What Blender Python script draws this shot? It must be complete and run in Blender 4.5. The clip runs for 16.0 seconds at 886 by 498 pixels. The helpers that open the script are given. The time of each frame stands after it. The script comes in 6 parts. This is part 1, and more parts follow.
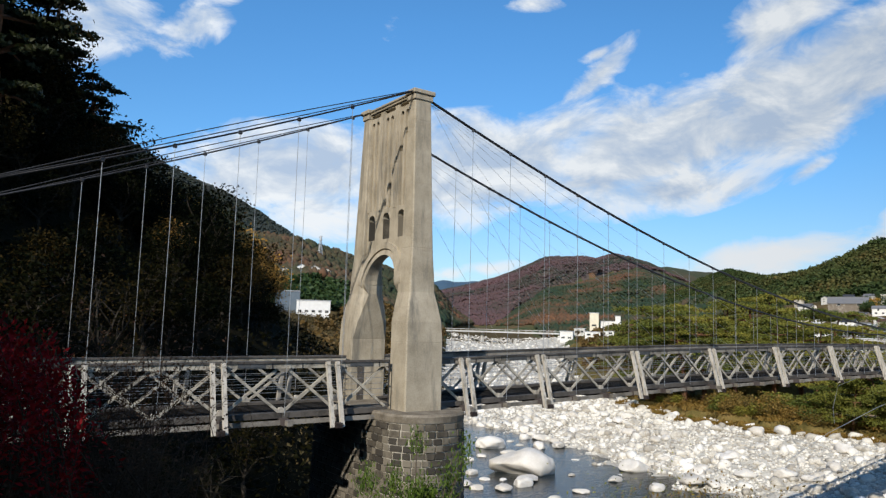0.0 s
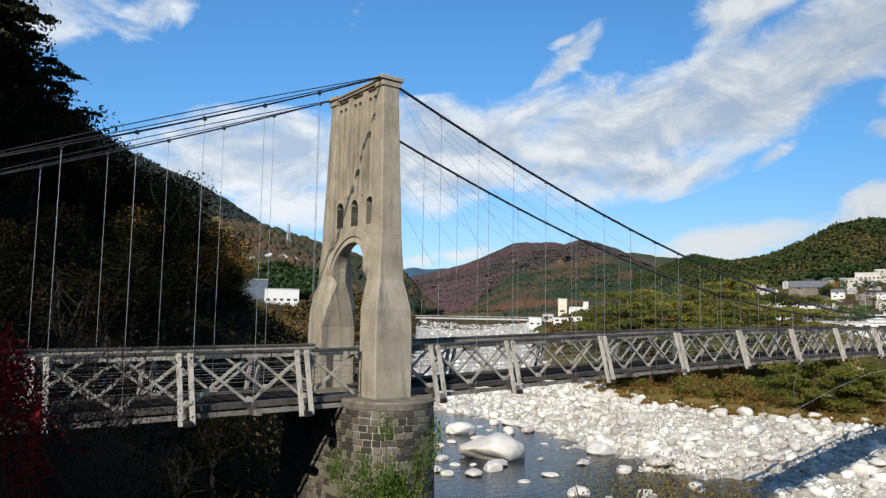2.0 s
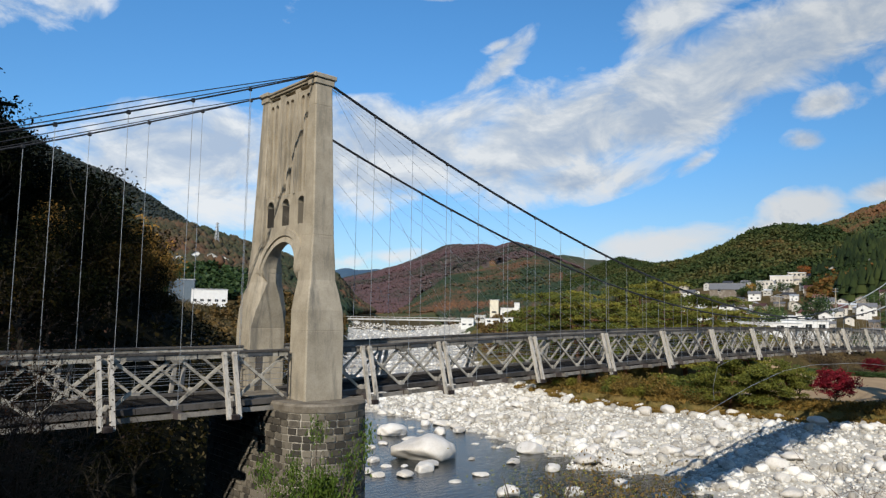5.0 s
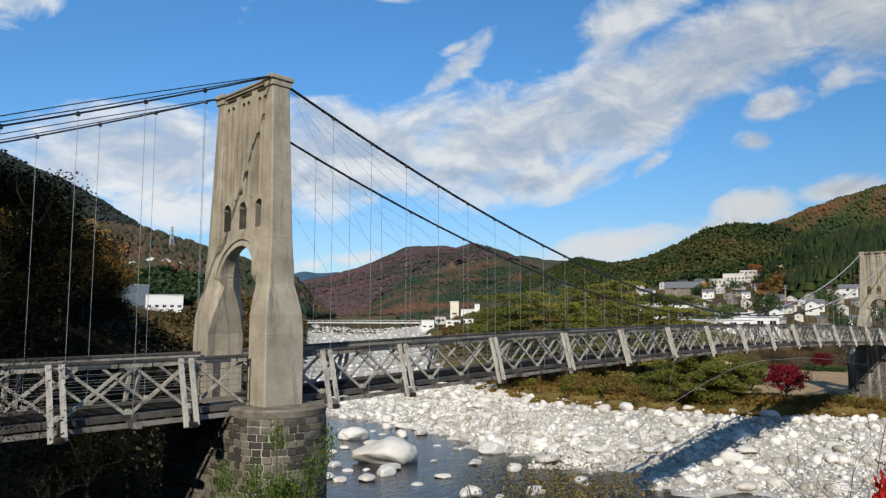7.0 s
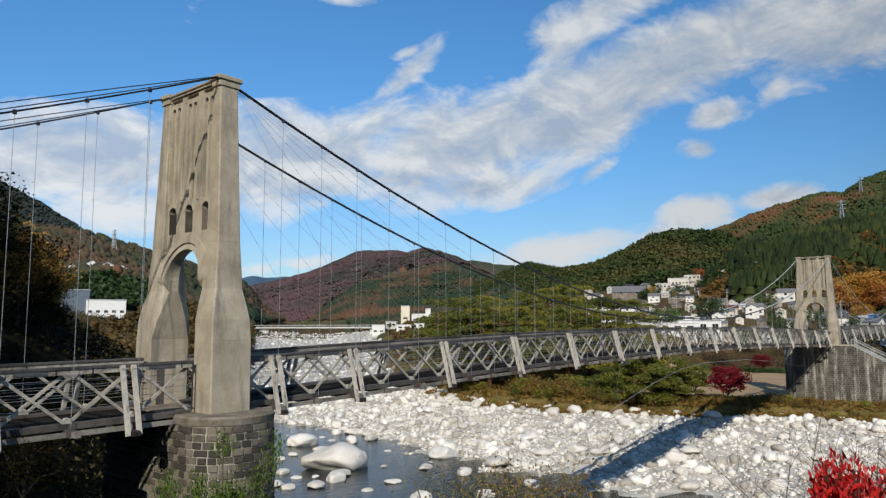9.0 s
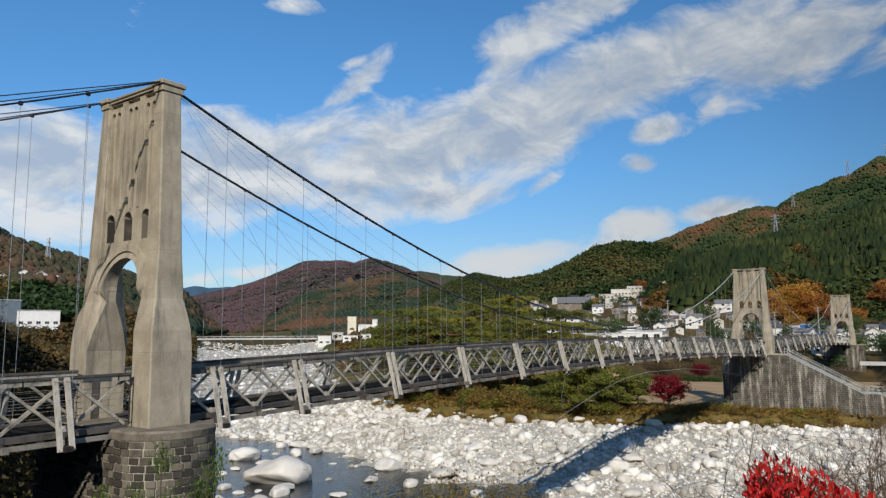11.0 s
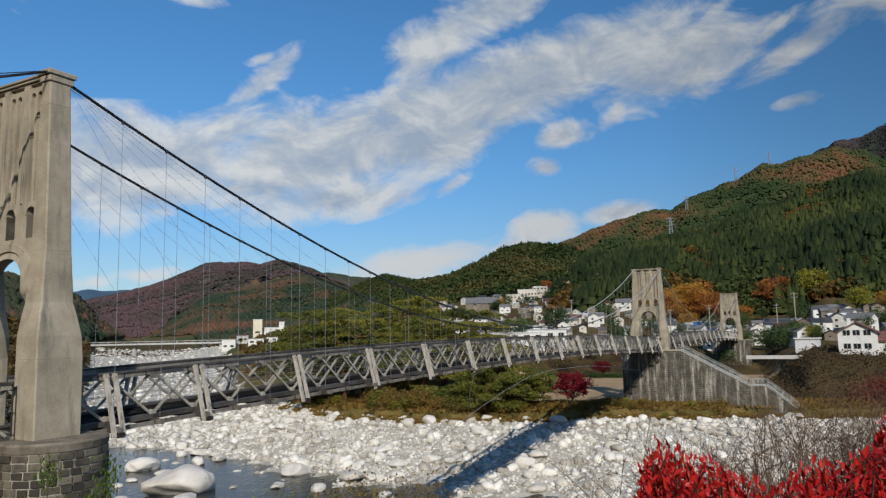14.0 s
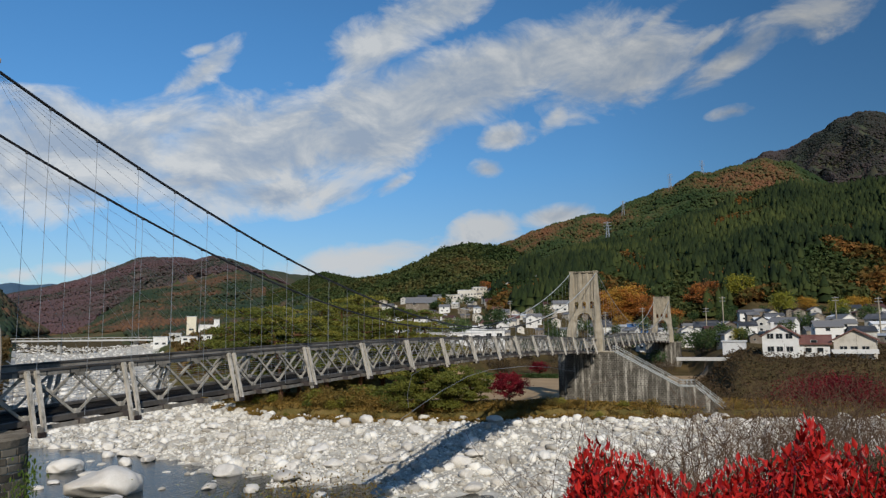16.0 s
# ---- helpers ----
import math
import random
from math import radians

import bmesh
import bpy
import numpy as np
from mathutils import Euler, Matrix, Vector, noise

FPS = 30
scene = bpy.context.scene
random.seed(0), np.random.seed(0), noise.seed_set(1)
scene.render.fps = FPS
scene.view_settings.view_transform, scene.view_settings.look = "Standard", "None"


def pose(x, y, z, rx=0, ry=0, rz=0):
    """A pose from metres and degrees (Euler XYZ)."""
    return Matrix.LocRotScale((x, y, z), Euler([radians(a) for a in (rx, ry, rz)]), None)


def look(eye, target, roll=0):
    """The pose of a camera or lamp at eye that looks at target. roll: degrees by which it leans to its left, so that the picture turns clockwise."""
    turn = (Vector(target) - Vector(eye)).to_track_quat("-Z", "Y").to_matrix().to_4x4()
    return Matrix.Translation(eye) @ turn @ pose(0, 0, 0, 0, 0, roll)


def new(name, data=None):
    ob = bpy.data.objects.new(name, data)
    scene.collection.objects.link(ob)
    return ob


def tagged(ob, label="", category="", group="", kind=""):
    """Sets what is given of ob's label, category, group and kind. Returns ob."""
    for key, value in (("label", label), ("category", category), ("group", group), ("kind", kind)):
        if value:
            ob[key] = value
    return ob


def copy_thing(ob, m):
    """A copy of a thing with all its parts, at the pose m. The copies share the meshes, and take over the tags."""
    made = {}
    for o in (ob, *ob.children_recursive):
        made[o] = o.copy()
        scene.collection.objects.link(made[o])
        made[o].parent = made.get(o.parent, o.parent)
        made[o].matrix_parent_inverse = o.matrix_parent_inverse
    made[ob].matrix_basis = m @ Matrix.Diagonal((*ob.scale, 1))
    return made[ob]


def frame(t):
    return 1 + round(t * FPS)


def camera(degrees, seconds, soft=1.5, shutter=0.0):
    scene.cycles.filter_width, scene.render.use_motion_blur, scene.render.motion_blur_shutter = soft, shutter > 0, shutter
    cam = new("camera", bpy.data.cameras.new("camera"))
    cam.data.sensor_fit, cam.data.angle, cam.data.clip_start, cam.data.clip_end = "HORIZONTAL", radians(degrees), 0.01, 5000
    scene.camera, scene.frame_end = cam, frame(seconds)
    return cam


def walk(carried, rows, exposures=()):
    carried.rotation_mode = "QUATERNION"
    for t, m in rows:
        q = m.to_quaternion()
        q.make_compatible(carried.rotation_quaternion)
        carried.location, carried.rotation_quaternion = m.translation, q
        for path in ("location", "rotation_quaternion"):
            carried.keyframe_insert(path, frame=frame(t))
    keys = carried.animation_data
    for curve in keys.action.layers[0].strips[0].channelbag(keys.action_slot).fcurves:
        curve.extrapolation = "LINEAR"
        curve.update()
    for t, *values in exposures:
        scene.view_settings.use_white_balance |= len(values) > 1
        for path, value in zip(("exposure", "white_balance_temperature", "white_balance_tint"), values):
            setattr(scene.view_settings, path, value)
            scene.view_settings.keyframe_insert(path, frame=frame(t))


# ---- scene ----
cam = camera(63.64, 16.0, soft=1.35)
PATH = [
    (0, pose(-16.180, -27.544, 3.387, 96.210, -1.619, -34.771)),
    (0.5, pose(-16.174, -27.540, 3.387, 95.923, -1.415, -35.370)),
    (1, pose(-16.166, -27.537, 3.386, 95.742, -1.212, -35.892)),
    (1.5, pose(-16.160, -27.534, 3.385, 95.474, -1.176, -36.517)),
    (2, pose(-16.153, -27.531, 3.384, 95.242, -1.033, -37.192)),
    (2.5, pose(-16.146, -27.528, 3.383, 95.152, -1.050, -37.812)),
    (3, pose(-16.140, -27.527, 3.382, 95.076, -1.115, -38.621)),
    (3.5, pose(-16.136, -27.524, 3.382, 95.080, -1.122, -39.499)),
    (4, pose(-16.134, -27.521, 3.382, 95.215, -1.169, -40.662)),
    (6.5, pose(-16.122, -27.488, 3.383, 95.546, -0.293, -44.839)),
    (7, pose(-16.124, -27.483, 3.382, 95.608, -0.112, -45.731)),
    (7.5, pose(-16.123, -27.481, 3.379, 95.718, -0.192, -46.719)),
    (8, pose(-16.121, -27.481, 3.376, 95.835, 0.129, -47.592)),
    (8.5, pose(-16.116, -27.482, 3.374, 95.853, 0.119, -48.521)),
    (9, pose(-16.110, -27.484, 3.372, 95.967, 0.124, -49.655)),
    (11.5, pose(-16.085, -27.484, 3.354, 96.965, 0.390, -55.081)),
    (12, pose(-16.075, -27.484, 3.350, 97.032, 0.673, -56.391)),
    (12.5, pose(-16.061, -27.483, 3.347, 96.974, 1.174, -57.552)),
    (13, pose(-16.045, -27.481, 3.344, 96.914, 1.162, -58.684)),
    (13.5, pose(-16.025, -27.478, 3.340, 96.815, 1.206, -60.009)),
    (14, pose(-16.005, -27.476, 3.335, 96.812, 1.130, -61.097)),
    (14.5, pose(-15.985, -27.475, 3.332, 96.878, 0.979, -62.227)),
    (15, pose(-15.970, -27.474, 3.328, 96.910, 1.118, -63.244)),
    (15.5, pose(-15.959, -27.473, 3.326, 96.725, 0.782, -64.584)),
    (16, pose(-15.954, -27.472, 3.325, 96.715, 0.549, -65.937)),
]
walk(cam, PATH, exposures=[(0.0, 0.0), (4.0, -0.08), (9.0, -0.2), (12.5, -0.32), (16.0, -0.45)])

# ---- world and sun ----
SUN_WAY = Vector((0.828, 0.56, -0.66)).normalized()     # the way the sunlight travels
SUN_EL = math.asin(-SUN_WAY.z)
SUN_AZ = math.atan2(-SUN_WAY.x, -SUN_WAY.y)             # clockwise from +y


def node(nt, kind, **sockets):
    n = nt.nodes.new(kind)
    for key, value in sockets.items():
        sock = n.inputs[key.replace("_", " ")]
        if isinstance(value, bpy.types.NodeSocket):
            nt.links.new(value, sock)
        else:
            sock.default_value = value
    return n


def maths(nt, op, a, b=None, c=None):
    n = nt.nodes.new("ShaderNodeMath")
    n.operation = op
    for i, v in enumerate((a, b, c)):
        if v is None:
            continue
        if isinstance(v, bpy.types.NodeSocket):
            nt.links.new(v, n.inputs[i])
        else:
            n.inputs[i].default_value = v
    return n.outputs[0]


def ramp(nt, fac, stops, smooth=False):
    n = nt.nodes.new("ShaderNodeValToRGB")
    nt.links.new(fac, n.inputs[0])
    e = n.color_ramp.elements
    while len(e) < len(stops):
        e.new(0.5)
    for el, (p, c) in zip(e, stops):
        el.position = p
        el.color = (*c, 1) if len(c) == 3 else c
    if smooth:
        n.color_ramp.interpolation = "EASE"
    return n.outputs[0]


# clouds: bearing, height, half-width, half-height (degrees), tilt, weight
CLOUDS = [
    (52.2, 13.2, 8.9, 3.4, -3, 1.1), (43.1, 19.7, 4.1, 1.0, -42, 0.75), (43.3, 21.3, 1.3, 0.5, -15, 0.6), (45.0, 16.0, 5.2, 2.0, -20, 0.7), (38.2, 14.6, 10.8, 3.9, -12, 1.1), (37.7, 10.9, 6.9, 1.8, -8, 0.9),
    (29.7, 15.5, 7.5, 2.7, -15, 1.1), (24.1, 19.0, 12.5, 3.0, -13, 1.1), (28.3, 23.5, 6.4, 2.0, -25, 0.8), (24.5, 25.1, 5.0, 1.8, -20, 0.9), (15.6, 21.3, 9.3, 2.7, -14, 1.05), (8.9, 20.4, 5.8, 2.7, -10, 1.05),
    (1.3, 19.7, 5.1, 1.0, -25, 0.85), (3.3, 20.9, 2.9, 0.6, -30, 0.55), (7.0, 23.0, 3.5, 0.7, -30, 0.6), (18.8, 15.6, 2.5, 1.1, -6, 0.85), (14.6, 17.0, 1.9, 0.9, -40, 0.6), (20.2, 13.0, 1.9, 0.8, 4, 0.7),
    (1.1, 16.1, 1.9, 0.5, -5, 0.5), (-5.2, 21.9, 5.9, 1.6, -8, 0.5), (20.5, 8.2, 2.8, 1.4, -8, 1.0), (14.8, 9.1, 3.0, 0.9, -6, 0.9), (30.5, 5.8, 6.8, 1.5, -7, 1.0), (23.3, 6.9, 2.7, 0.7, -8, 0.7),
    (51.5, 4.7, 2.7, 0.6, -5, 0.7), (55.1, 4.2, 1.8, 0.6, 0, 0.7), (27.8, 12.0, 1.9, 0.5, -30, 0.4), (67.8, 11.6, 8.8, 3.4, -2, 1.15), (64.2, 8.7, 5.1, 1.7, -5, 0.8), (70.7, 12.9, 2.8, 1.0, -10, 0.6),
    (55.4, 12.0, 7.9, 4.1, -5, 1.05), (51.1, 4.7, 2.0, 0.5, -8, 0.6), (55.0, 4.3, 1.6, 0.5, 0, 0.6), (9.8, 19.8, 7.2, 2.7, -8, 1.0), (59.8, 23.3, 1.1, 0.7, 0, 0.28), (47.5, 25.0, 1.5, 0.4, 0, 0.45),
    (83.4, 20.4, 5.8, 2.6, -5, 0.62), (76.1, 21.4, 3.9, 1.5, -35, 0.72), (60.4, 23.3, 1.3, 0.9, 0, 0.35), (48.6, 25.2, 2.1, 0.6, 0, 0.6), (71.4, 10.8, 5.1, 2.3, -12, 1.0), (65.7, 9.0, 5.5, 2.2, 0, 0.9),
    (140, 25, 20, 8, 10, 0.9), (-60, 22, 22, 8, -10, 0.9), (-130, 35, 24, 10, 0, 0.8), (-30, 20, 12, 4, -10, 0.6),
]


def build_world():
    world = bpy.data.worlds.new("sky")
    scene.world = world
    world.use_nodes = True
    nt = world.node_tree
    nt.nodes.clear()
    sky = nt.nodes.new("ShaderNodeTexSky")
    sky.sky_type = "NISHITA"
    sky.sun_disc = False
    sky.sun_elevation = SUN_EL
    sky.sun_rotation = SUN_AZ
    sky.altitude = 400
    sky.air_density, sky.dust_density, sky.ozone_density = 1.0, 0.35, 2.5
    blue = nt.nodes.new("ShaderNodeMix")
    blue.data_type, blue.blend_type = "RGBA", "MULTIPLY"
    blue.inputs[0].default_value = 1.0
    nt.links.new(sky.outputs[0], blue.inputs[6])
    way = nt.nodes.new("ShaderNodeTexCoord").outputs["Generated"]
    xyz = node(nt, "ShaderNodeSeparateXYZ", Vector=way)
    nt.links.new(ramp(nt, xyz.outputs[2], [(0.0, (0.78, 0.8, 0.86)), (0.1, (0.78, 0.97, 1.12)), (0.22, (0.68, 1.14, 1.42)), (0.4, (0.65, 1.24, 1.58))]), blue.inputs[7])
    az = maths(nt, "DEGREES", maths(nt, "ARCTAN2", xyz.outputs[1], xyz.outputs[0]))
    el = maths(nt, "DEGREES", maths(nt, "ARCSINE", xyz.outputs[2]))
    flat = node(nt, "ShaderNodeCombineXYZ", X=az, Y=el, Z=0.0).outputs[0]

    def puffs(shift):
        mp = node(nt, "ShaderNodeMapping", Vector=flat)
        mp.inputs["Location"].default_value = (shift[0], shift[1], 3.7)
        mp.inputs["Rotation"].default_value = (0, 0, radians(16))
        mp.inputs["Scale"].default_value = (0.17, 0.3, 1)
        big = node(nt, "ShaderNodeTexNoise", Vector=mp.outputs[0], Scale=1.0, Detail=10.0, Roughness=0.6, Distortion=0.45)
        return big.outputs[0]

    n0, n1 = puffs((0, 0)), puffs((-0.16, 0.34))
    total = None
    for a, e, wa, we, tilt, weight in CLOUDS:
        mp = node(nt, "ShaderNodeMapping", Vector=flat)
        mp.vector_type = "TEXTURE"
        mp.inputs["Location"].default_value = (a, e, 0)
        mp.inputs["Rotation"].default_value = (0, 0, radians(tilt))
        mp.inputs["Scale"].default_value = (wa * 1.3, we * 1.35, 1)
        g = node(nt, "ShaderNodeTexGradient", Vector=mp.outputs[0])
        g.gradient_type = "SPHERICAL"
        v = maths(nt, "MULTIPLY", g.outputs[0], weight * 1.3)
        total = v if total is None else maths(nt, "MAXIMUM", total, v)
    body = ramp(nt, total, [(0.0, (0, 0, 0)), (0.09, (1, 1, 1))])
    dens = maths(nt, "MULTIPLY_ADD", maths(nt, "MULTIPLY", maths(nt, "SUBTRACT", n0, 0.5), body), 2.25, total)
    mask = ramp(nt, dens, [(0.1, (0, 0, 0)), (0.3, (0.3, 0.3, 0.3)), (0.5, (0.72, 0.72, 0.72)), (0.85, (1, 1, 1))])
    lit = maths(nt, "MULTIPLY_ADD", maths(nt, "SUBTRACT", n0, n1), 2.6, 0.52)
    lit = maths(nt, "ADD", lit, maths(nt, "MULTIPLY", maths(nt, "SUBTRACT", 0.75, dens), 0.35))
    low = maths(nt, "MULTIPLY", maths(nt, "MAXIMUM", maths(nt, "SUBTRACT", 11.0, el), 0.0), 0.12)
    tone = ramp(nt, maths(nt, "ADD", lit, low), [(0.15, (3.9, 4.9, 6.4)), (0.5, (5.4, 6.1, 7.0)), (0.85, (7.3, 7.7, 8.1))])
    mix = nt.nodes.new("ShaderNodeMix")
    mix.data_type = "RGBA"
    nt.links.new(mask, mix.inputs[0])
    nt.links.new(blue.outputs[2], mix.inputs[6])
    nt.links.new(tone, mix.inputs[7])
    # the clear sky is deepest at right angles to the sun
    c = maths(nt, "COSINE", maths(nt, "RADIANS", maths(nt, "SUBTRACT", az, 75.0)))
    near = ramp(nt, maths(nt, "MULTIPLY", c, c), [(0.0, (0.62, 0.62, 0.62)), (0.2, (0.88, 0.88, 0.88)), (0.45, (1.0, 1.0, 1.0)), (1.0, (1.18, 1.18, 1.18))])
    deep = nt.nodes.new("ShaderNodeMix")
    deep.data_type, deep.blend_type = "RGBA", "MULTIPLY"
    deep.inputs[0].default_value = 1.0
    nt.links.new(mix.outputs[2], deep.inputs[6])
    nt.links.new(near, deep.inputs[7])
    bg = nt.nodes.new("ShaderNodeBackground")
    nt.links.new(deep.outputs[2], bg.inputs[0])
    bg.inputs[1].default_value = 0.1
    out = nt.nodes.new("ShaderNodeOutputWorld")
    nt.links.new(bg.outputs[0], out.inputs[0])


build_world()
sun = new("sun", bpy.data.lights.new("sun", "SUN"))
sun.data.energy, sun.data.angle, sun.data.color = 5.0, radians(0.53), (1.0, 0.93, 0.82)
sun.matrix_world = look((0, 0, 60), Vector((0, 0, 60)) + SUN_WAY)


# ---- materials ----
def surface(name, colours, rough=0.8, scale=3.0, fine=40.0, bump=0.3, metal=0.0, islands=0.0, per_object=0.0, stain=None, bump_size=0.02):
    """A material of a few colours spread by coarse noise, with fine grain and relief."""
    m = bpy.data.materials.new(name)
    m.use_nodes = True
    nt = m.node_tree
    bsdf = nt.nodes["Principled BSDF"]
    geo = nt.nodes.new("ShaderNodeNewGeometry")
    pos = geo.outputs["Position"]
    coarse = node(nt, "ShaderNodeTexNoise", Vector=pos, Scale=scale, Detail=5.0, Roughness=0.6)
    grain = node(nt, "ShaderNodeTexNoise", Vector=pos, Scale=fine, Detail=4.0, Roughness=0.65)
    mix = maths(nt, "MULTIPLY_ADD", grain.outputs[0], 0.35, maths(nt, "MULTIPLY", coarse.outputs[0], 0.65))
    if islands:
        mix = maths(nt, "MULTIPLY_ADD", maths(nt, "SUBTRACT", geo.outputs["Random Per Island"], 0.5), islands, mix)
    if per_object:
        info = nt.nodes.new("ShaderNodeObjectInfo")
        mix = maths(nt, "MULTIPLY_ADD", maths(nt, "SUBTRACT", info.outputs["Random"], 0.5), per_object, mix)
    n = len(colours)
    lo, hi = 0.34, 0.66
    col = ramp(nt, mix, [(lo + (hi - lo) * i / max(1, n - 1), c) for i, c in enumerate(colours)])
    if stain:
        dark, sx, sz = stain
        mp = node(nt, "ShaderNodeMapping", Vector=pos)
        mp.inputs["Scale"].default_value = (sx, sx, sz)
        st = node(nt, "ShaderNodeTexNoise", Vector=mp.outputs[0], Scale=1.0, Detail=6.0, Roughness=0.7)
        fac = ramp(nt, st.outputs[0], [(0.5, (0, 0, 0)), (0.68, (1, 1, 1))])
        mx = nt.nodes.new("ShaderNodeMix")
        mx.data_type = "RGBA"
        nt.links.new(fac, mx.inputs[0])
        nt.links.new(col, mx.inputs[6])
        mx.inputs[7].default_value = (*dark, 1)
        col = mx.outputs[2]
    nt.links.new(col, bsdf.inputs["Base Color"])
    bsdf.inputs["Roughness"].default_value = rough
    bsdf.inputs["Metallic"].default_value = metal
    if rough >= 0.9:
        bsdf.inputs["Specular IOR Level"].default_value = 0.08
    if bump:
        b = node(nt, "ShaderNodeBump", Strength=bump, Distance=bump_size, Height=mix)
        nt.links.new(b.outputs[0], bsdf.inputs["Normal"])
    return m


CONCRETE = surface("weathered concrete", [(0.25, 0.216, 0.157), (0.362, 0.314, 0.236), (0.45, 0.395, 0.304)], 0.88, 0.9, 16, 0.4, stain=((0.17, 0.155, 0.125), 1.5, 0.2))
STONE = surface("dark pier stone", [(0.04, 0.034, 0.026), (0.085, 0.072, 0.053), (0.17, 0.148, 0.112)], 0.85, 2.2, 20, 0.8, per_object=0.62)
MORTAR = surface("pale lime mortar", [(0.27, 0.248, 0.205), (0.42, 0.39, 0.33)], 0.9, 4, 40, 0.4)
WOOD = surface("grey weathered timber", [(0.065, 0.058, 0.048), (0.13, 0.117, 0.098), (0.25, 0.228, 0.196)], 0.8, 1.2, 12, 0.4, islands=0.3)
WOOD_PALE = surface("pale bleached timber", [(0.26, 0.24, 0.21), (0.4, 0.37, 0.32), (0.52, 0.48, 0.42)], 0.8, 1.5, 14, 0.4, islands=0.25, stain=((0.13, 0.12, 0.1), 7.0, 1.1))
WOOD_DARK = surface("dark timber", [(0.018, 0.016, 0.014), (0.042, 0.037, 0.032), (0.09, 0.08, 0.07)], 0.8, 1.2, 12, 0.4, islands=0.3)
WOOD_MID = surface("grey-beige bleached timber", [(0.11, 0.1, 0.082), (0.24, 0.22, 0.182), (0.4, 0.37, 0.31)], 0.8, 1.4, 14, 0.5, islands=0.35, stain=((0.06, 0.055, 0.048), 3.0, 4.0))
PLANK = surface("very dark deck timber", [(0.012, 0.009, 0.009), (0.028, 0.022, 0.021), (0.07, 0.06, 0.058)], 0.92, 1.6, 14, 0.5, islands=0.5)
FLOOR = surface("near-black deck boards", [(0.004, 0.0035, 0.003), (0.009, 0.008, 0.007), (0.02, 0.018, 0.016)], 0.9, 1.6, 14, 0.5, islands=0.4)
PLATE = surface("dull dark grey steel plate", [(0.05, 0.055, 0.06), (0.1, 0.105, 0.11)], 0.6, 3, 30, 0.3, metal=0.2)
CABLE = surface("black painted cable", [(0.02, 0.02, 0.022), (0.05, 0.05, 0.055)], 0.5, 3, 20, 0.1, metal=0.4)
STEEL = surface("galvanised rod", [(0.3, 0.32, 0.34), (0.45, 0.47, 0.5)], 0.45, 3, 20, 0.1, metal=0.6)
# pale rail metal, also painted on cables in place of sunlit sheen
PALE_METAL = surface("pale metal of rails and painted cable sheen", [(0.3, 0.32, 0.32), (0.45, 0.47, 0.46)], 0.7, 3, 20, 0.1, metal=0.1)
GRAVEL = surface("white river gravel", [(0.24, 0.222, 0.188), (0.46, 0.437, 0.385), (0.66, 0.63, 0.575)], 0.9, 0.6, 3.6, 0.8, bump_size=0.3)
ROCK = surface("pale granite river stone", [(0.33, 0.302, 0.256), (0.58, 0.55, 0.49), (0.77, 0.745, 0.69)], 0.85, 0.5, 6, 0.5, islands=0.35)
GRASS = surface("dry autumn grass", [(0.06, 0.055, 0.018), (0.13, 0.1, 0.032), (0.23, 0.16, 0.062)], 0.95, 0.25, 4, 0.8, bump_size=0.2)
SAND = surface("bare tan earth", [(0.3, 0.21, 0.12), (0.42, 0.3, 0.18)], 0.95, 0.15, 3, 0.4)
FOREST = surface("forested slope", [(0.035, 0.055, 0.022), (0.055, 0.075, 0.03), (0.1, 0.088, 0.04), (0.2, 0.095, 0.05)], 0.95, 0.0055, 0.07, 1.0, bump_size=8.0)
PEAK = surface("far bare woods", [(0.06, 0.07, 0.05), (0.12, 0.088, 0.08), (0.17, 0.1, 0.1)], 0.95, 0.0035, 0.06, 1.0, bump_size=8.0)
# distance haze is put into this range's blue base colour
BLUE_RANGE = surface("haze-blue remote range", [(0.055, 0.1, 0.15), (0.075, 0.125, 0.18)], 0.95, 0.002, 0.02, 0.5, bump_size=8.0)
FOREST_GREY = surface("grey-green far woods", [(0.03, 0.045, 0.026), (0.055, 0.062, 0.038), (0.095, 0.07, 0.045)], 0.95, 0.005, 0.06, 1.0, bump_size=8.0)
CEDAR_FLOOR = surface("dark floor of the cedar wood", [(0.012, 0.018, 0.007), (0.022, 0.028, 0.01), (0.05, 0.035, 0.014)], 0.95, 0.01, 0.1, 1.0, bump_size=4.0)
PALE_DECK = surface("pale concrete bridge deck", [(0.4, 0.4, 0.39), (0.55, 0.55, 0.53)], 0.85, 0.5, 6, 0.2)
TANK = surface("cream painted concrete", [(0.62, 0.56, 0.42), (0.74, 0.68, 0.54)], 0.8, 1, 8, 0.1)
# the steep bank's shade is put into this near-black ground colour
HILL_DARK = surface("leaf-strewn hillside darkened for shade", [(0.003, 0.0035, 0.002), (0.007, 0.007, 0.003), (0.022, 0.016, 0.007)], 0.95, 0.15, 2.0, 1.0, bump_size=0.4)
SCRUB = surface("brown scrub and dry grass", [(0.04, 0.036, 0.014), (0.085, 0.062, 0.026), (0.14, 0.095, 0.045)], 0.95, 0.12, 1.6, 1.0, bump_size=0.5)
COPING = surface("worn brown pier top", [(0.1, 0.085, 0.065), (0.18, 0.155, 0.12), (0.27, 0.24, 0.195)], 0.9, 1.6, 14, 0.8)

# ---- helpers for building ----
def part(name, bm, material, parent=None, label=""):
    me = bpy.data.meshes.new(name)
    bm.to_mesh(me)
    bm.free()
    me.materials.append(material)
    ob = new(name, me)
    if parent:
        ob.parent = parent
    if label:
        ob["label"] = label
    return ob


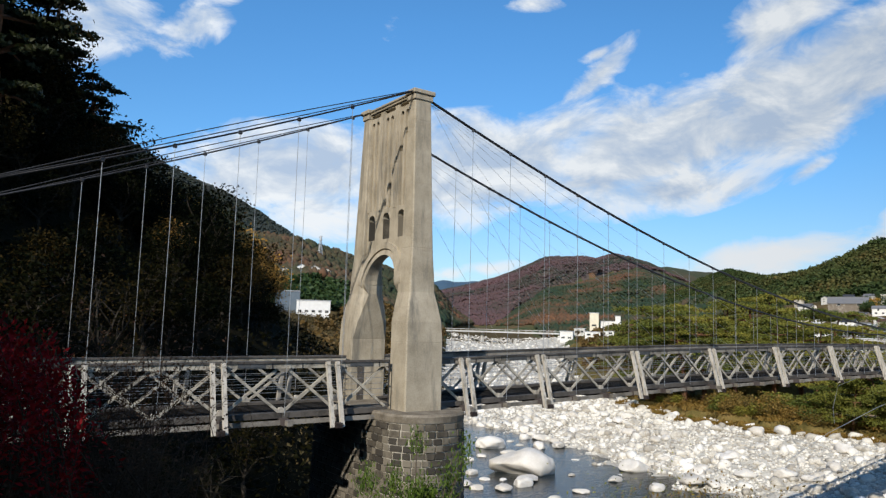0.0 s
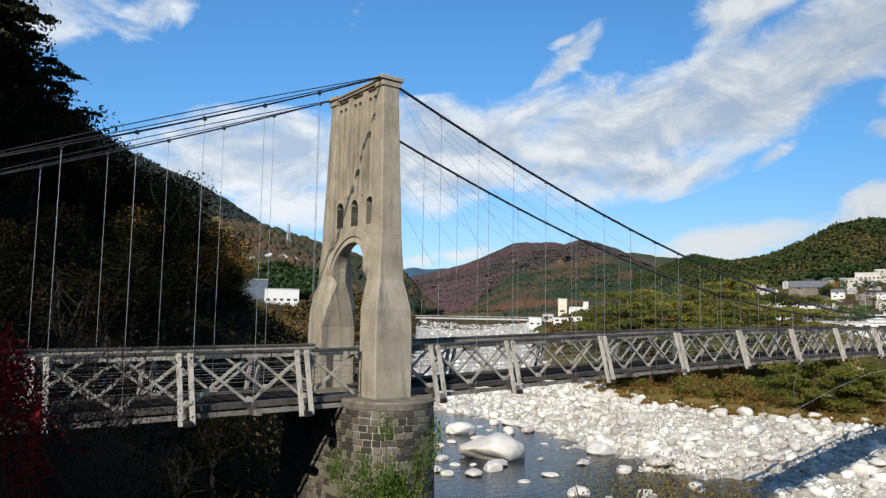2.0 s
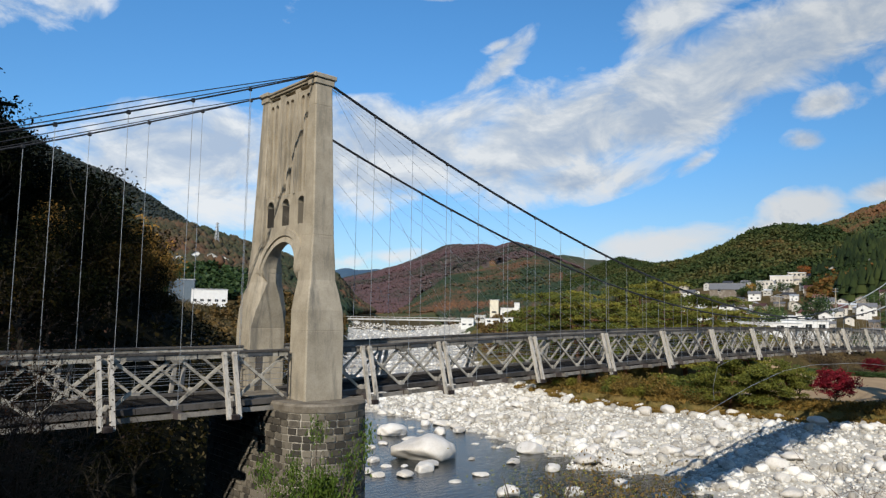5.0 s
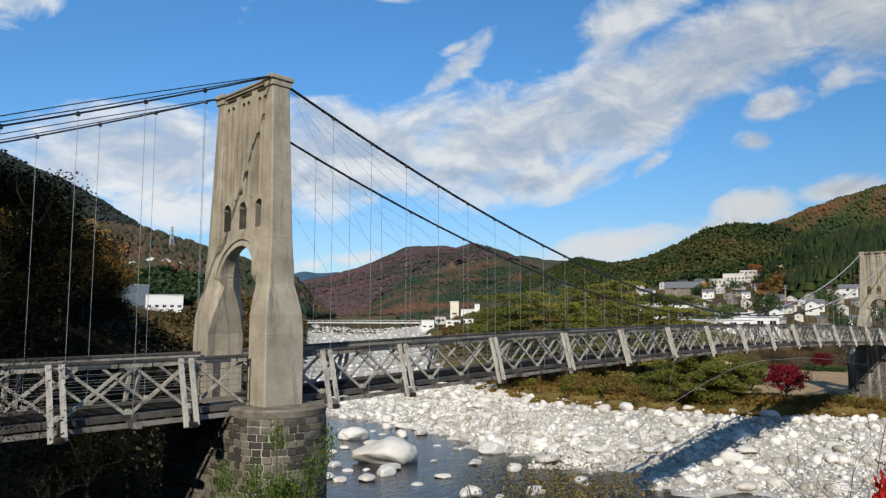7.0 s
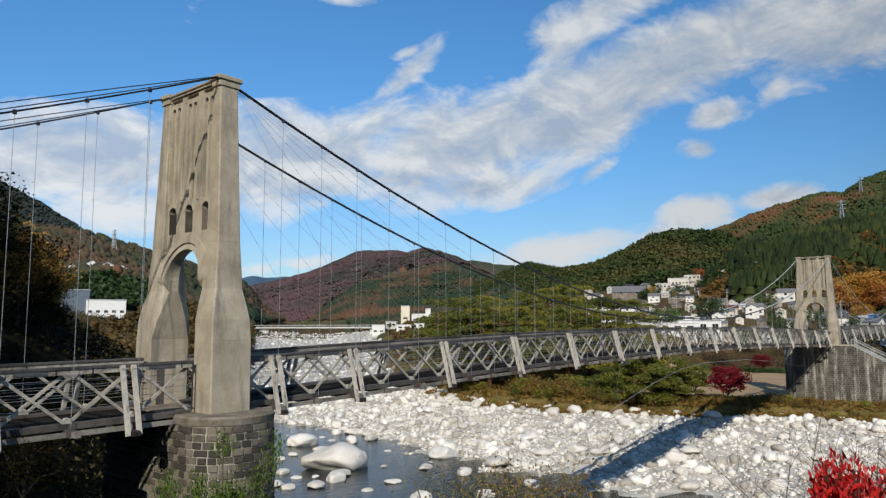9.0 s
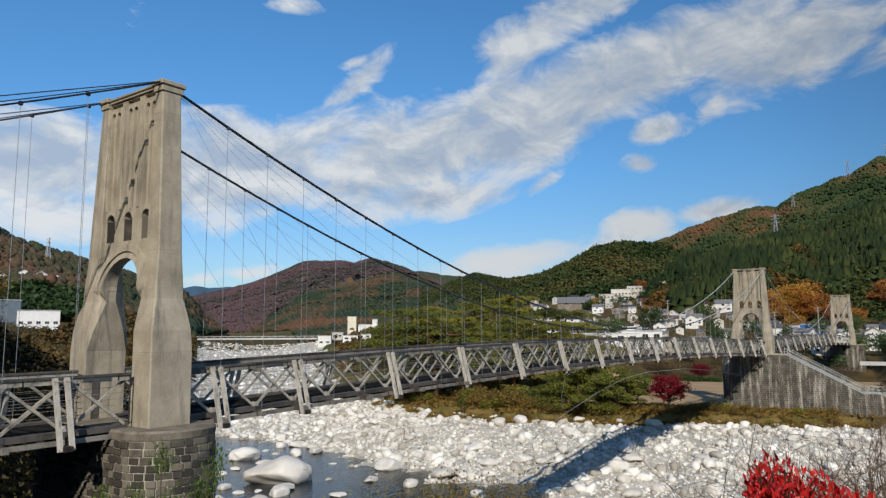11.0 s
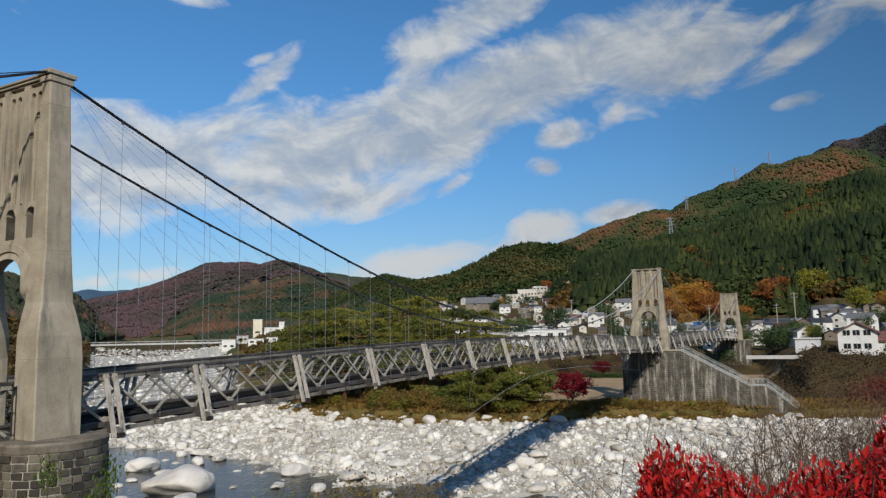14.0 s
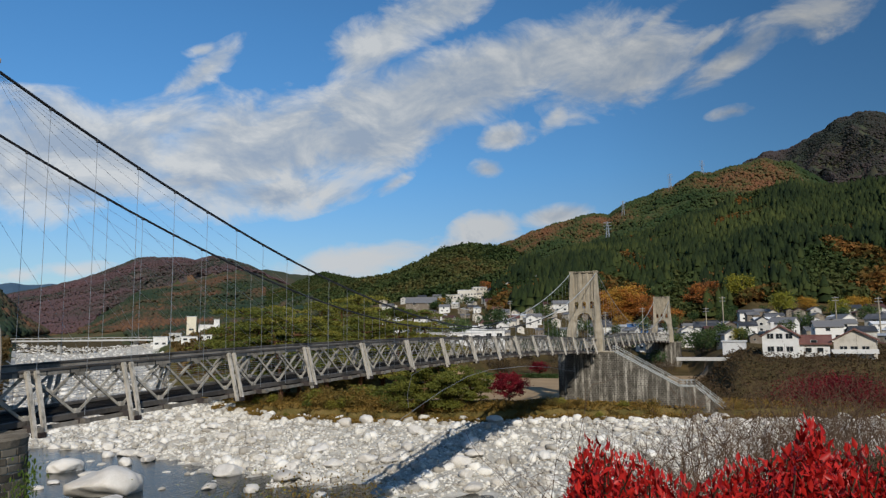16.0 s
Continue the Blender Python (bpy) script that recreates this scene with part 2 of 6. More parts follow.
def thing(name, label, category, group="", kind="", at=(0, 0, 0)):
    ob = new(name)
    ob.location = at
    ob.empty_display_size = 0.5
    return tagged(ob, label, category, group, kind)


def add_box(bm, centre, size, turn=None, bevel=0.0):
    m = Matrix.Translation(centre) @ (turn.to_4x4() if turn else Matrix()) @ Matrix.Diagonal((*size, 1))
    made = bmesh.ops.create_cube(bm, size=1.0, matrix=m)
    if bevel:
        edges = list({e for v in made["verts"] for e in v.link_edges})
        bmesh.ops.bevel(bm, geom=edges, offset=bevel, segments=1, affect="EDGES")
    return made["verts"]


def add_beam(bm, a, b, w, h, up=(0, 0, 1)):
    """A squared timber from a to b, w wide and h high across."""
    a, b = Vector(a), Vector(b)
    d = b - a
    f = d.normalized()
    s = f.cross(Vector(up))
    s = s.normalized() if s.length > 1e-5 else Vector((1, 0, 0))
    u = s.cross(f)
    m = Matrix((s, f, u)).transposed()
    return add_box(bm, (a + b) / 2, (w, d.length, h), m)


def add_tube(bm, pts, r, sides=6):
    """A tube along points."""
    pts = [Vector(p) for p in pts]
    rings = []
    for i, p in enumerate(pts):
        f = (pts[min(i + 1, len(pts) - 1)] - pts[max(i - 1, 0)]).normalized()
        s = f.cross(Vector((0, 0, 1)))
        s = s.normalized() if s.length > 1e-4 else Vector((1, 0, 0))
        u = s.cross(f)
        rr = r[i] if isinstance(r, (list, tuple)) else r
        rings.append([bm.verts.new(p + (s * math.cos(k * math.tau / sides) + u * math.sin(k * math.tau / sides)) * rr) for k in range(sides)])
    for a, b in zip(rings, rings[1:]):
        for k in range(sides):
            bm.faces.new((a[k], a[(k + 1) % sides], b[(k + 1) % sides], b[k]))
    for ring in (rings[0][::-1], rings[-1]):
        bm.faces.new(ring)


def smooth(ob):
    ob.data.polygons.foreach_set("use_smooth", [True] * len(ob.data.polygons))
    return ob


# ---- the lie of the land ----
def ease(v):
    v = np.clip(v, 0, 1)
    return v * v * (3 - 2 * v)


def bank_left(y):
    return np.interp(y, [-400, -100, -34, -29, -26.5, -25, -22.5, -20.5, -14, 0, 10, 30, 55, 219, 420, 900], [40, 20, 10, 6, -2, -5, -4.5, -10, -17, -18, -12, 10, 41, 156, 300, 640])


def bank_right(y):
    y = np.asarray(y, float)
    return 1.3 * np.sin(y * 0.37 + 0.6) + 0.8 * np.sin(y * 0.93 + 1) + np.interp(y, [-400, -100, -40, -14, 2, 17, 30, 42, 55, 66, 120, 215, 420, 900], [230, 136, 110, 100, 94, 85, 81, 81, 86, 93, 134, 228, 402, 790])


def water_edge(y):
    bends = 1.7 * np.sin(y * 0.42 + 1) + 1.3 * np.sin(y * 0.93) + 0.8 * np.sin(y * 2.1 + 2)
    return np.interp(y, [-100, 13, 28, 40, 49, 62, 72, 82, 110, 900], [50, 55, 57.5, 59, 62, 67, 67, 65, 60, 60]) + bends


# rises: bearing and distance from the camera's bank, height, half-lengths, heading of the long axis in degrees
RISES = [(20, 540, 26, 170, 110, 110), (68, 640, 30, 190, 110, 60), (66.5, 325, 9, 75, 45, 66), (66.5, 470, 25, 130, 60, 66), (43, 425, 7.5, 60, 45, 40)]

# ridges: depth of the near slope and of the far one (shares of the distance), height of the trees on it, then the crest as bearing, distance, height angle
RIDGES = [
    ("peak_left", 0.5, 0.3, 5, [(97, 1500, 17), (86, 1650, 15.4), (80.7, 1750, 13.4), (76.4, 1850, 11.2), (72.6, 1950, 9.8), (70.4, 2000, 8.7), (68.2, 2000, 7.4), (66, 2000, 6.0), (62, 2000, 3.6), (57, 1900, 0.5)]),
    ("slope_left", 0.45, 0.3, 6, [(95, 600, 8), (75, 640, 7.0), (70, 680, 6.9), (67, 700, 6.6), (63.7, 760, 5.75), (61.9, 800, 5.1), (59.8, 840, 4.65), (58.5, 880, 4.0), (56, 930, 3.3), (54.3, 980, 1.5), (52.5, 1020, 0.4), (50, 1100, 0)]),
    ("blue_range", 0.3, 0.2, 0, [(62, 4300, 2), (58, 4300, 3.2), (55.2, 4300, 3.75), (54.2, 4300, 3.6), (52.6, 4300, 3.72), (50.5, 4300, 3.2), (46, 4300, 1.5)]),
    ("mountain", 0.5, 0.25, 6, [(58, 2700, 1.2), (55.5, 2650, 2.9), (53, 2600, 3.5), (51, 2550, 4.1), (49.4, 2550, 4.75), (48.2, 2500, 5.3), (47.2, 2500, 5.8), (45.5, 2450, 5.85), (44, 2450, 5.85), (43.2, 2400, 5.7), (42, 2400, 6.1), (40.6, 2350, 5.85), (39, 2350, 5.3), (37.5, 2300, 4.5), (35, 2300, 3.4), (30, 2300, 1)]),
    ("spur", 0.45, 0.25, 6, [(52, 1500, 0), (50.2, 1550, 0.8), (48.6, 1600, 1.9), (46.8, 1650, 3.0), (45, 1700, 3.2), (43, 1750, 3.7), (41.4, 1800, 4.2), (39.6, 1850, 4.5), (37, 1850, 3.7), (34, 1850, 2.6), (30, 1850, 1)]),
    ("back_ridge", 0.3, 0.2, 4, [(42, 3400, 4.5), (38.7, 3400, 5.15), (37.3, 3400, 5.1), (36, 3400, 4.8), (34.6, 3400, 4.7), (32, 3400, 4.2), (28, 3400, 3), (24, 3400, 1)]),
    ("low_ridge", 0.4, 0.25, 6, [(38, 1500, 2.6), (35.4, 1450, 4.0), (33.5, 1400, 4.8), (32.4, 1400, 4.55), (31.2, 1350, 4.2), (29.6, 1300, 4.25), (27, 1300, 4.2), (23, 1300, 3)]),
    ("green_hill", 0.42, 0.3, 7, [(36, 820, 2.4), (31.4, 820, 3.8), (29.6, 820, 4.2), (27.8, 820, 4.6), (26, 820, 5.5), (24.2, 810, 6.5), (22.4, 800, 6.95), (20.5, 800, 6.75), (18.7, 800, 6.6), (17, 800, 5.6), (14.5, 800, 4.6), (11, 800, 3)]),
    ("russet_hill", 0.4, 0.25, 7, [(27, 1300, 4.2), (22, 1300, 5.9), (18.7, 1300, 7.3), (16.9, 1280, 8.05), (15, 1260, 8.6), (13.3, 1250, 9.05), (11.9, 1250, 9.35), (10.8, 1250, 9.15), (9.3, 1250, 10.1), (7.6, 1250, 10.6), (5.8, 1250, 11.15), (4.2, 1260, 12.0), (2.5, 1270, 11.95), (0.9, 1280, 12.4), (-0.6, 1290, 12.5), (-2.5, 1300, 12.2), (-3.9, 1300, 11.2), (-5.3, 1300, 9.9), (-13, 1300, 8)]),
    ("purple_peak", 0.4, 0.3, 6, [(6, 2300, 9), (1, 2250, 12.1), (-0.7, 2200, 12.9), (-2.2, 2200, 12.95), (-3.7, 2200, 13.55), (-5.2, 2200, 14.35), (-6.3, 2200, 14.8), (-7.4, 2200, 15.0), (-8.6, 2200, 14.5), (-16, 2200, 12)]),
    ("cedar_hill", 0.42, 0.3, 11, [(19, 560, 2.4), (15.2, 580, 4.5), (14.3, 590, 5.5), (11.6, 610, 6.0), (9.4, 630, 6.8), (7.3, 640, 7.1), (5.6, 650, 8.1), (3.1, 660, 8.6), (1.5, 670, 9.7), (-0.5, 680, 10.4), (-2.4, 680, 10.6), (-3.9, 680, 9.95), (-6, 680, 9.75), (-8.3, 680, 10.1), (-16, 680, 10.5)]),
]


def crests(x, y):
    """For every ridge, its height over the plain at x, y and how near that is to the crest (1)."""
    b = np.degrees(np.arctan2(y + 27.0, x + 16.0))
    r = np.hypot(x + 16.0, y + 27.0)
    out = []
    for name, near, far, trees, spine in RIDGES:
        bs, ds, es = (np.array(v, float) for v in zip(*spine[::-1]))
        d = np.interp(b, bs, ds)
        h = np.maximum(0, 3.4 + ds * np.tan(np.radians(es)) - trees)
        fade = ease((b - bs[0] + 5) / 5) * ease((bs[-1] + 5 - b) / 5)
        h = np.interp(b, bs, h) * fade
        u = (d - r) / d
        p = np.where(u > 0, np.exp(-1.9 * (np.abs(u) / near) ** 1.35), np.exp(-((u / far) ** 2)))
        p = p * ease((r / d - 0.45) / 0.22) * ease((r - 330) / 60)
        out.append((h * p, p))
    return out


def fractal(x, y, scale, octaves=4):
    """Rolling noise made of crossing waves."""
    v, a = np.zeros_like(x), 1.0
    rng = np.random.RandomState(5)
    for o in range(octaves):
        w = np.zeros_like(x)
        for k in range(4):
            t = rng.uniform(0, math.tau)
            w += np.sin((x * math.cos(t) + y * math.sin(t)) / scale * 2 * math.pi * rng.uniform(0.7, 1.4) + rng.uniform(0, 6.28))
        v += a * w / 4
        a, scale = a * 0.5, scale * 0.5
    return v


def land(x, y):
    x, y = np.asarray(x, float), np.asarray(y, float)
    lo, hi = bank_left(y), bank_right(y)
    q = (x - lo) / (hi - lo)
    up = np.maximum(0, y - 55) * 1.28
    bed = -14.4 + 0.0135 * np.minimum(up, 900) + 0.0 * x
    wet = np.maximum(water_edge(y), lo + 0.08 * (hi - lo))
    w = (x - wet) / np.maximum(hi - wet, 5)
    bar = (4.6 * ease(0.12 + w * 0.86) * (w > -0.2) + 0.55 * ease(1 + (x - wet) / 6)) * np.interp(y, [60, 200], [1, 0.3])
    z = bed - 0.35 + bar
    z = z + 0.25 * fractal(x, y, 23, 3) * ease(q * 8) * ease((1 - q) * 8)
    # the left bank: a terrace by the camera, a steep wooded hill upstream
    d = lo - x
    terrace = 16.15 * ease(d / 10.5) + np.maximum(0, d - 34) * 0.55
    slope = np.interp(y, [15, 40, 60, 85, 130, 300, 900], [0.66, 0.66, 0.58, 0.4, 0.1, 0.07, 0.05])
    hill = np.minimum(d, 160) * slope + 2.5 * ease(d / 6)
    t = ease((y - 4) / 30)
    left = bed + terrace * (1 - t) + hill * t + 0.6 * fractal(x, y, 31, 3) * ease(d / 20) * t
    # high ridge added out of view, to keep the sun off this slope
    left = left + 46 * ease((-20 - x) / 34) * ease((y - 2) / 22) * ease((120 - y) / 50)
    z = np.where(d > 0, left, z)
    # the right bank: a park terrace, then the town's slope
    e = x - hi
    start = np.interp(y, [-45, -22, -8, 24, 42, 54, 120, 300], [10, 14, 104, 104, 100, 14, 40, 20])
    right = -8.6 + np.interp(e - start, [0, 22, 60, 120, 200, 300, 420, 700], [0, 5.0, 7.5, 11, 17, 30, 46, 60]) + 0.45 * ease(e / 3)
    right = right + np.maximum(0, bed + 9.6)
    z = np.where(e > 0, right, z)
    # far hills
    far = np.zeros_like(z)
    for bearing, dist, h, a, b, turn in RISES:
        cx, cy = -16 + dist * math.cos(radians(bearing)), -27 + dist * math.sin(radians(bearing))
        c, s = math.cos(radians(turn)), math.sin(radians(turn))
        u, v = (x - cx) * c + (y - cy) * s, -(x - cx) * s + (y - cy) * c
        far = far + (h * np.exp(-((u / a) ** 2 + (v / b) ** 2) * 0.9)) ** 5
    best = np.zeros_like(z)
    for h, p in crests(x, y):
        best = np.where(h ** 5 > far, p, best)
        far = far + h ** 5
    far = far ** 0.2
    r = np.hypot(x + 16.0, y + 27.0)
    # gullies and spurs run down from the crests
    rough = 1 - np.abs(fractal(x + 0.2 * y, y, 290, 4)) * 1.6
    gully = np.where(r > 330, 0.34 * (1 - best) * rough, 0)
    z = z * np.exp(-far / 45) + far * (1 + np.clip(gully, -0.4, 0.4)) * (1 + 0.012 * fractal(x, y, 60, 3))
    return z


def height(x, y):
    return float(land(np.array([x]), np.array([y]))[0])


def build_ground():
    cx, cy = -16.0, -27.0
    fine = np.radians(np.arange(-16, 98, 0.36))
    coarse = np.radians(np.arange(98, 344, 4.0))
    ang = np.concatenate([fine, coarse])
    rad = np.concatenate([[0.5, 1.5, 3, 5], np.geomspace(7, 54, 50), np.linspace(55, 175, 160), np.geomspace(178, 4800, 140)])
    A, R = np.meshgrid(ang, rad)
    X, Y = cx + R * np.cos(A), cy + R * np.sin(A)
    Z = land(X, Y)
    n, m = len(ang), len(rad)
    co = np.stack([X, Y, Z], -1).reshape(-1, 3)
    i, j = np.meshgrid(np.arange(m - 1), np.arange(n), indexing="ij")
    k = (j + 1) % n
    quads = np.stack([i * n + j, i * n + k, (i + 1) * n + k, (i + 1) * n + j], -1).reshape(-1, 4)[:, ::-1]
    me = bpy.data.meshes.new("ground")
    faces = quads.tolist() + [list(range(n))]
    me.from_pydata(co.tolist(), [], faces)
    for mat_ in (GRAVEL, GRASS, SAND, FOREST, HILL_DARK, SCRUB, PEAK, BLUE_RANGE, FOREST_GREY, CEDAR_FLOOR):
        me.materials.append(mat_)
    mid = co[quads].mean(1)
    x, y = mid[:, 0], mid[:, 1]
    lo, hi = bank_left(y), bank_right(y)
    wob = 1.5 * fractal(x, y, 13, 3)
    # slot 4, the shade-darkened ground, covers the left bank beside the bridge
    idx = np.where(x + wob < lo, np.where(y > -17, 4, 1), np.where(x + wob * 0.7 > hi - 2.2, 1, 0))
    e = x - hi
    idx = np.where((e > 13 + wob) & (e < 80 + wob) & (y > -80) & (y < 48), 2, idx)
    far = np.hypot(x - cx, y - cy)
    b_ = np.degrees(np.arctan2(y - cy, x - cx))
    idx = np.where((far > 380) & (idx != 0) | (far > 900), 3, idx)
    idx = np.where((idx == 1) & (e > 40), 5, idx)
    idx = np.where((idx == 2) & (y < -14) | (idx == 3) & (b_ < 32) & (far < 480), 5, idx)
    idx = np.where((idx == 0) & (y > 330) | (idx == 4) & (y > 122 + wob * 4), 5, idx)
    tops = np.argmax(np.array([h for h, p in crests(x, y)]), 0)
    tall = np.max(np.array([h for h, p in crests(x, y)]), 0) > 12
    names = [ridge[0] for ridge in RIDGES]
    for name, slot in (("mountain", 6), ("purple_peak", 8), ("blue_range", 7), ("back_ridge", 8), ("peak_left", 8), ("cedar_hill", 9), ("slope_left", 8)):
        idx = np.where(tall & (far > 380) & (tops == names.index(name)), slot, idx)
    me.polygons.foreach_set("material_index", np.concatenate([idx, [1]]).astype(np.int32))
    me.polygons.foreach_set("use_smooth", np.ones(len(faces), bool))
    me.update()
    ob = new("ground", me)
    tagged(ob, "valley floor of pale gravel, dry grass and wooded hills", "ground", kind="structure")


build_ground()


def water_material():
    m = bpy.data.materials.new("river water")
    m.use_nodes = True
    nt = m.node_tree
    b = nt.nodes["Principled BSDF"]
    b.inputs["Base Color"].default_value = (0.014, 0.02, 0.022, 1)
    b.inputs["Roughness"].default_value = 0.07
    b.inputs["IOR"].default_value = 1.33
    geo = nt.nodes.new("ShaderNodeNewGeometry")
    mp = node(nt, "ShaderNodeMapping", Vector=geo.outputs["Position"])
    mp.inputs["Rotation"].default_value = (0, 0, radians(-50))
    mp.inputs["Scale"].default_value = (0.5, 1.6, 1)
    w = node(nt, "ShaderNodeTexNoise", Vector=mp.outputs[0], Scale=1.0, Detail=5.0, Roughness=0.6)
    bump = node(nt, "ShaderNodeBump", Strength=0.35, Distance=0.25, Height=w.outputs[0])
    nt.links.new(bump.outputs[0], b.inputs["Normal"])
    return m


bm = bmesh.new()
bmesh.ops.create_grid(bm, x_segments=2, y_segments=2, size=1.0, matrix=Matrix.Translation((25, -10, -14.05)) @ Matrix.Diagonal((60, 150, 1, 1)))
tagged(part("water", bm, water_material()), "shallow clear river water between stones", "water", kind="structure")

# ---- the bridge ----
SPAN = 104.4
PANEL = SPAN / 47


def deck_rise(x):
    """How far the deck's camber lifts it above the piers."""
    if x < 0:
        return 0.009 * x
    u = (x % SPAN) / SPAN
    return 3.9 * u * (1 - u)


def cable_height(x):
    if x < 0:
        return 13.62 + 0.45 * x + 0.0032 * x * x
    u = (x % SPAN) / SPAN
    return 3.75 + (13.3 - 3.75) * (2 * u - 1) ** 2


# a leg's levels: height, half depth, outer and inner side, then how far the inner corners are cut (front in depth, rear in depth, both sideways)
LEVELS = [(-0.05, 0.893, 3.02, 1.72, 0.05, 0.05, 0.05), (2.72, 0.893, 2.99, 1.72, 0.05, 0.05, 0.05), (3.55, 0.86, 2.93, 1.54, 0.15, 0.26, 0.17), (4.2, 0.75, 2.81, 1.41, 0.24, 0.42, 0.31), (4.78, 0.62, 2.69, 1.3, 0.31, 0.56, 0.42),
          (5.19, 0.61, 2.67, 1.3, 0.3, 0.55, 0.42), (5.2, 0.61, 2.67, 1.72, 0.02, 0.02, 0.02), (6.64, 0.52, 2.61, 1.72, 0.05, 0.05, 0.05), (12.17, 0.43, 2.33, 1.72, 0.05, 0.05, 0.05), (13.1, 0.42, 2.29, 1.72, 0.05, 0.05, 0.05)]


def ring_points(half, outer, inner, z, side, front=0.05, rear=0.05, over=0.05):
    """A leg's cross-section with chamfered corners; the inner ones are cut further."""
    c = 0.05
    x0, x1, y0, y1 = -half, half, inner, outer
    pts = [(x0 + front, y0), (x1 - rear, y0), (x1, y0 + over), (x1, y1 - c), (x1 - c, y1), (x0 + c, y1), (x0, y1 - c), (x0, y0 + over)]
    return [(x, y * side, z) for x, y in pts]


def build_tower():
    tower = thing("bridge_tower", "tall weathered concrete bridge tower with arched portal", "tower", "bridge towers")
    for side in (-1, 1):
        bm = bmesh.new()
        rows = []
        for i, (z, half, outer, inner, front, rear, over) in enumerate(LEVELS):
            joint = z in (2.72, 6.64, 12.17)       # casting joints show as fine grooves
            for dz, cut in (((-0.016, 0.0), (-0.007, 0.006), (0.007, 0.006), (0.016, 0.0)) if joint else ((0.0, 0.0),)):
                rows.append([bm.verts.new(p) for p in ring_points(half - cut, outer - cut, inner + cut, z + dz, side, front, rear, over)])
            if z == 6.64:                                # one more joint half-way up
                for dz, cut in ((-0.012, 0.0), (-0.006, 0.004), (0.006, 0.004), (0.012, 0.0)):
                    rows.append([bm.verts.new(p) for p in ring_points(0.475 - cut, 2.47 - cut, 1.72 + cut, 9.4 + dz, side)])
        for a, b in zip(rows, rows[1:]):
            for k in range(8):
                bm.faces.new((a[k], a[(k + 1) % 8], b[(k + 1) % 8], b[k]))
        bm.faces.new(rows[0]), bm.faces.new(rows[-1])
        bmesh.ops.recalc_face_normals(bm, faces=bm.faces)
        part("leg", bm, CONCRETE, tower)
        bm = bmesh.new()
        add_box(bm, (0, side * 2.02, 13.2), (0.96, 0.64, 0.26), bevel=0.03)
        add_box(bm, (0, side * 2.02, 13.43), (1.12, 0.76, 0.2), bevel=0.03)
        part("cap", bm, CONCRETE, tower)
    # the portal wall in two leaves: the front one has the recessed panels, both have the arch and windows
    bays = (-1.3, 0.0, 1.3)
    ys = {round(v, 4) for v in np.linspace(-1.74, 1.74, 70)}
    for c in bays:
        for d in (0.3, 0.27, 0.2, 0.34, 0.31, 0.1, 0.07, 0.46):
            ys |= {round(c + d, 4), round(c - d, 4)}
    ys = sorted(ys)

    def holes(y, mid, front):
        """The voids of the wall over y, from below; mid tells which column is meant."""
        out = [(0.0, 5.2 + math.sqrt(max(0, 1.69 - y * y)))] if abs(mid) < 1.3 else [(0.0, 5.2)]
        for c in bays:
            if abs(mid - c) < 0.3:
                out.append((7.22, 8.1 + math.sqrt(max(0, 0.09 - (y - c) ** 2))))
            for k in (-0.205, 0.205):
                if front and abs(mid - c - k) < 0.135:
                    out.append((8.6, 12.7 + math.sqrt(max(0, 0.0182 - (y - c - k) ** 2))))
            if abs(mid - c) < 0.46:
                out.append((13.03, 13.19))
        return out + [(13.26, 14.0)]

    for front, xa, xb in ((True, -0.31, -0.175), (False, -0.175, 0.06)):
        bm = bmesh.new()
        for y0, y1 in zip(ys, ys[1:]):
            m = (y0 + y1) / 2
            ha, hb = holes(y0, m, front), holes(y1, m, front)
            for k in range(len(ha) - 1):
                za, zb, ta, tb = ha[k][1], hb[k][1], ha[k + 1][0], hb[k + 1][0]
                vs = [bm.verts.new((x, y, z)) for x in (xa, xb) for y, z in ((y0, za), (y1, zb), (y1, tb), (y0, ta))]
                for f in ((3, 2, 1, 0), (4, 5, 6, 7), (0, 1, 5, 4), (2, 3, 7, 6), (0, 4, 7, 3), (1, 2, 6, 5)):
                    bm.faces.new([vs[i] for i in f])
        bmesh.ops.remove_doubles(bm, verts=bm.verts, dist=0.0005)
        seen = {}
        for f in bm.faces:          # drop the inner faces between columns
            key = tuple(sorted(v.index for v in f.verts))
            seen.setdefault(key, []).append(f)
        bmesh.ops.delete(bm, geom=[f for fs in seen.values() if len(fs) > 1 for f in fs], context="FACES_ONLY")
        bmesh.ops.recalc_face_normals(bm, faces=bm.faces)
        part("portal_wall", bm, CONCRETE, tower)
    bm = bmesh.new()
    add_box(bm, (-0.02, 0, 13.3), (0.74, 3.46, 0.1), bevel=0.02)
    add_box(bm, (-0.02, 0, 13.41), (0.86, 3.46, 0.12), bevel=0.03)
    part("cornice", bm, CONCRETE, tower)
    # dark backing added so the slots look deep and shaded
    bm = bmesh.new()
    add_box(bm, (0.1, 0, 13.12), (0.1, 3.4, 0.3))
    part("slot_back", bm, PLATE, tower, "dark backing that paints the shade inside the cornice slots")

    def moulding(name, c, z0, r0, r1, low, proud, steps):
        """An arched band round an opening, with straight sides down to low; proud(z) is its face."""
        bm = bmesh.new()
        rows = []
        turns = [math.pi * k / steps for k in range(steps + 1)]
        line = [((math.cos(t), math.sin(t)), z0) for t in turns]
        if low < z0:
            mids = [low + (z0 - low) * k / 5 for k in range(5)]
            line = [((1.0, 0.0), z) for z in mids] + line + [((-1.0, 0.0), z) for z in mids[::-1]]
        for (cy, cz), zz in line:
            ring = []
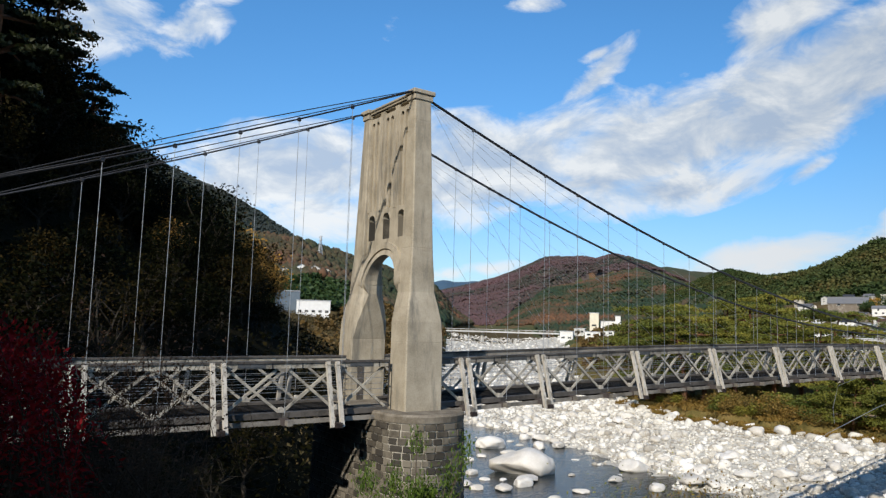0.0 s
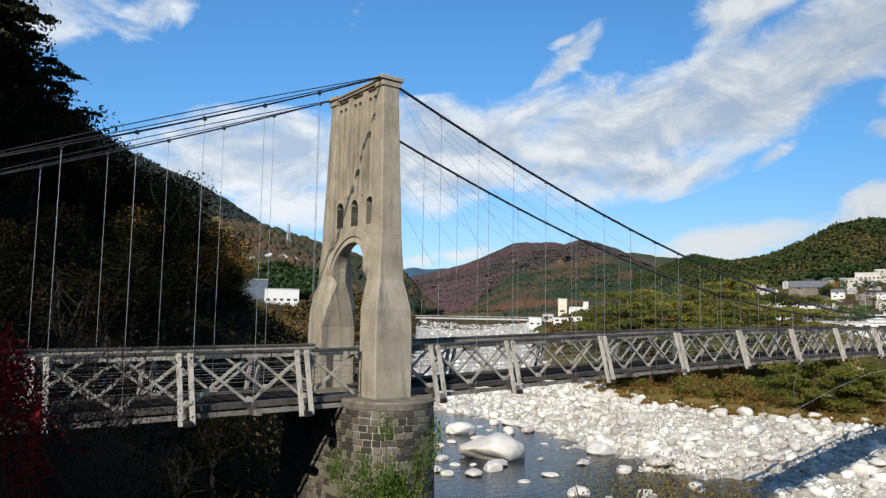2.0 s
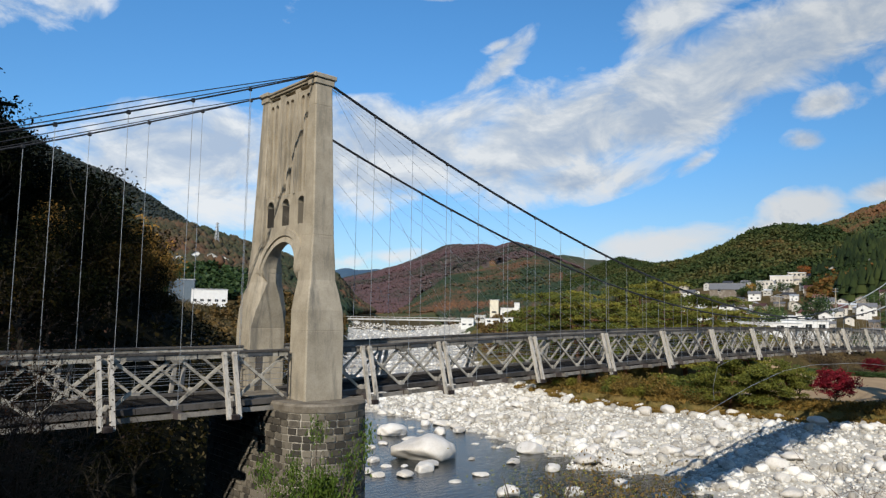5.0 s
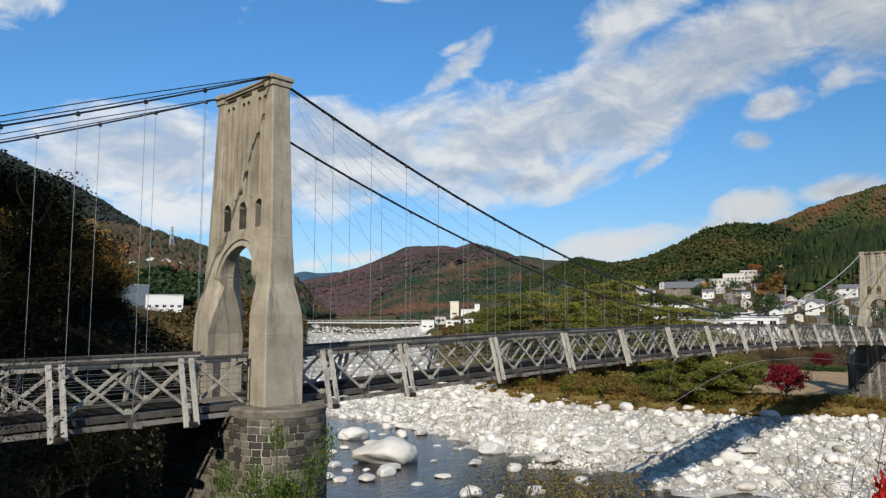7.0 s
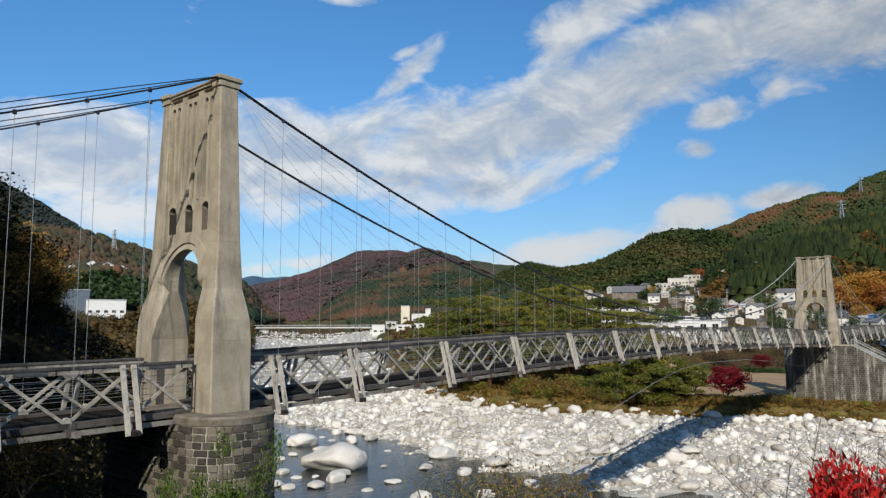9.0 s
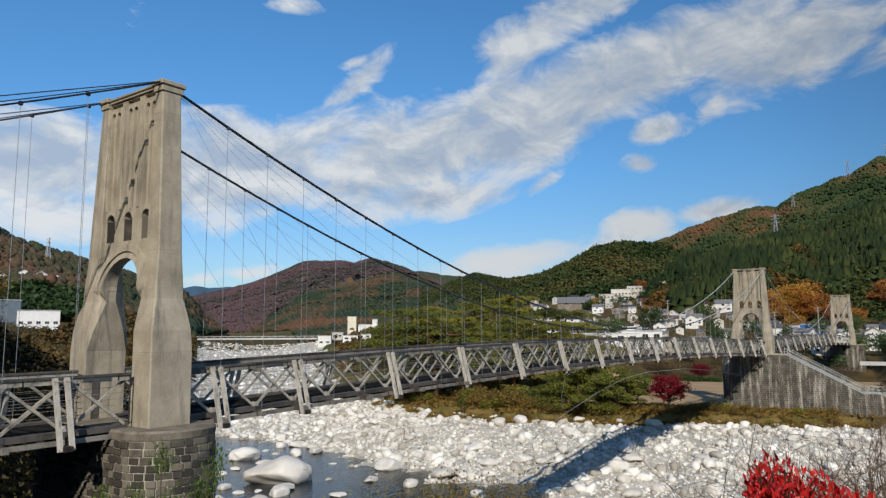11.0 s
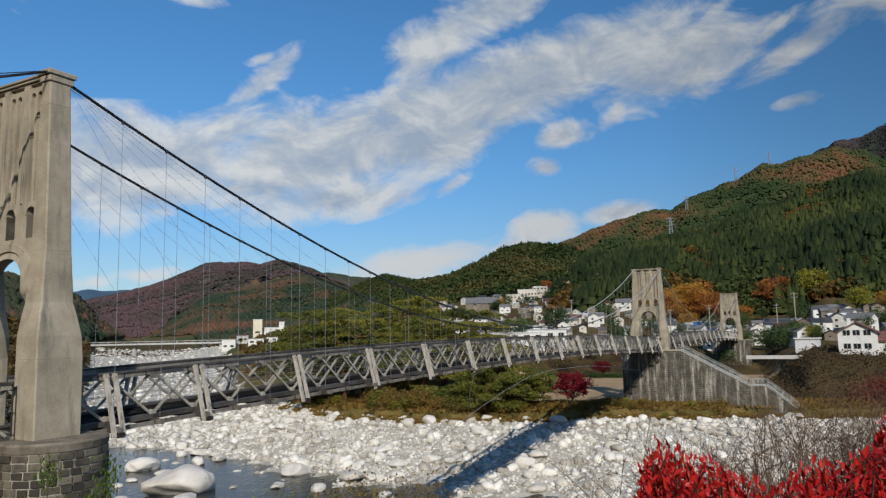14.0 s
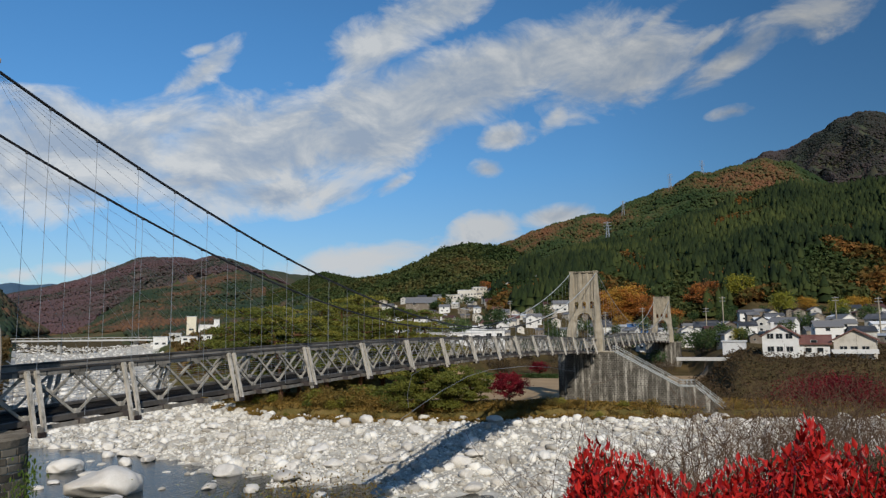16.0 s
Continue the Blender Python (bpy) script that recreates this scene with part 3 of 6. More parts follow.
            for back, r in ((True, r0), (False, r0), (False, r1), (True, r1)):
                z = zz + r * cz
                ring.append(bm.verts.new((-0.28 if back else -proud(z), c + r * cy, z)))
            rows.append(ring)
        for p, q in zip(rows, rows[1:]):
            for k in range(4):
                bm.faces.new((p[k], p[(k + 1) % 4], q[(k + 1) % 4], q[k]))
        bm.faces.new(rows[0]), bm.faces.new(rows[-1])
        bmesh.ops.recalc_face_normals(bm, faces=bm.faces)
        part(name, bm, CONCRETE, tower)

    flare = lambda extra: lambda z: float(np.interp(z, [4.75, 4.78, 5.15, 5.35, 6.3, 6.7], [0.33, 0.34, 0.58, 0.6, 0.42, 0.34])) + extra * min(1, max(0, (z - 4.8) * 3))
    moulding("arch_moulding", 0, 5.2, 1.3, 1.52, 4.75, flare(0.0), 28)
    moulding("arch_moulding", 0, 5.2, 1.58, 1.86, 4.75, flare(0.05), 28)
    for c in bays:
        moulding("window_moulding", c, 8.1, 0.3, 0.37, 8.1, lambda z: 0.335, 14)
        # dark lining added on one jamb to paint shade into the reveal
        bm = bmesh.new()
        add_box(bm, (-0.13, c + 0.285, 7.68), (0.34, 0.028, 0.92))
        part("window_jamb", bm, STONE, tower, "dark lining added to shade the window reveal")
    for y, w in ((-0.65, 0.12), (0.65, 0.12), (-1.7, 0.07), (1.7, 0.07)):
        bm = bmesh.new()
        add_box(bm, (-0.33, y, 10.8), (0.06, w, 4.5), bevel=0.012)
        part("rib", bm, CONCRETE, tower)
    # a dark strip set on the leg's inner face; nothing is cut out
    bm = bmesh.new()
    add_box(bm, (-0.4, 1.705, 0.72), (0.3, 0.05, 1.6))
    part("slot", bm, WOOD_DARK, tower, "narrow dark strip set low on the tower leg")
    return tower


tower = build_tower()
copy_thing(tower, Matrix.Translation((SPAN, 0, 0)))
copy_thing(tower, Matrix.Translation((2 * SPAN - 3, 0, 0)))


def build_truss(name, x0, x1, first, posts_every, label):
    """One span of stiffening truss: chords, crossed braces, floor, outrigger posts."""
    truss = thing(name, label, "bridge span", "bridge spans")
    n = max(1, round((x1 - x0) / PANEL))
    step = (x1 - x0) / n
    xs = [x0 + i * step for i in range(n + 1)]
    fine = x0 < 50
    for side in (-1, 1):
        y = 1.9 * side
        for i in range(0, n, 3):
            seg = xs[i:i + 4]
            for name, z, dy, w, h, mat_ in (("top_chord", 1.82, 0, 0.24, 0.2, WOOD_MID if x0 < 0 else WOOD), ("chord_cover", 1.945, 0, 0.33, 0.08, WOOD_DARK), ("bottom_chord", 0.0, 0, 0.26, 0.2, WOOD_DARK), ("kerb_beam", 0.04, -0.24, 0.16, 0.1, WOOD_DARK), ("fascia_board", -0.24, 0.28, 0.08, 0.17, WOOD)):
                bm = bmesh.new()
                for a, b in zip(seg, seg[1:]):
                    add_beam(bm, (a, y + dy * side, z + deck_rise(a)), (b - 0.02, y + dy * side, z + deck_rise(b)), w, h)
                part(name, bm, mat_, truss)
        for i in range(n):
            a, b = xs[i], xs[i + 1]
            for s in (0, 1):
                za, zb = (0.13, 1.74) if s == 0 else (1.74, 0.13)
                bm = bmesh.new()
                add_beam(bm, (a + 0.12, y + (0.05 - 0.1 * s), za + deck_rise(a)), (b - 0.12, y + (0.05 - 0.1 * s), zb + deck_rise(b)), 0.07, 0.105)
                part("brace", bm, WOOD_MID, truss)
            if not fine:
                continue
            r = deck_rise(a)
            for u in (0.33, 0.8):
                bm = bmesh.new()
                x = a + (b - a) * u
                add_box(bm, (x, y + 0.126 * side, 1.84 + deck_rise(x)), (0.045, 0.014, 0.24))
                part("strap", bm, CABLE, truss)
            if i % 2 == 0:
                bm = bmesh.new()
                x = a + (b - a) * 0.45
                add_box(bm, (x, y + 0.13 * side, 1.83 + deck_rise(x)), (1.05, 0.02, 0.17), bevel=0.006)
                for k in range(6):
                    for zz in (1.78, 1.88):
                        add_box(bm, (x - 0.44 + k * 0.176, y + 0.146 * side, zz + deck_rise(x)), (0.03, 0.02, 0.03))
                part("splice_plate", bm, PLATE, truss, "dark grey bolted steel splice plate")
            bm = bmesh.new()
            vs = [bm.verts.new((a + dx, y + dy, zz + r)) for dy in (0.07 * side, 0.135 * side) for dx, zz in ((-0.27, 1.73), (0.27, 1.73), (0.12, 1.58), (-0.12, 1.58))]
            for f in ((0, 1, 2, 3), (7, 6, 5, 4), (0, 4, 5, 1), (1, 5, 6, 2), (2, 6, 7, 3), (3, 7, 4, 0)):
                bm.faces.new([vs[j] for j in f])
            bmesh.ops.recalc_face_normals(bm, faces=bm.faces)
            part("gusset", bm, WOOD_MID, truss)
            bm = bmesh.new()
            vs = [bm.verts.new((a + dx, y + dy, zz + r)) for dy in (-0.1, 0.1) for dx, zz in ((-0.16, 0.1), (0.16, 0.1), (0.06, 0.28), (-0.06, 0.28))]
            for f in ((0, 1, 2, 3), (7, 6, 5, 4), (0, 4, 5, 1), (1, 5, 6, 2), (2, 6, 7, 3), (3, 7, 4, 0)):
                bm.faces.new([vs[j] for j in f])
            bmesh.ops.recalc_face_normals(bm, faces=bm.faces)
            part("bearing_block", bm, WOOD_PALE, truss)
        for x in (x0, x1):
            bm = bmesh.new()
            r = deck_rise(x)
            add_tube(bm, [(x, 2.06 * side, 0.1 + r), (x, 2.06 * side, 1.98 + r)], 0.032, 6)
            for zz in (0.3, 1.05, 1.7):
                add_tube(bm, [(x, 2.06 * side, zz + r), (x, 1.85 * side, zz + r)], 0.02, 5)
            part("end_pipe", bm, CABLE, truss)
    for i in range(n + 1):
        bm = bmesh.new()
        add_box(bm, (xs[i], 0, -0.2 + deck_rise(xs[i])), (0.24, 4.6 if i % 2 == 0 else 5.2, 0.24))
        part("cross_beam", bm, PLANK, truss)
        if fine:
            for side in (-1, 1):
                bm = bmesh.new()
                add_box(bm, (xs[i], (2.44 if i % 2 == 0 else 2.72) * side, -0.2 + deck_rise(xs[i])), (0.22, 0.3, 0.2), bevel=0.01)
                part("beam_end", bm, WOOD, truss)
    for i in range(n):
        bm = bmesh.new()
        a, b = xs[i], xs[i + 1]
        for k in range(8):
            u0 = a + (b - a) * k / 8
            add_beam(bm, (u0 + 0.13, -1.75, -0.06 + deck_rise(u0)), (u0 + 0.13, 1.75, -0.06 + deck_rise(u0)), 0.24, 0.06)
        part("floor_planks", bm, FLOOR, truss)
    for wire_z in (0.6, 0.82, 1.04, 1.26, 1.48):
        for side in (-1, 1):
            bm = bmesh.new()
            add_tube(bm, [(x, 1.78 * side, wire_z + deck_rise(x)) for x in xs], 0.009, 4)
            part("guard_wire", bm, STEEL, truss)
    x = first if first > x0 else 2.65
    while (x < x1 - 0.5) and (x > x0 - 0.5 if posts_every > 0 else x > x0 + 0.5):
        for side in (-1, 1):
            r = deck_rise(x)
            for dx in (-0.2, 0.2):
                bm = bmesh.new()
                add_beam(bm, (x + dx, 2.14 * side, 1.95 + r), (x + dx, 2.8 * side, -0.46 + r), 0.135, 0.15, up=(1, 0, 0))
                add_box(bm, (x + dx, 2.17 * side, 1.84 + r), (0.165, 0.19, 0.05))
                part("outrigger_post", bm, WOOD_PALE, truss)
            bm = bmesh.new()
            add_box(bm, (x, 2.72 * side, -0.38 + r), (0.3, 0.5, 0.2), bevel=0.02)
            part("post_foot", bm, PLANK, truss)
        x = 7.1 if x == 2.65 else x + posts_every
    return truss


build_truss("side_span", -26.0, -1.1, -3.7, -4.45, "grey weathered timber side span with crossed lattice braces")
build_truss("main_span", 0.45, SPAN - 0.6, 7.1 - 3 * PANEL, 3 * PANEL, "cambered grey timber main span with crossed lattice braces")
build_truss("far_span", SPAN + 0.6, 2 * SPAN - 3.6, SPAN + 7.1, 3 * PANEL, "distant cambered grey timber span with lattice braces")


def build_cables():
    for name, x0, x1, strands in (("backstay_cable", -26, -0.3, 3), ("main_cable", 0.3, SPAN - 0.3, 1), ("main_cable", SPAN + 0.3, 2 * SPAN - 3.3, 1)):
        for side in (-1, 1):
            holder = thing(name, "black suspension cable slung between the bridge towers" if strands == 1 else "triple dark backstay cable from tower to bank", "cable", "suspension cables")
            for k in range(strands):
                bm = bmesh.new()
                n = 40
                pts = []
                for i in range(n + 1):
                    x = x0 + (x1 - x0) * i / n
                    zz = cable_height(x if x < 2 * SPAN else x)
                    pts.append((x, (2.2 + (0.05 * k if strands > 1 else 0)) * side, zz + ((0, 0.34, 0.12)[k] * math.sin(math.pi * min(-x / 16.5, 1)) if strands > 1 else 0)))
                if strands > 1:
                    add_tube(bm, pts, (0.036, 0.02, 0.02)[k], 6)
                    part("cable_strand", bm, CABLE, holder)
                    continue
                cut_ = 27 if x0 < SPAN else 0          # from here on a pale colour stands in for the cable's sunlit sheen
                if cut_:
                    add_tube(bm, pts[:cut_ + 1], 0.06, 6)
                    part("cable_strand", bm, CABLE, holder, "black length of the cable")
                    bm = bmesh.new()
                add_tube(bm, pts[cut_:], 0.06, 6)
                part("cable_strand", bm, PALE_METAL, holder, "length of the cable coloured pale for its sunlit sheen")
            i = 0
            x = 2.8 if x0 >= 0 and x0 < SPAN else ((-1.06 if side > 0 else -3.34) if x0 < 0 else SPAN + 2.8)
            while max(x0, -13.0) < x < x1:
                top = cable_height(x)
                low = 0.0 + deck_rise(x)
                if top > low + 2.3:
                    bm = bmesh.new()
                    add_tube(bm, [(x, 2.2 * side, low), (x, 2.2 * side, top)], 0.01, 5)
                    part("hanger_rod", bm, STEEL, holder)
                    bm = bmesh.new()
                    add_box(bm, (x, 2.2 * side, top - 0.02), (0.13, 0.11, 0.15), bevel=0.02)
                    part("cable_clamp", bm, CABLE, holder)
                x += PANEL if x0 >= 0 else -2.26


build_cables()


def build_stays():
    for side in (-1, 1):
        for k in range(2, 8):
            bm = bmesh.new()
            x = 0.45 + 2 * PANEL * k * 0.9
            add_tube(bm, [(0.4, 2.25 * side, 13.0), (x, 2.05 * side, 1.9 + deck_rise(x))], 0.006, 4)
            tagged(part("stay_wire", bm, STEEL), "thin slanting stay wire from tower to deck", "wire", "stay wires")


build_stays()


def pier_outline(grow, nose=1.42, straight=3.0, half=1.8, n=14):
    pts = []
    for k in range(n + 1):
        t = math.pi * k / n
        pts.append((-(half + grow) * math.cos(t), -straight - (nose + grow) * math.sin(t)))
    return pts + [(-x, -y) for x, y in pts]


def build_pier():
    pier = thing("stone_pier", "tall dark coursed stone pier with rounded ends", "pier", at=(0, 0, 0))
    bm = bmesh.new()
    rows = []
    for z, grow in ((-0.32, -0.06), (-15.5, 0.32)):
        rows.append([bm.verts.new((x, y, z)) for x, y in pier_outline(grow)])
    n = len(rows[0])
    for k in range(n):
        bm.faces.new((rows[1][k], rows[1][(k + 1) % n], rows[0][(k + 1) % n], rows[0][k]))
    bm.faces.new(rows[0]), bm.faces.new(rows[1][::-1])
    part("core", bm, MORTAR, pier)
    bm = bmesh.new()
    rows = []
    for z, grow in ((-0.34, -0.02), (-0.1, 0.02), (-0.02, -0.06)):
        rows.append([bm.verts.new((x, y, z)) for x, y in pier_outline(grow)])
    for a, b in zip(rows, rows[1:]):
        for k in range(n):
            bm.faces.new((a[k], a[(k + 1) % n], b[(k + 1) % n], b[k]))
    bm.faces.new(rows[2]), bm.faces.new(rows[0][::-1])
    part("coping", bm, COPING, pier, "worn brown mortar capping")
    return pier


pier = build_pier()


def build_far_pier(x, y0, y1, stairs):
    pier = thing("masonry_pier", "grey streaked masonry pier with stair wall" if stairs else "grey streaked masonry pier", "pier")
    bm = bmesh.new()
    add_box(bm, (x, (y0 + y1) / 2, -5.2), (4.0, y1 - y0, 10.3), bevel=0.05)
    part("wall", bm, FAR_STONE, pier)
    bm = bmesh.new()
    add_box(bm, (x, (y0 + y1) / 2, 0.02), (4.3, y1 - y0 + 0.3, 0.2), bevel=0.04)
    part("coping", bm, CONCRETE, pier)
    if stairs:
        prof = [(y0, 0.1), (-14.8, -5.3), (-17.2, -5.3), (-21.5, -8.8), (-21.5, -11), (y0, -11)]
        for _ in (0,):
            bm = bmesh.new()
            a = [bm.verts.new((x - 2.05, y, z)) for y, z in prof]
            b = [bm.verts.new((x + 0.3, y, z)) for y, z in prof]
            for k in range(len(prof)):
                bm.faces.new((a[k], a[(k + 1) % len(prof)], b[(k + 1) % len(prof)], b[k]))
            bm.faces.new(a[::-1]), bm.faces.new(b)
            bmesh.ops.recalc_face_normals(bm, faces=bm.faces)
            part("stair_wall", bm, FAR_STONE, pier)
        for dx in (-1.95, 0.2):
            bm = bmesh.new()
            for (ya, za), (yb, zb) in zip(prof[:3], prof[1:4]):
                for h, w in ((0.08, 0.16), (0.55, 0.05), (0.95, 0.07)):
                    add_beam(bm, (x + dx, ya, za + h), (x + dx, yb, zb + h), w * 0.8, w)
                for k in range(5):
                    u = k / 4
                    add_box(bm, (x + dx, ya + (yb - ya) * u, za + (zb - za) * u + 0.5), (0.07, 0.07, 0.95))
            part("stair_rail", bm, PALE_METAL, pier, "pale concrete stair railing")
    return pier


FAR_STONE = surface("grey streaked masonry", [(0.05, 0.047, 0.041), (0.09, 0.084, 0.073), (0.155, 0.144, 0.125)], 0.9, 0.9, 5, 0.5, stain=((0.4, 0.38, 0.34), 1.5, 0.13))


def coursed(m):
    """Adds stone courses to a masonry material, in colour and relief."""
    nt = m.node_tree
    bsdf = nt.nodes["Principled BSDF"]
    geo = nt.nodes.new("ShaderNodeNewGeometry")
    xyz = node(nt, "ShaderNodeSeparateXYZ", Vector=geo.outputs["Position"])
    flat = node(nt, "ShaderNodeCombineXYZ", X=maths(nt, "ADD", xyz.outputs[1], xyz.outputs[0]), Y=xyz.outputs[2], Z=0.0)
    br = node(nt, "ShaderNodeTexBrick", Vector=flat.outputs[0], Scale=1.0)
    br.inputs["Color1"].default_value = (0.72, 0.7, 0.68, 1)
    br.inputs["Color2"].default_value = (1.12, 1.1, 1.06, 1)
    br.inputs["Mortar"].default_value = (1.6, 1.57, 1.5, 1)
    br.inputs["Mortar Size"].default_value = 0.035
    br.inputs["Brick Width"].default_value = 0.5
    br.inputs["Row Height"].default_value = 0.3
    old = bsdf.inputs["Base Color"].links[0].from_socket
    mx = nt.nodes.new("ShaderNodeMix")
    mx.data_type, mx.blend_type = "RGBA", "MULTIPLY"
    mx.inputs[0].default_value = 0.85
    nt.links.new(old, mx.inputs[6])
    nt.links.new(br.outputs[0], mx.inputs[7])
    nt.links.new(mx.outputs[2], bsdf.inputs["Base Color"])


coursed(FAR_STONE)
build_far_pier(SPAN, -4.9, 4.3, True)
build_far_pier(2 * SPAN - 3, -4.9, 4.9, False)

# ---- plants ----
def leaf_material(name, colours, spread=0.5, rough=0.6, place=0.0, single=0.35, gloss=0.25):
    """Leaf colours, drifting from leaf to leaf, from plant to plant and, with place, over the ground."""
    m = bpy.data.materials.new(name)
    m.use_nodes = True
    nt = m.node_tree
    b = nt.nodes["Principled BSDF"]
    geo = nt.nodes.new("ShaderNodeNewGeometry")
    info = nt.nodes.new("ShaderNodeObjectInfo")
    v = maths(nt, "MULTIPLY", geo.outputs["Random Per Island"], single)
    v = maths(nt, "MULTIPLY_ADD", info.outputs["Random"], spread, v)
    if place:
        n = node(nt, "ShaderNodeTexNoise", Vector=geo.outputs["Position"], Scale=place, Detail=4.0, Roughness=0.6)
        v = maths(nt, "ADD", v, maths(nt, "MULTIPLY_ADD", n.outputs[0], 2.2, -0.85))
    k = len(colours)
    col = ramp(nt, v, [(0.08 + 0.8 * i / max(1, k - 1), c) for i, c in enumerate(colours)])
    nt.links.new(col, b.inputs["Base Color"])
    b.inputs["Roughness"].default_value = rough
    b.inputs["Specular IOR Level"].default_value = gloss
    tr = nt.nodes.new("ShaderNodeBsdfTranslucent")
    nt.links.new(col, tr.inputs[0])
    mx = nt.nodes.new("ShaderNodeMixShader")
    mx.inputs[0].default_value = 0.22
    out = nt.nodes["Material Output"]
    nt.links.new(b.outputs[0], mx.inputs[1])
    nt.links.new(tr.outputs[0], mx.inputs[2])
    nt.links.new(mx.outputs[0], out.inputs[0])
    return m


BARK = surface("rough grey-brown bark", [(0.05, 0.04, 0.03), (0.1, 0.08, 0.06), (0.16, 0.13, 0.1)], 0.9, 2, 20, 0.8)
BARK_PINE = surface("reddish pine bark", [(0.1, 0.05, 0.03), (0.19, 0.1, 0.06)], 0.9, 2, 20, 0.8)
# shaded copy of BARK for the dark hillside trees
BARK_SHADE = surface("bark darkened for shade", [(0.012, 0.01, 0.008), (0.03, 0.026, 0.02), (0.06, 0.052, 0.042)], 0.9, 2, 20, 0.8)
TWIG = surface("bare grey-brown twigs", [(0.08, 0.052, 0.036), (0.16, 0.11, 0.078)], 0.9, 3, 20, 0.2)
# far darker than real leaves: the wood's shade is in the colour
LEAF_HILL = leaf_material("hillside leaves darkened for shade", [(0.002, 0.0035, 0.0012), (0.005, 0.007, 0.002), (0.012, 0.011, 0.0035), (0.04, 0.026, 0.007)], 0.6, gloss=0.04)
LEAF_PINE = leaf_material("pine needles", [(0.06, 0.085, 0.016), (0.17, 0.17, 0.028), (0.3, 0.26, 0.042)], 0.5, single=0.28)
# pine needle colour darkened to give the slope's pines their shade
LEAF_HILL_PINE = leaf_material("olive needles darkened for shade", [(0.012, 0.02, 0.006), (0.035, 0.04, 0.012)], 0.4)
LEAF_MAPLE = leaf_material("dark red maple leaves", [(0.12, 0.006, 0.014), (0.26, 0.014, 0.025), (0.4, 0.03, 0.04)], 0.2)
LEAF_YELLOW = leaf_material("yellow-green leaves", [(0.12, 0.15, 0.02), (0.26, 0.25, 0.03), (0.46, 0.34, 0.04)], 0.4)
LEAF_BROWN = leaf_material("ochre and olive shrub leaves", [(0.08, 0.07, 0.02), (0.2, 0.13, 0.03), (0.3, 0.17, 0.04)], 0.5)
LEAF_SLOPE = leaf_material("dull brown and olive scrub leaves", [(0.035, 0.032, 0.012), (0.085, 0.062, 0.022), (0.15, 0.095, 0.032)], 0.4, place=0.05, single=0.3)
LEAF_ORANGE = leaf_material("orange autumn leaves", [(0.11, 0.06, 0.02), (0.26, 0.09, 0.025), (0.38, 0.14, 0.03), (0.42, 0.24, 0.035)], 0.7, place=0.03, single=0.25)
# bright ochre leaves; their sunlight comes from the colour itself
LEAF_GOLD = leaf_material("gold and russet leaves brightened for sun", [(0.09, 0.075, 0.02), (0.24, 0.13, 0.03), (0.4, 0.22, 0.045)], 0.7)
LEAF_SAPLING = leaf_material("fresh yellow-green leaves", [(0.05, 0.09, 0.012), (0.12, 0.18, 0.025), (0.3, 0.32, 0.05)], 0.3)
LEAF_CRIMSON = leaf_material("crimson leaves", [(0.1, 0.006, 0.012), (0.22, 0.012, 0.02), (0.36, 0.025, 0.035)], 0.2)
# dark reds paint the shrub's shade, bright ones its sunlit leaves
DARK_RED = leaf_material("deep red leaves with shade and glints", [(0.08, 0.003, 0.004), (0.28, 0.007, 0.009), (0.75, 0.03, 0.03)], 0.1, gloss=0.1)
# TWIG darkened to stand for shade by the side span; also shrub stems
TWIG_DARK = surface("brown twigs darkened for shade", [(0.03, 0.02, 0.013), (0.07, 0.045, 0.03)], 0.9, 3, 20, 0.2)
LEAF_WITHERED = leaf_material("withered brown leaves", [(0.03, 0.02, 0.012), (0.07, 0.035, 0.018), (0.14, 0.05, 0.02)], 0.4)
LEAF_GREEN = leaf_material("deep green garden leaves", [(0.03, 0.06, 0.02), (0.065, 0.105, 0.03), (0.13, 0.16, 0.045)], 0.5)
LEAF_RED = leaf_material("glossy scarlet young leaves", [(0.33, 0.011, 0.011), (0.68, 0.035, 0.024), (0.9, 0.18, 0.06)], 0.1, 0.4)
FOREST_TREE = leaf_material("mixed autumn forest", [(0.03, 0.055, 0.018), (0.06, 0.08, 0.026), (0.19, 0.095, 0.045), (0.25, 0.1, 0.055)], 0.0, 0.9, 0.0055, 0.2)
FOREST_HILL = leaf_material("olive hill forest", [(0.035, 0.06, 0.018), (0.062, 0.082, 0.024), (0.095, 0.095, 0.03), (0.16, 0.1, 0.035)], 0.0, 0.9, 0.012, 0.22)
FOREST_RUST = leaf_material("orange woods", [(0.04, 0.055, 0.014), (0.12, 0.08, 0.02), (0.22, 0.095, 0.025), (0.3, 0.16, 0.03)], 0.0, 0.9, 0.02, 0.35)
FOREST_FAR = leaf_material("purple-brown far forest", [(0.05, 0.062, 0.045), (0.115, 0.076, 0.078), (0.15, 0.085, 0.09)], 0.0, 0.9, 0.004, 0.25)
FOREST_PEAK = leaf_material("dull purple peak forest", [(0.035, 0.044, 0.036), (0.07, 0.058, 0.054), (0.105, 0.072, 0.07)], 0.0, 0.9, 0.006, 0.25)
# the blue-grey tint stands in for haze over the far ridge
FOREST_BLUE = leaf_material("haze-tinted blue-grey ridge forest", [(0.03, 0.045, 0.042), (0.05, 0.062, 0.058), (0.075, 0.072, 0.065)], 0.0, 0.9, 0.006, 0.2)
FOREST_SPUR = leaf_material("dark spur forest", [(0.03, 0.055, 0.032), (0.06, 0.07, 0.04), (0.14, 0.08, 0.05), (0.2, 0.1, 0.05)], 0.0, 0.9, 0.008, 0.25)
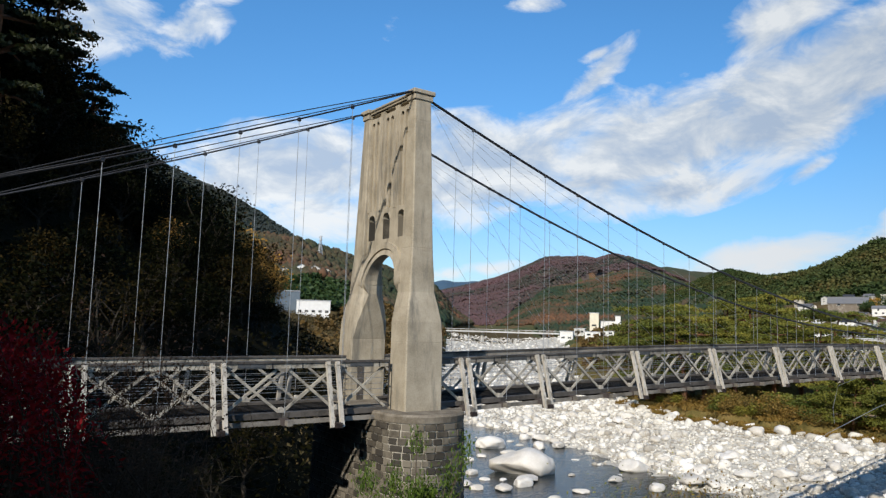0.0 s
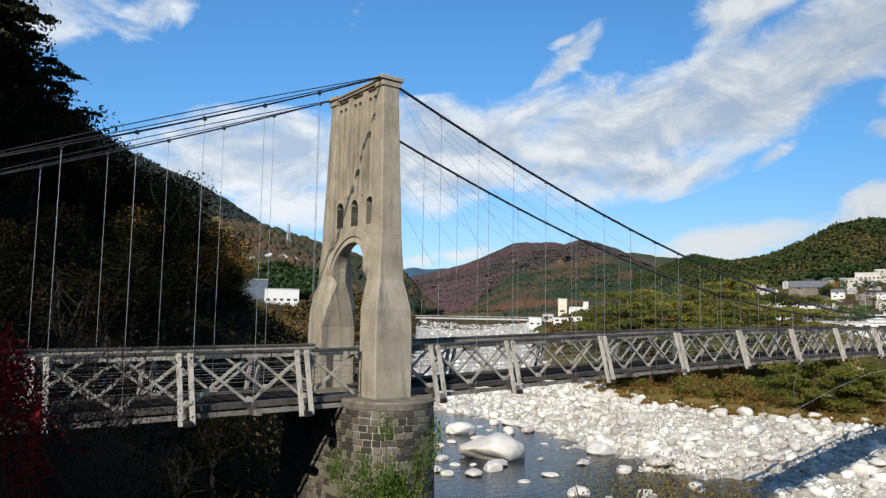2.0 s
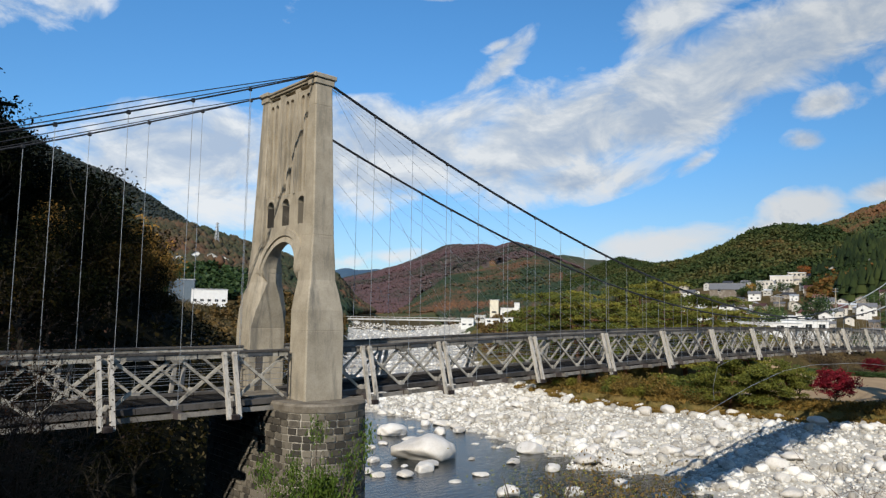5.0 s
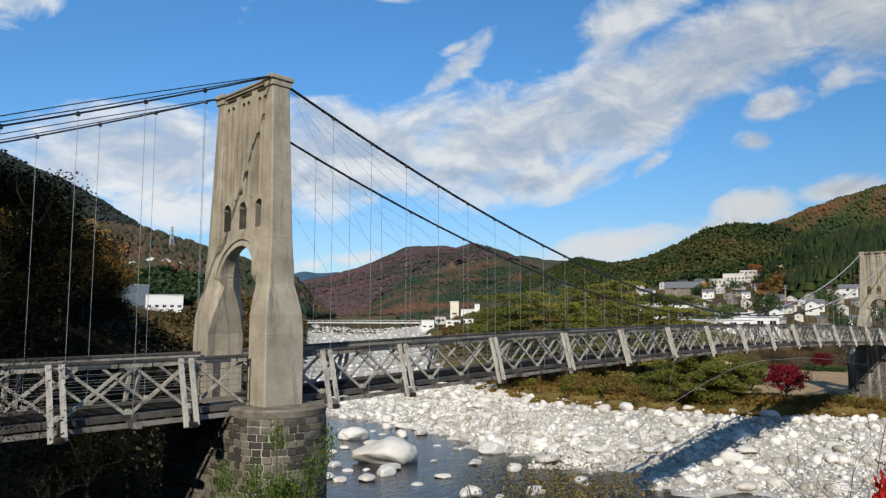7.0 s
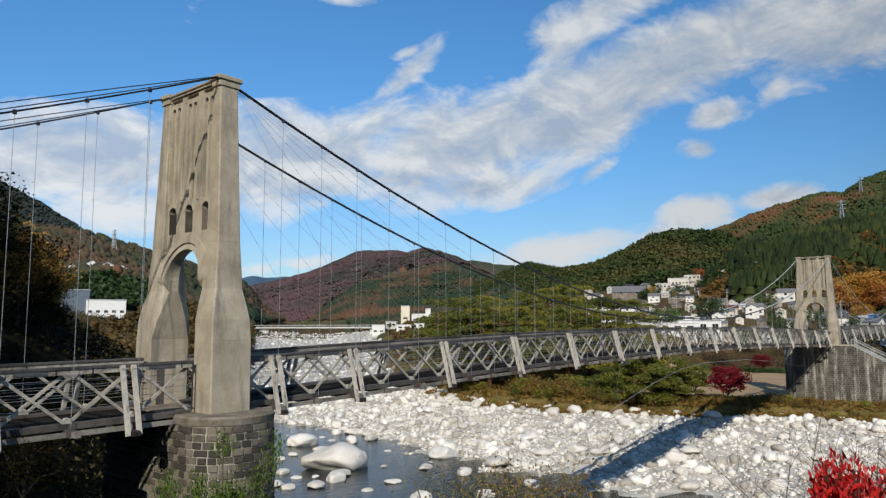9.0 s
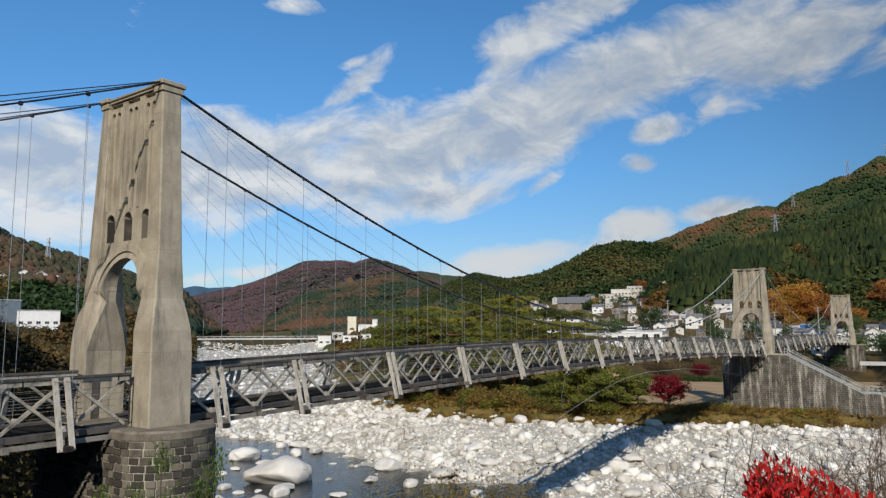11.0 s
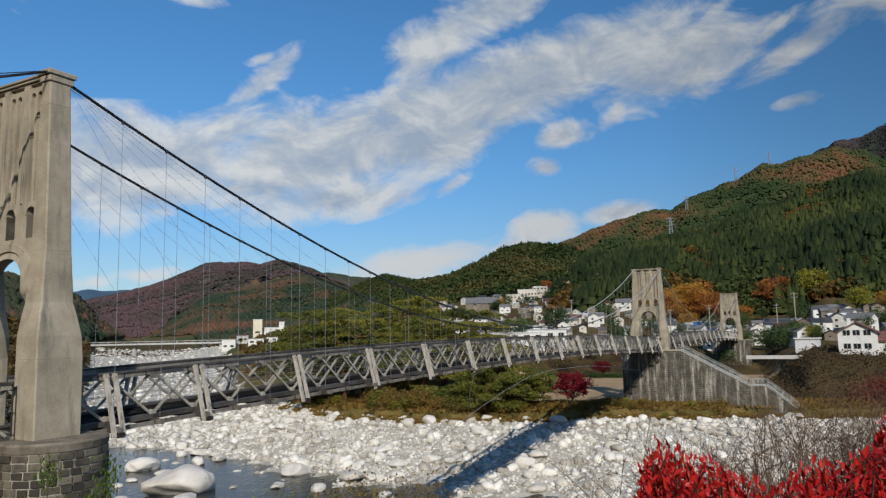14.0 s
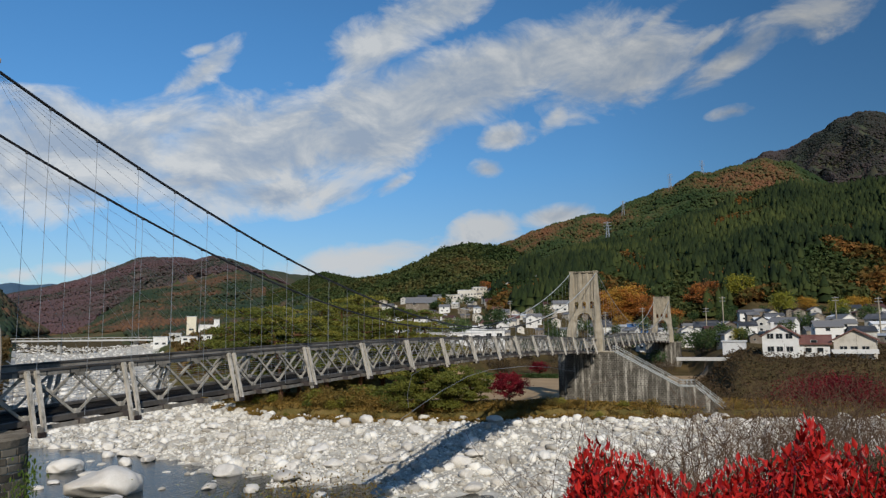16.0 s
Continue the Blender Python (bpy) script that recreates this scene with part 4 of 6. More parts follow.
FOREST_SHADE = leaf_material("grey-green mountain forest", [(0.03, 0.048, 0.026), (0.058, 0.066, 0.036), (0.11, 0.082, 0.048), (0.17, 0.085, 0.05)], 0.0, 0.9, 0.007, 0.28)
CEDAR = leaf_material("dark cedar forest", [(0.012, 0.024, 0.007), (0.03, 0.046, 0.012), (0.065, 0.08, 0.02)], 0.0, 0.9, 0.012, 0.5)


def tri_mesh(name, verts, tris, material, flat=False):
    me = bpy.data.meshes.new(name)
    verts, tris = np.asarray(verts, np.float32), np.asarray(tris, np.int32)
    me.vertices.add(len(verts))
    me.vertices.foreach_set("co", verts.ravel())
    me.loops.add(tris.size)
    me.loops.foreach_set("vertex_index", tris.ravel())
    me.polygons.add(len(tris))
    me.polygons.foreach_set("loop_start", np.arange(0, tris.size, 3, dtype=np.int32))
    me.polygons.foreach_set("use_smooth", np.full(len(tris), not flat))
    me.materials.append(material)
    me.update(calc_edges=True)
    return me


def leaf_cloud(centres, sizes, rng, droop=0.0, narrow=0.55):
    """Bent leaves (two triangles each) at random turns."""
    n = len(centres)
    a = rng.normal(size=(n, 3))
    a /= np.linalg.norm(a, axis=1)[:, None]
    a[:, 2] = a[:, 2] * 0.7 - droop
    a /= np.linalg.norm(a, axis=1)[:, None]
    b = np.cross(a, rng.normal(size=(n, 3)))
    b /= np.linalg.norm(b, axis=1)[:, None]
    c = np.cross(a, b)
    s = np.asarray(sizes)[:, None]
    tip, root = centres + a * s * 0.5, centres - a * s * 0.5
    l, r = centres + b * s * narrow * 0.5 + c * s * 0.1, centres - b * s * narrow * 0.5 + c * s * 0.1
    verts = np.stack([root, l, tip, r], 1).reshape(-1, 3)
    k = np.arange(n)[:, None] * 4
    tris = np.concatenate([k + np.array([[0, 1, 2]]), k + np.array([[0, 2, 3]])], 1).reshape(-1, 3)
    return verts, tris


def limb(bm, start, way, length, r, rng, depth, tips, bend=0.35):
    """A branching limb; the ends of its branches gather in tips."""
    pts, p, d = [start.copy()], start.copy(), way.normalized()
    n = 4
    for i in range(n):
        d = (d + Vector(rng.normal(size=3)) * bend * 0.35 + Vector((0, 0, 0.06))).normalized()
        p = p + d * (length / n)
        pts.append(p.copy())
    add_tube(bm, pts, [r * (1 - 0.6 * i / n) for i in range(n + 1)], 5 if depth > 1 else 4)
    if depth <= 0:
        tips.append(p)
        return
    for i in range(3 if depth > 1 else 3):
        q = pts[2 + i % 3]
        side = Vector(rng.normal(size=3))
        nd = (d * 0.6 + side.normalized() * 0.8 + Vector((0, 0, 0.15))).normalized()
        limb(bm, q, nd, length * rng.uniform(0.5, 0.72), r * 0.5, rng, depth - 1, tips, bend)
    tips.append(p)


def broadleaf(name, label, seed, tall, wide, leaf, count, material, group, bark=None, trunk=0.35, airy=0.28, category="tree", depth=1, dome=False):
    rng = np.random.RandomState(seed)
    tree = thing(name, label, category, group)
    bm, tips = bmesh.new(), []
    stem = [Vector((0, 0, -0.4))]
    for i in range(1, 5):
        stem.append(Vector((rng.normal() * 0.12, rng.normal() * 0.12, tall * trunk * i / 4)))
    add_tube(bm, stem, [tall * 0.028 * (1.25 - 0.18 * i) for i in range(5)], 7)
    top = stem[-1]
    for k in range(6):
        t = math.tau * (k + rng.uniform(-0.3, 0.3)) / 6
        way = Vector((math.cos(t) * wide * 0.4, math.sin(t) * wide * 0.4, tall * rng.uniform(0.2, 0.5)))
        limb(bm, stem[3] if k % 2 else top, way, way.length * 0.75, tall * 0.014, rng, depth, tips)
    limb(bm, top, Vector((0, 0, 1)), tall * (1 - trunk) * 0.6, tall * 0.016, rng, depth + 1, tips)
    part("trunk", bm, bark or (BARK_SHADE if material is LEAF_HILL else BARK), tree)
    # clumps of leaves round the branch ends and over the crown's shell
    shell = rng.normal(size=(46, 3))
    shell /= np.linalg.norm(shell, axis=1)[:, None]
    rad = rng.uniform(0.5, 0.95, 46)[:, None]
    if dome:
        shell = rng.normal(size=(160, 3))
        shell /= np.linalg.norm(shell, axis=1)[:, None]
        rad = rng.uniform(0.35, 0.97, 160)[:, None]
    mid = np.array([0, 0, tall * (trunk * 0.55 + 0.5)])
    cl = mid + shell * rad * np.array([wide / 2, wide / 2, tall * (1 - trunk * 0.75) * 0.47])
    if not dome:
        cl = np.concatenate([cl, np.array([list(t) for t in tips])])
    pick = rng.randint(0, len(cl), count)
    off = rng.normal(size=(count, 3)) * np.array([1, 1, 0.6]) * wide * airy * 0.36
    v, t = leaf_cloud(cl[pick] + off, leaf * rng.uniform(0.6, 1.3, count), rng)
    crown = new("crown", tri_mesh("crown", v, t, material))
    crown.parent = tree
    return tree


def pine(name, label, seed, tall, wide, count, group, lean=0.1, needle=0.55, material=None, thick=0.075, boughs=5):
    """A spreading pine: bare limbs with flat pads of needles."""
    rng = np.random.RandomState(seed)
    tree = thing(name, label, "tree", group)
    bm, pads = bmesh.new(), []
    stem, p, d = [Vector((0, 0, -0.4))], Vector((0, 0, -0.4)), Vector((lean, lean * 0.5, 1))
    for i in range(6):
        d = (d + Vector((rng.normal() * 0.12, rng.normal() * 0.12, 0.1))).normalized()
        p = p + d * tall / 6.3
        stem.append(p.copy())
    add_tube(bm, stem, [tall * 0.026 * (1.2 - 0.15 * i) for i in range(7)], 7)
    for i in range(2, 7):
        for k in range(boughs):
            t = math.tau * (k / boughs + rng.uniform(0, 0.2)) + i
            reach = wide * 0.5 * rng.uniform(0.55, 1.0) * (1.0 - 0.5 * ((i - 3) / 4) ** 2)
            a = stem[i]
            mid = a + Vector((math.cos(t) * reach * 0.5, math.sin(t) * reach * 0.5, rng.uniform(0.0, 0.05) * tall))
            end = a + Vector((math.cos(t) * reach, math.sin(t) * reach, rng.uniform(-0.02, 0.06) * tall))
            add_tube(bm, [a, mid, end], [tall * 0.009, tall * 0.006, tall * 0.003], 4)
            pads += [(end, reach * 0.36), (mid + Vector((0, 0, tall * 0.02)), reach * 0.3)]
    pads.append((stem[-1] + Vector((0, 0, tall * 0.02)), wide * 0.17))
    part("trunk", bm, BARK_PINE, tree)
    pc = np.array([list(a) for a, _ in pads])
    pr = np.array([r for _, r in pads])
    pick = rng.choice(len(pads), count, p=pr ** 2 / (pr ** 2).sum())
    disc = rng.normal(size=(count, 3)) * np.array([0.44, 0.44, thick])
    pos = pc[pick] + disc * pr[pick][:, None]
    pos[:, 2] -= 0.12 * (disc[:, 0] ** 2 + disc[:, 1] ** 2) * pr[pick]
    v, t = leaf_cloud(pos, needle * rng.uniform(0.6, 1.3, count), rng, droop=-0.3, narrow=0.5)
    crown = new("crown", tri_mesh("crown", v, t, material or LEAF_PINE))
    crown.parent = tree
    return tree


def polar(b, r):
    return -16 + r * math.cos(radians(b)), -27 + r * math.sin(radians(b))


def plant_at(tree, x, y, size=1.0, turn=0.0, sink=0.2):
    m = Matrix.Translation((x, y, height(x, y) - sink)) @ Matrix.Rotation(turn, 4, "Z")
    ob = copy_thing(tree, m)
    ob.scale = (size, size, size * (0.9 + 0.2 * ((x * 7.3 + y * 3.1) % 1)))
    return ob


def put(tree, x, y, size=1.0, turn=0.0, sink=0.2):
    tree.matrix_basis = Matrix.Translation((x, y, height(x, y) - sink)) @ Matrix.Rotation(turn, 4, "Z") @ Matrix.Scale(size, 4)
    return tree


def wooded_hill():
    rng = np.random.RandomState(11)
    kinds = [
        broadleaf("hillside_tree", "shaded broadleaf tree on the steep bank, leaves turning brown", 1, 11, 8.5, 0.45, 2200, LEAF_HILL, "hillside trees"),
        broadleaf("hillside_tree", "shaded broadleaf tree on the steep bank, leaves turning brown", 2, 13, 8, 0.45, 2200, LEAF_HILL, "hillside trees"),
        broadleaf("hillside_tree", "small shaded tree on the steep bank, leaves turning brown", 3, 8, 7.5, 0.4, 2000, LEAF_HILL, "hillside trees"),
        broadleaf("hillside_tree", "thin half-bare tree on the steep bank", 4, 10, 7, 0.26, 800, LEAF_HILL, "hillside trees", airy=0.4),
    ]
    used, spots = set(), []
    for k in range(4000):
        a, r = radians(rng.uniform(66, 98)), rng.uniform(46, 175)
        x, y = -16 + r * math.cos(a), -27 + r * math.sin(a)
        d = float(bank_left(y)) - x
        if y < 12 or d < 3 or d > 120 or y > 112 or (r > 60 and a < radians(71.5 + (r - 60) * 0.012)):
            continue
        if any((x - u) ** 2 + (y - w) ** 2 < 4.4 ** 2 for u, w in spots):
            continue
        spots.append((x, y))
        if len(spots) >= 150:
            break
    for i, (x, y) in enumerate(spots):
        kind = kinds[(i * 7 + i // 3) % 4] if i % 5 else kinds[i % 2]
        size = rng.uniform(0.55, 0.95) * (0.62 if float(bank_left(y)) - x < 12 else 1)
        if kind not in used:
            used.add(kind)
            put(kind, x, y, size, rng.uniform(0, 6.28))
        else:
            plant_at(kind, x, y, size, rng.uniform(0, 6.28))
    # a few autumn trees along the wood's edge, their sunlight put into the leaves
    gold = broadleaf("edge_tree", "ochre and orange tree with sun-brightened leaf colour at the edge of the wood", 5, 8, 7, 0.36, 2400, LEAF_GOLD, "trees at the wood's edge")
    skyline = ([62, 65.1, 67.6, 68.6, 69.4, 70.8, 73, 74.7, 77.2, 80.2, 81, 83, 84.4, 86, 92], [-3, -1.5, 0.5, 2.4, 5, 7.3, 8.0, 9.7, 10.6, 12.2, 12.4, 13.2, 16.2, 21.5, 26])
    for i, b in enumerate(np.arange(67.4, 90.5, 0.62)):
        for row, (r, less) in enumerate(((112, 0.0), (98, 0.9), (84, 2.2))):
            bb = b + rng.uniform(-0.25, 0.25)
            x, y = polar(bb, r + rng.uniform(-4, 4))
            top = 3.4 + math.hypot(x + 16, y + 27) * math.tan(radians(float(np.interp(bb, *skyline)) - less - rng.uniform(0, 0.7)))
            s = (top - height(x, y)) / 10.5
            if s < 0.22:
                continue
            s = min(s, 1.5)
            sunny = row < 2 and 69 < b < 79 and (i + row) % 2
            if sunny:
                (plant_at if gold in used else put)(gold, x, y, s * 1.2, i * 1.3)
                used.add(gold)
            else:
                plant_at(kinds[(i + row) % 4], x, y, s, i * 1.3 + row)
    for i in range(2):
        b, r = radians(rng.uniform(71, 79)), rng.uniform(70, 104)
        x, y = -16 + r * math.cos(b), -27 + r * math.sin(b)
        if float(bank_left(y)) - x > 4:
            plant_at(gold, x, y, rng.uniform(0.4, 0.75), rng.uniform(0, 6))
    # undergrowth
    n = 26000
    a, r = np.radians(rng.uniform(58, 98, n)), rng.uniform(9, 170, n)
    x, y = -16 + r * np.cos(a), -27 + r * np.sin(a)
    d = bank_left(y) - x
    keep = (d > -1) & (d < 110) & (y > -18) & (r > 9)
    x, y = x[keep], y[keep]
    z = land(x, y) + rng.uniform(0, 1, len(x)) ** 2 * 1.6
    v, t = leaf_cloud(np.stack([x, y, z], 1), rng.uniform(0.4, 0.9, len(x)), rng)
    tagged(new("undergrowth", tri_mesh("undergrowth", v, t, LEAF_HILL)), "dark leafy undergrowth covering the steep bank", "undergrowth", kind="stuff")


def skyline_pines():
    """Pines that stand out against the sky on the steep bank."""
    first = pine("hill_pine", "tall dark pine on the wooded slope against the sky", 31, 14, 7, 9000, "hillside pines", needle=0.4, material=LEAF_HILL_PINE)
    places = [(82.3, 96, 17.2), (81.2, 99, 14.6), (85.4, 88, 22), (88.5, 74, 25)]
    for i, (b, r, el) in enumerate(places):
        x, y = polar(b, r)
        s = (3.4 + r * math.tan(radians(el)) - height(x, y)) / 14.2
        (put if i == 0 else plant_at)(first, x, y, min(s, 1.6), i * 1.7)


def river_pines():
    first = pine("spreading_pine", "old spreading pine with flat olive needle pads", 41, 15, 16, 15000, "pines on the far bank", needle=0.36)
    second = pine("spreading_pine", "old spreading pine with flat olive needle pads", 42, 13.5, 17, 15000, "pines on the far bank", lean=-0.12, needle=0.36)
    places = [(38.8, 134, 2.3, 0), (37.6, 140, 2.6, 1), (36.0, 150, 2.3, 0), (34.0, 158, 2.7, 1), (32.2, 154, 3.0, 0), (30.2, 158, 3.2, 1), (36.6, 128, 1.6, 1), (33, 134, 1.7, 0), (28.6, 152, 2.7, 1), (30.5, 138, 1.7, 0), (26.8, 150, 2.1, 0), (35.2, 132, 1.5, 1), (27.6, 136, 1.3, 1), (25.2, 146, 1.1, 0)]
    for i, (b, r, el, k) in enumerate(places):
        x, y = polar(b, r)
        s = (3.4 + r * math.tan(radians(el)) - height(x, y)) / (14.0 if k else 15.4)
        (put if i in (0, 1) else plant_at)(second if k else first, x, y, s, i * 1.3)
    low = pine("low_pine", "low spreading pine at the gravel's edge", 43, 8.0, 10.5, 13000, "low pines on the far bank", lean=0.25, needle=0.33, thick=0.15, boughs=4)
    for i, (b, r, s) in enumerate([(25.6, 112, 1.0), (23.4, 113, 1.06), (22.0, 115, 0.72), (27.4, 117, 0.6)]):
        x, y = -16 + r * math.cos(radians(b)), -27 + r * math.sin(radians(b))
        (put if i == 0 else plant_at)(low, x, y, s, i * 2.1)


def bank_shrubs():
    ochre = broadleaf("bank_shrub", "ochre shrub on the grassy river bank", 51, 2.6, 4.2, 0.34, 650, LEAF_BROWN, "shrubs on the far bank", trunk=0.12, category="shrub", depth=0)
    green = broadleaf("bank_shrub", "olive-green shrub on the grassy river bank", 52, 2.4, 3.8, 0.34, 650, LEAF_PINE, "shrubs on the far bank", trunk=0.12, category="shrub", depth=0)
    rng = np.random.RandomState(8)
    i = 0
    for b in np.arange(30.5, 40.5, 0.7):
        for row in range(2):
            y_try = rng.uniform(101, 108) + row * 5
            bb = radians(b + rng.uniform(-0.4, 0.4))
            r = y_try
            x, y = -16 + r * math.cos(bb), -27 + r * math.sin(bb)
            shift = float(bank_right(y)) + 1.5 + row * 3.5 + rng.uniform(0, 2) - x
            x += shift
            k = ochre if rng.uniform() < 0.75 else green
            first = (i == 0 and k is ochre) or (k is green and not any(o.name.startswith("bank_shrub") and o is green and o.location.length > 1 for o in scene.objects))
            (put if first else plant_at)(k, x, y, rng.uniform(0.6, 1.35), rng.uniform(0, 6))
            i += 1
    rng = np.random.RandomState(18)
    for k in range(34):                      # along the edge of the gravel
        y = rng.uniform(-12, 62)
        plant_at(ochre if k % 3 else green, float(bank_right(y)) + rng.uniform(-1.6, 2.6), y, rng.uniform(0.3, 0.75), rng.uniform(0, 6))
    for k in range(46):                      # along the foot of the far pier and on to the stairs' end
        y = rng.uniform(-46, 22)
        x = float(bank_right(y)) + rng.uniform(-1.5, 3.0)
        plant_at(ochre, x, y, rng.uniform(0.25, 0.5), rng.uniform(0, 6))
    maple = broadleaf("red_maple", "round dark red maple on bare earth by the bridge", 61, 5.2, 6.6, 0.24, 9000, LEAF_MAPLE, "red maples", trunk=0.24, airy=0.13, dome=True)
    put(maple, 95.0, 10.5, 1.02)
    for x, y, s in ((169.6, 27.4, 0.85), (175, 14.5, 0.6)):
        plant_at(maple, x, y, s, x)
    bare = broadleaf("park_tree", "brown half-bare tree behind the park's open ground", 62, 4.6, 6.0, 0.3, 520, LEAF_SCRUB, "park trees", trunk=0.3, airy=0.4)
    rng = np.random.RandomState(29)
    for k in range(40):
        x, y = rng.uniform(166, 196), rng.uniform(-6, 66)
        (plant_at if k else put)(bare, x, y, rng.uniform(0.6, 1.05), rng.uniform(0, 6))
    # a long clipped hedge of small dark leaves round a woody core
    n, x0, g = 5200, 160.5, height(160.5, 30)
    pts = np.stack([x0 + rng.uniform(-0.75, 0.75, n), rng.uniform(20, 42, n), g + rng.uniform(0.0, 1.05, n)], 1)
    v, t = leaf_cloud(pts, rng.uniform(0.25, 0.5, n), rng)
    tagged(new("clipped_hedge", tri_mesh("clipped_hedge", v, t, LEAF_GREEN)), "long low clipped hedge on bare earth", "hedge")


LEAF_SCRUB = leaf_material("brown scrub twigs", [(0.06, 0.04, 0.02), (0.12, 0.08, 0.04), (0.18, 0.125, 0.065)], 0.0, 0.9)
wooded_hill()
skyline_pines()
river_pines()
bank_shrubs()


# ---- far forests ----
def scatter(name, templates, pos, scale, material, label, seed):
    rng = np.random.RandomState(seed)
    V, T_, base = [], [], 0
    for i in range(len(pos)):
        tv, tt = templates[i % len(templates)]
        t = rng.uniform(0, 6.28)
        c, s = math.cos(t), math.sin(t)
        r = np.array([[c, s, 0], [-s, c, 0], [0, 0, 1]])
        V.append((tv * scale[i]) @ r + pos[i])
        T_.append(tt + base)
        base += len(tv)
    ob = new(name, tri_mesh(name, np.concatenate(V), np.concatenate(T_), material))
    return tagged(ob, label, "forest", kind="stuff")


def cone_template(seed, sides=7):
    rng = np.random.RandomState(seed)
    v, t = [], []
    for z0, z1, r in ((0.08, 0.62, 0.24), (0.34, 0.84, 0.18), (0.6, 1.05, 0.11)):
        b = len(v)
        for k in range(sides):
            a = math.tau * k / sides
            rr = r * rng.uniform(0.75, 1.2)
            v.append((rr * math.cos(a), rr * math.sin(a), z0 + rng.uniform(-0.05, 0.05)))
        v.append((0, 0, z1))
        t += [(b + k, b + (k + 1) % sides, b + sides) for k in range(sides)]
    return np.array(v), np.array(t)


def puff_template(seed):
    """A small ragged crown for trees far off."""
    rng = np.random.RandomState(seed)
    v = [(0, 0, 1.0), (0, 0, 0.0)]
    k = 5
    for i in range(k):
        t = math.tau * (i + rng.uniform(-0.25, 0.25)) / k
        r = rng.uniform(0.36, 0.56)
        v.append((r * math.cos(t), r * math.sin(t), rng.uniform(0.3, 0.62)))
    t = []
    for i in range(k):
        p, q = 2 + i, 2 + (i + 1) % k
        t += [(0, p, q), (1, q, p)]
    return np.array(v), np.array(t)


def leafy_template(seed, leaves=34):
    rng = np.random.RandomState(seed)
    c = rng.normal(size=(leaves, 3))
    c /= np.linalg.norm(c, axis=1)[:, None]
    c *= rng.uniform(0.15, 0.5, leaves)[:, None]
    c[:, 2] = c[:, 2] * 0.95 + 0.48
    return leaf_cloud(c, rng.uniform(0.24, 0.42, leaves), rng, narrow=0.8)


def forests():
    rng = np.random.RandomState(21)
    cones = [cone_template(i) for i in range(4)]
    puffs = [leafy_template(i) for i in range(6)]
    fuller = [leafy_template(70 + i, 64) for i in range(6)]
    far_puffs = [puff_template(9 + i) for i in range(6)]

    def spots(n, b0, b1, r0, r1, test):
        a, r = np.radians(rng.uniform(b0, b1, n)), np.sqrt(rng.uniform(r0 ** 2, r1 ** 2, n))
        x, y = -16 + r * np.cos(a), -27 + r * np.sin(a)
        k = test(x, y, np.degrees(a), r)
        return np.stack([x[k], y[k], land(x[k], y[k]) - 0.5], 1)

    names = [ridge[0] for ridge in RIDGES]

    def wood(n, kinds, b0, b1, r0, r1, low=10):
        """Random spots where one of the named ridges lies on top."""
        def test(x, y, a, r):
            hs = np.array([h for h, p in crests(x, y)])
            top = np.argmax(hs, 0)
            return np.isin(top, [names.index(k) for k in kinds]) & (hs.max(0) > low)
        return spots(n, b0, b1, r0, r1, test)

    tint = lambda p, scale, shift: fractal(p[:, 0] + shift, p[:, 1], scale, 3)
    p = wood(27000, ["cedar_hill"], -13, 20, 350, 700, 3.5)
    leafy = (tint(p, 110, 0) > 0.3) | (p[:, 2] < 30) & (tint(p, 60, 90) > -0.1)
    s = 5.5 + 9 * rng.uniform(0, 1, len(p)) ** 1.5
    size = np.stack([s * rng.uniform(0.85, 1.5, len(p)), s * rng.uniform(0.85, 1.5, len(p)), s], 1)
    scatter("cedar_forest", cones, p[~leafy], size[~leafy], CEDAR, "dense dark green cedar forest on the hillside", 1)
    s = rng.uniform(5, 9.5, len(p))
    size = np.stack([s, s, s * 0.95], 1)
    rust = leafy & (tint(p, 70, 40) > 0.0)
    scatter("autumn_forest", puffs, p[rust], size[rust], FOREST_RUST, "orange and ochre broadleaf trees among the cedars", 2)
    scatter("olive_forest", puffs, p[leafy & ~rust], size[leafy & ~rust], FOREST_HILL, "olive broadleaf trees among the cedars", 12)
    p = wood(15000, ["green_hill", "low_ridge"], 14, 38, 470, 1500)
    s = rng.uniform(4.5, 9.5, len(p))
    scatter("hill_forest", puffs, p, np.stack([s, s, s * 0.9], 1), FOREST_HILL, "olive and dark green mixed forest on the round hill", 8)
    p = wood(40000, ["russet_hill"], -14, 26, 800, 1380)
    s = rng.uniform(4.5, 8, len(p))
    scatter("ridge_forest", far_puffs, p, np.stack([s, s, s * 0.8], 1), FOREST_TREE, "wooded ridge in green and russet autumn patches", 3)
    p = wood(42000, ["purple_peak"], -13, 4, 1650, 2260, 150)
    s = rng.uniform(5.5, 9, len(p))
    scatter("peak_forest", far_puffs, p, np.stack([s, s, s * 0.7], 1), FOREST_PEAK, "distant dull purple-brown wooded peak", 10)
    p = wood(60000, ["mountain"], 33, 60, 1250, 2700, 6)
    s = rng.uniform(5, 9, len(p))
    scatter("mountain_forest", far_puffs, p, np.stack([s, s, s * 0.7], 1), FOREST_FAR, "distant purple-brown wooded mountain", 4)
    p = wood(34000, ["spur"], 28, 53, 900, 1950, 8)
    s = rng.uniform(4.5, 8, len(p))
    scatter("spur_forest", far_puffs, p, np.stack([s, s, s * 0.8], 1), FOREST_SPUR, "dark green and russet woods on the mountain's spur", 11)
    p = wood(16000, ["peak_left"], 55, 96, 1000, 2100, 60)
    s = rng.uniform(7, 11, len(p))
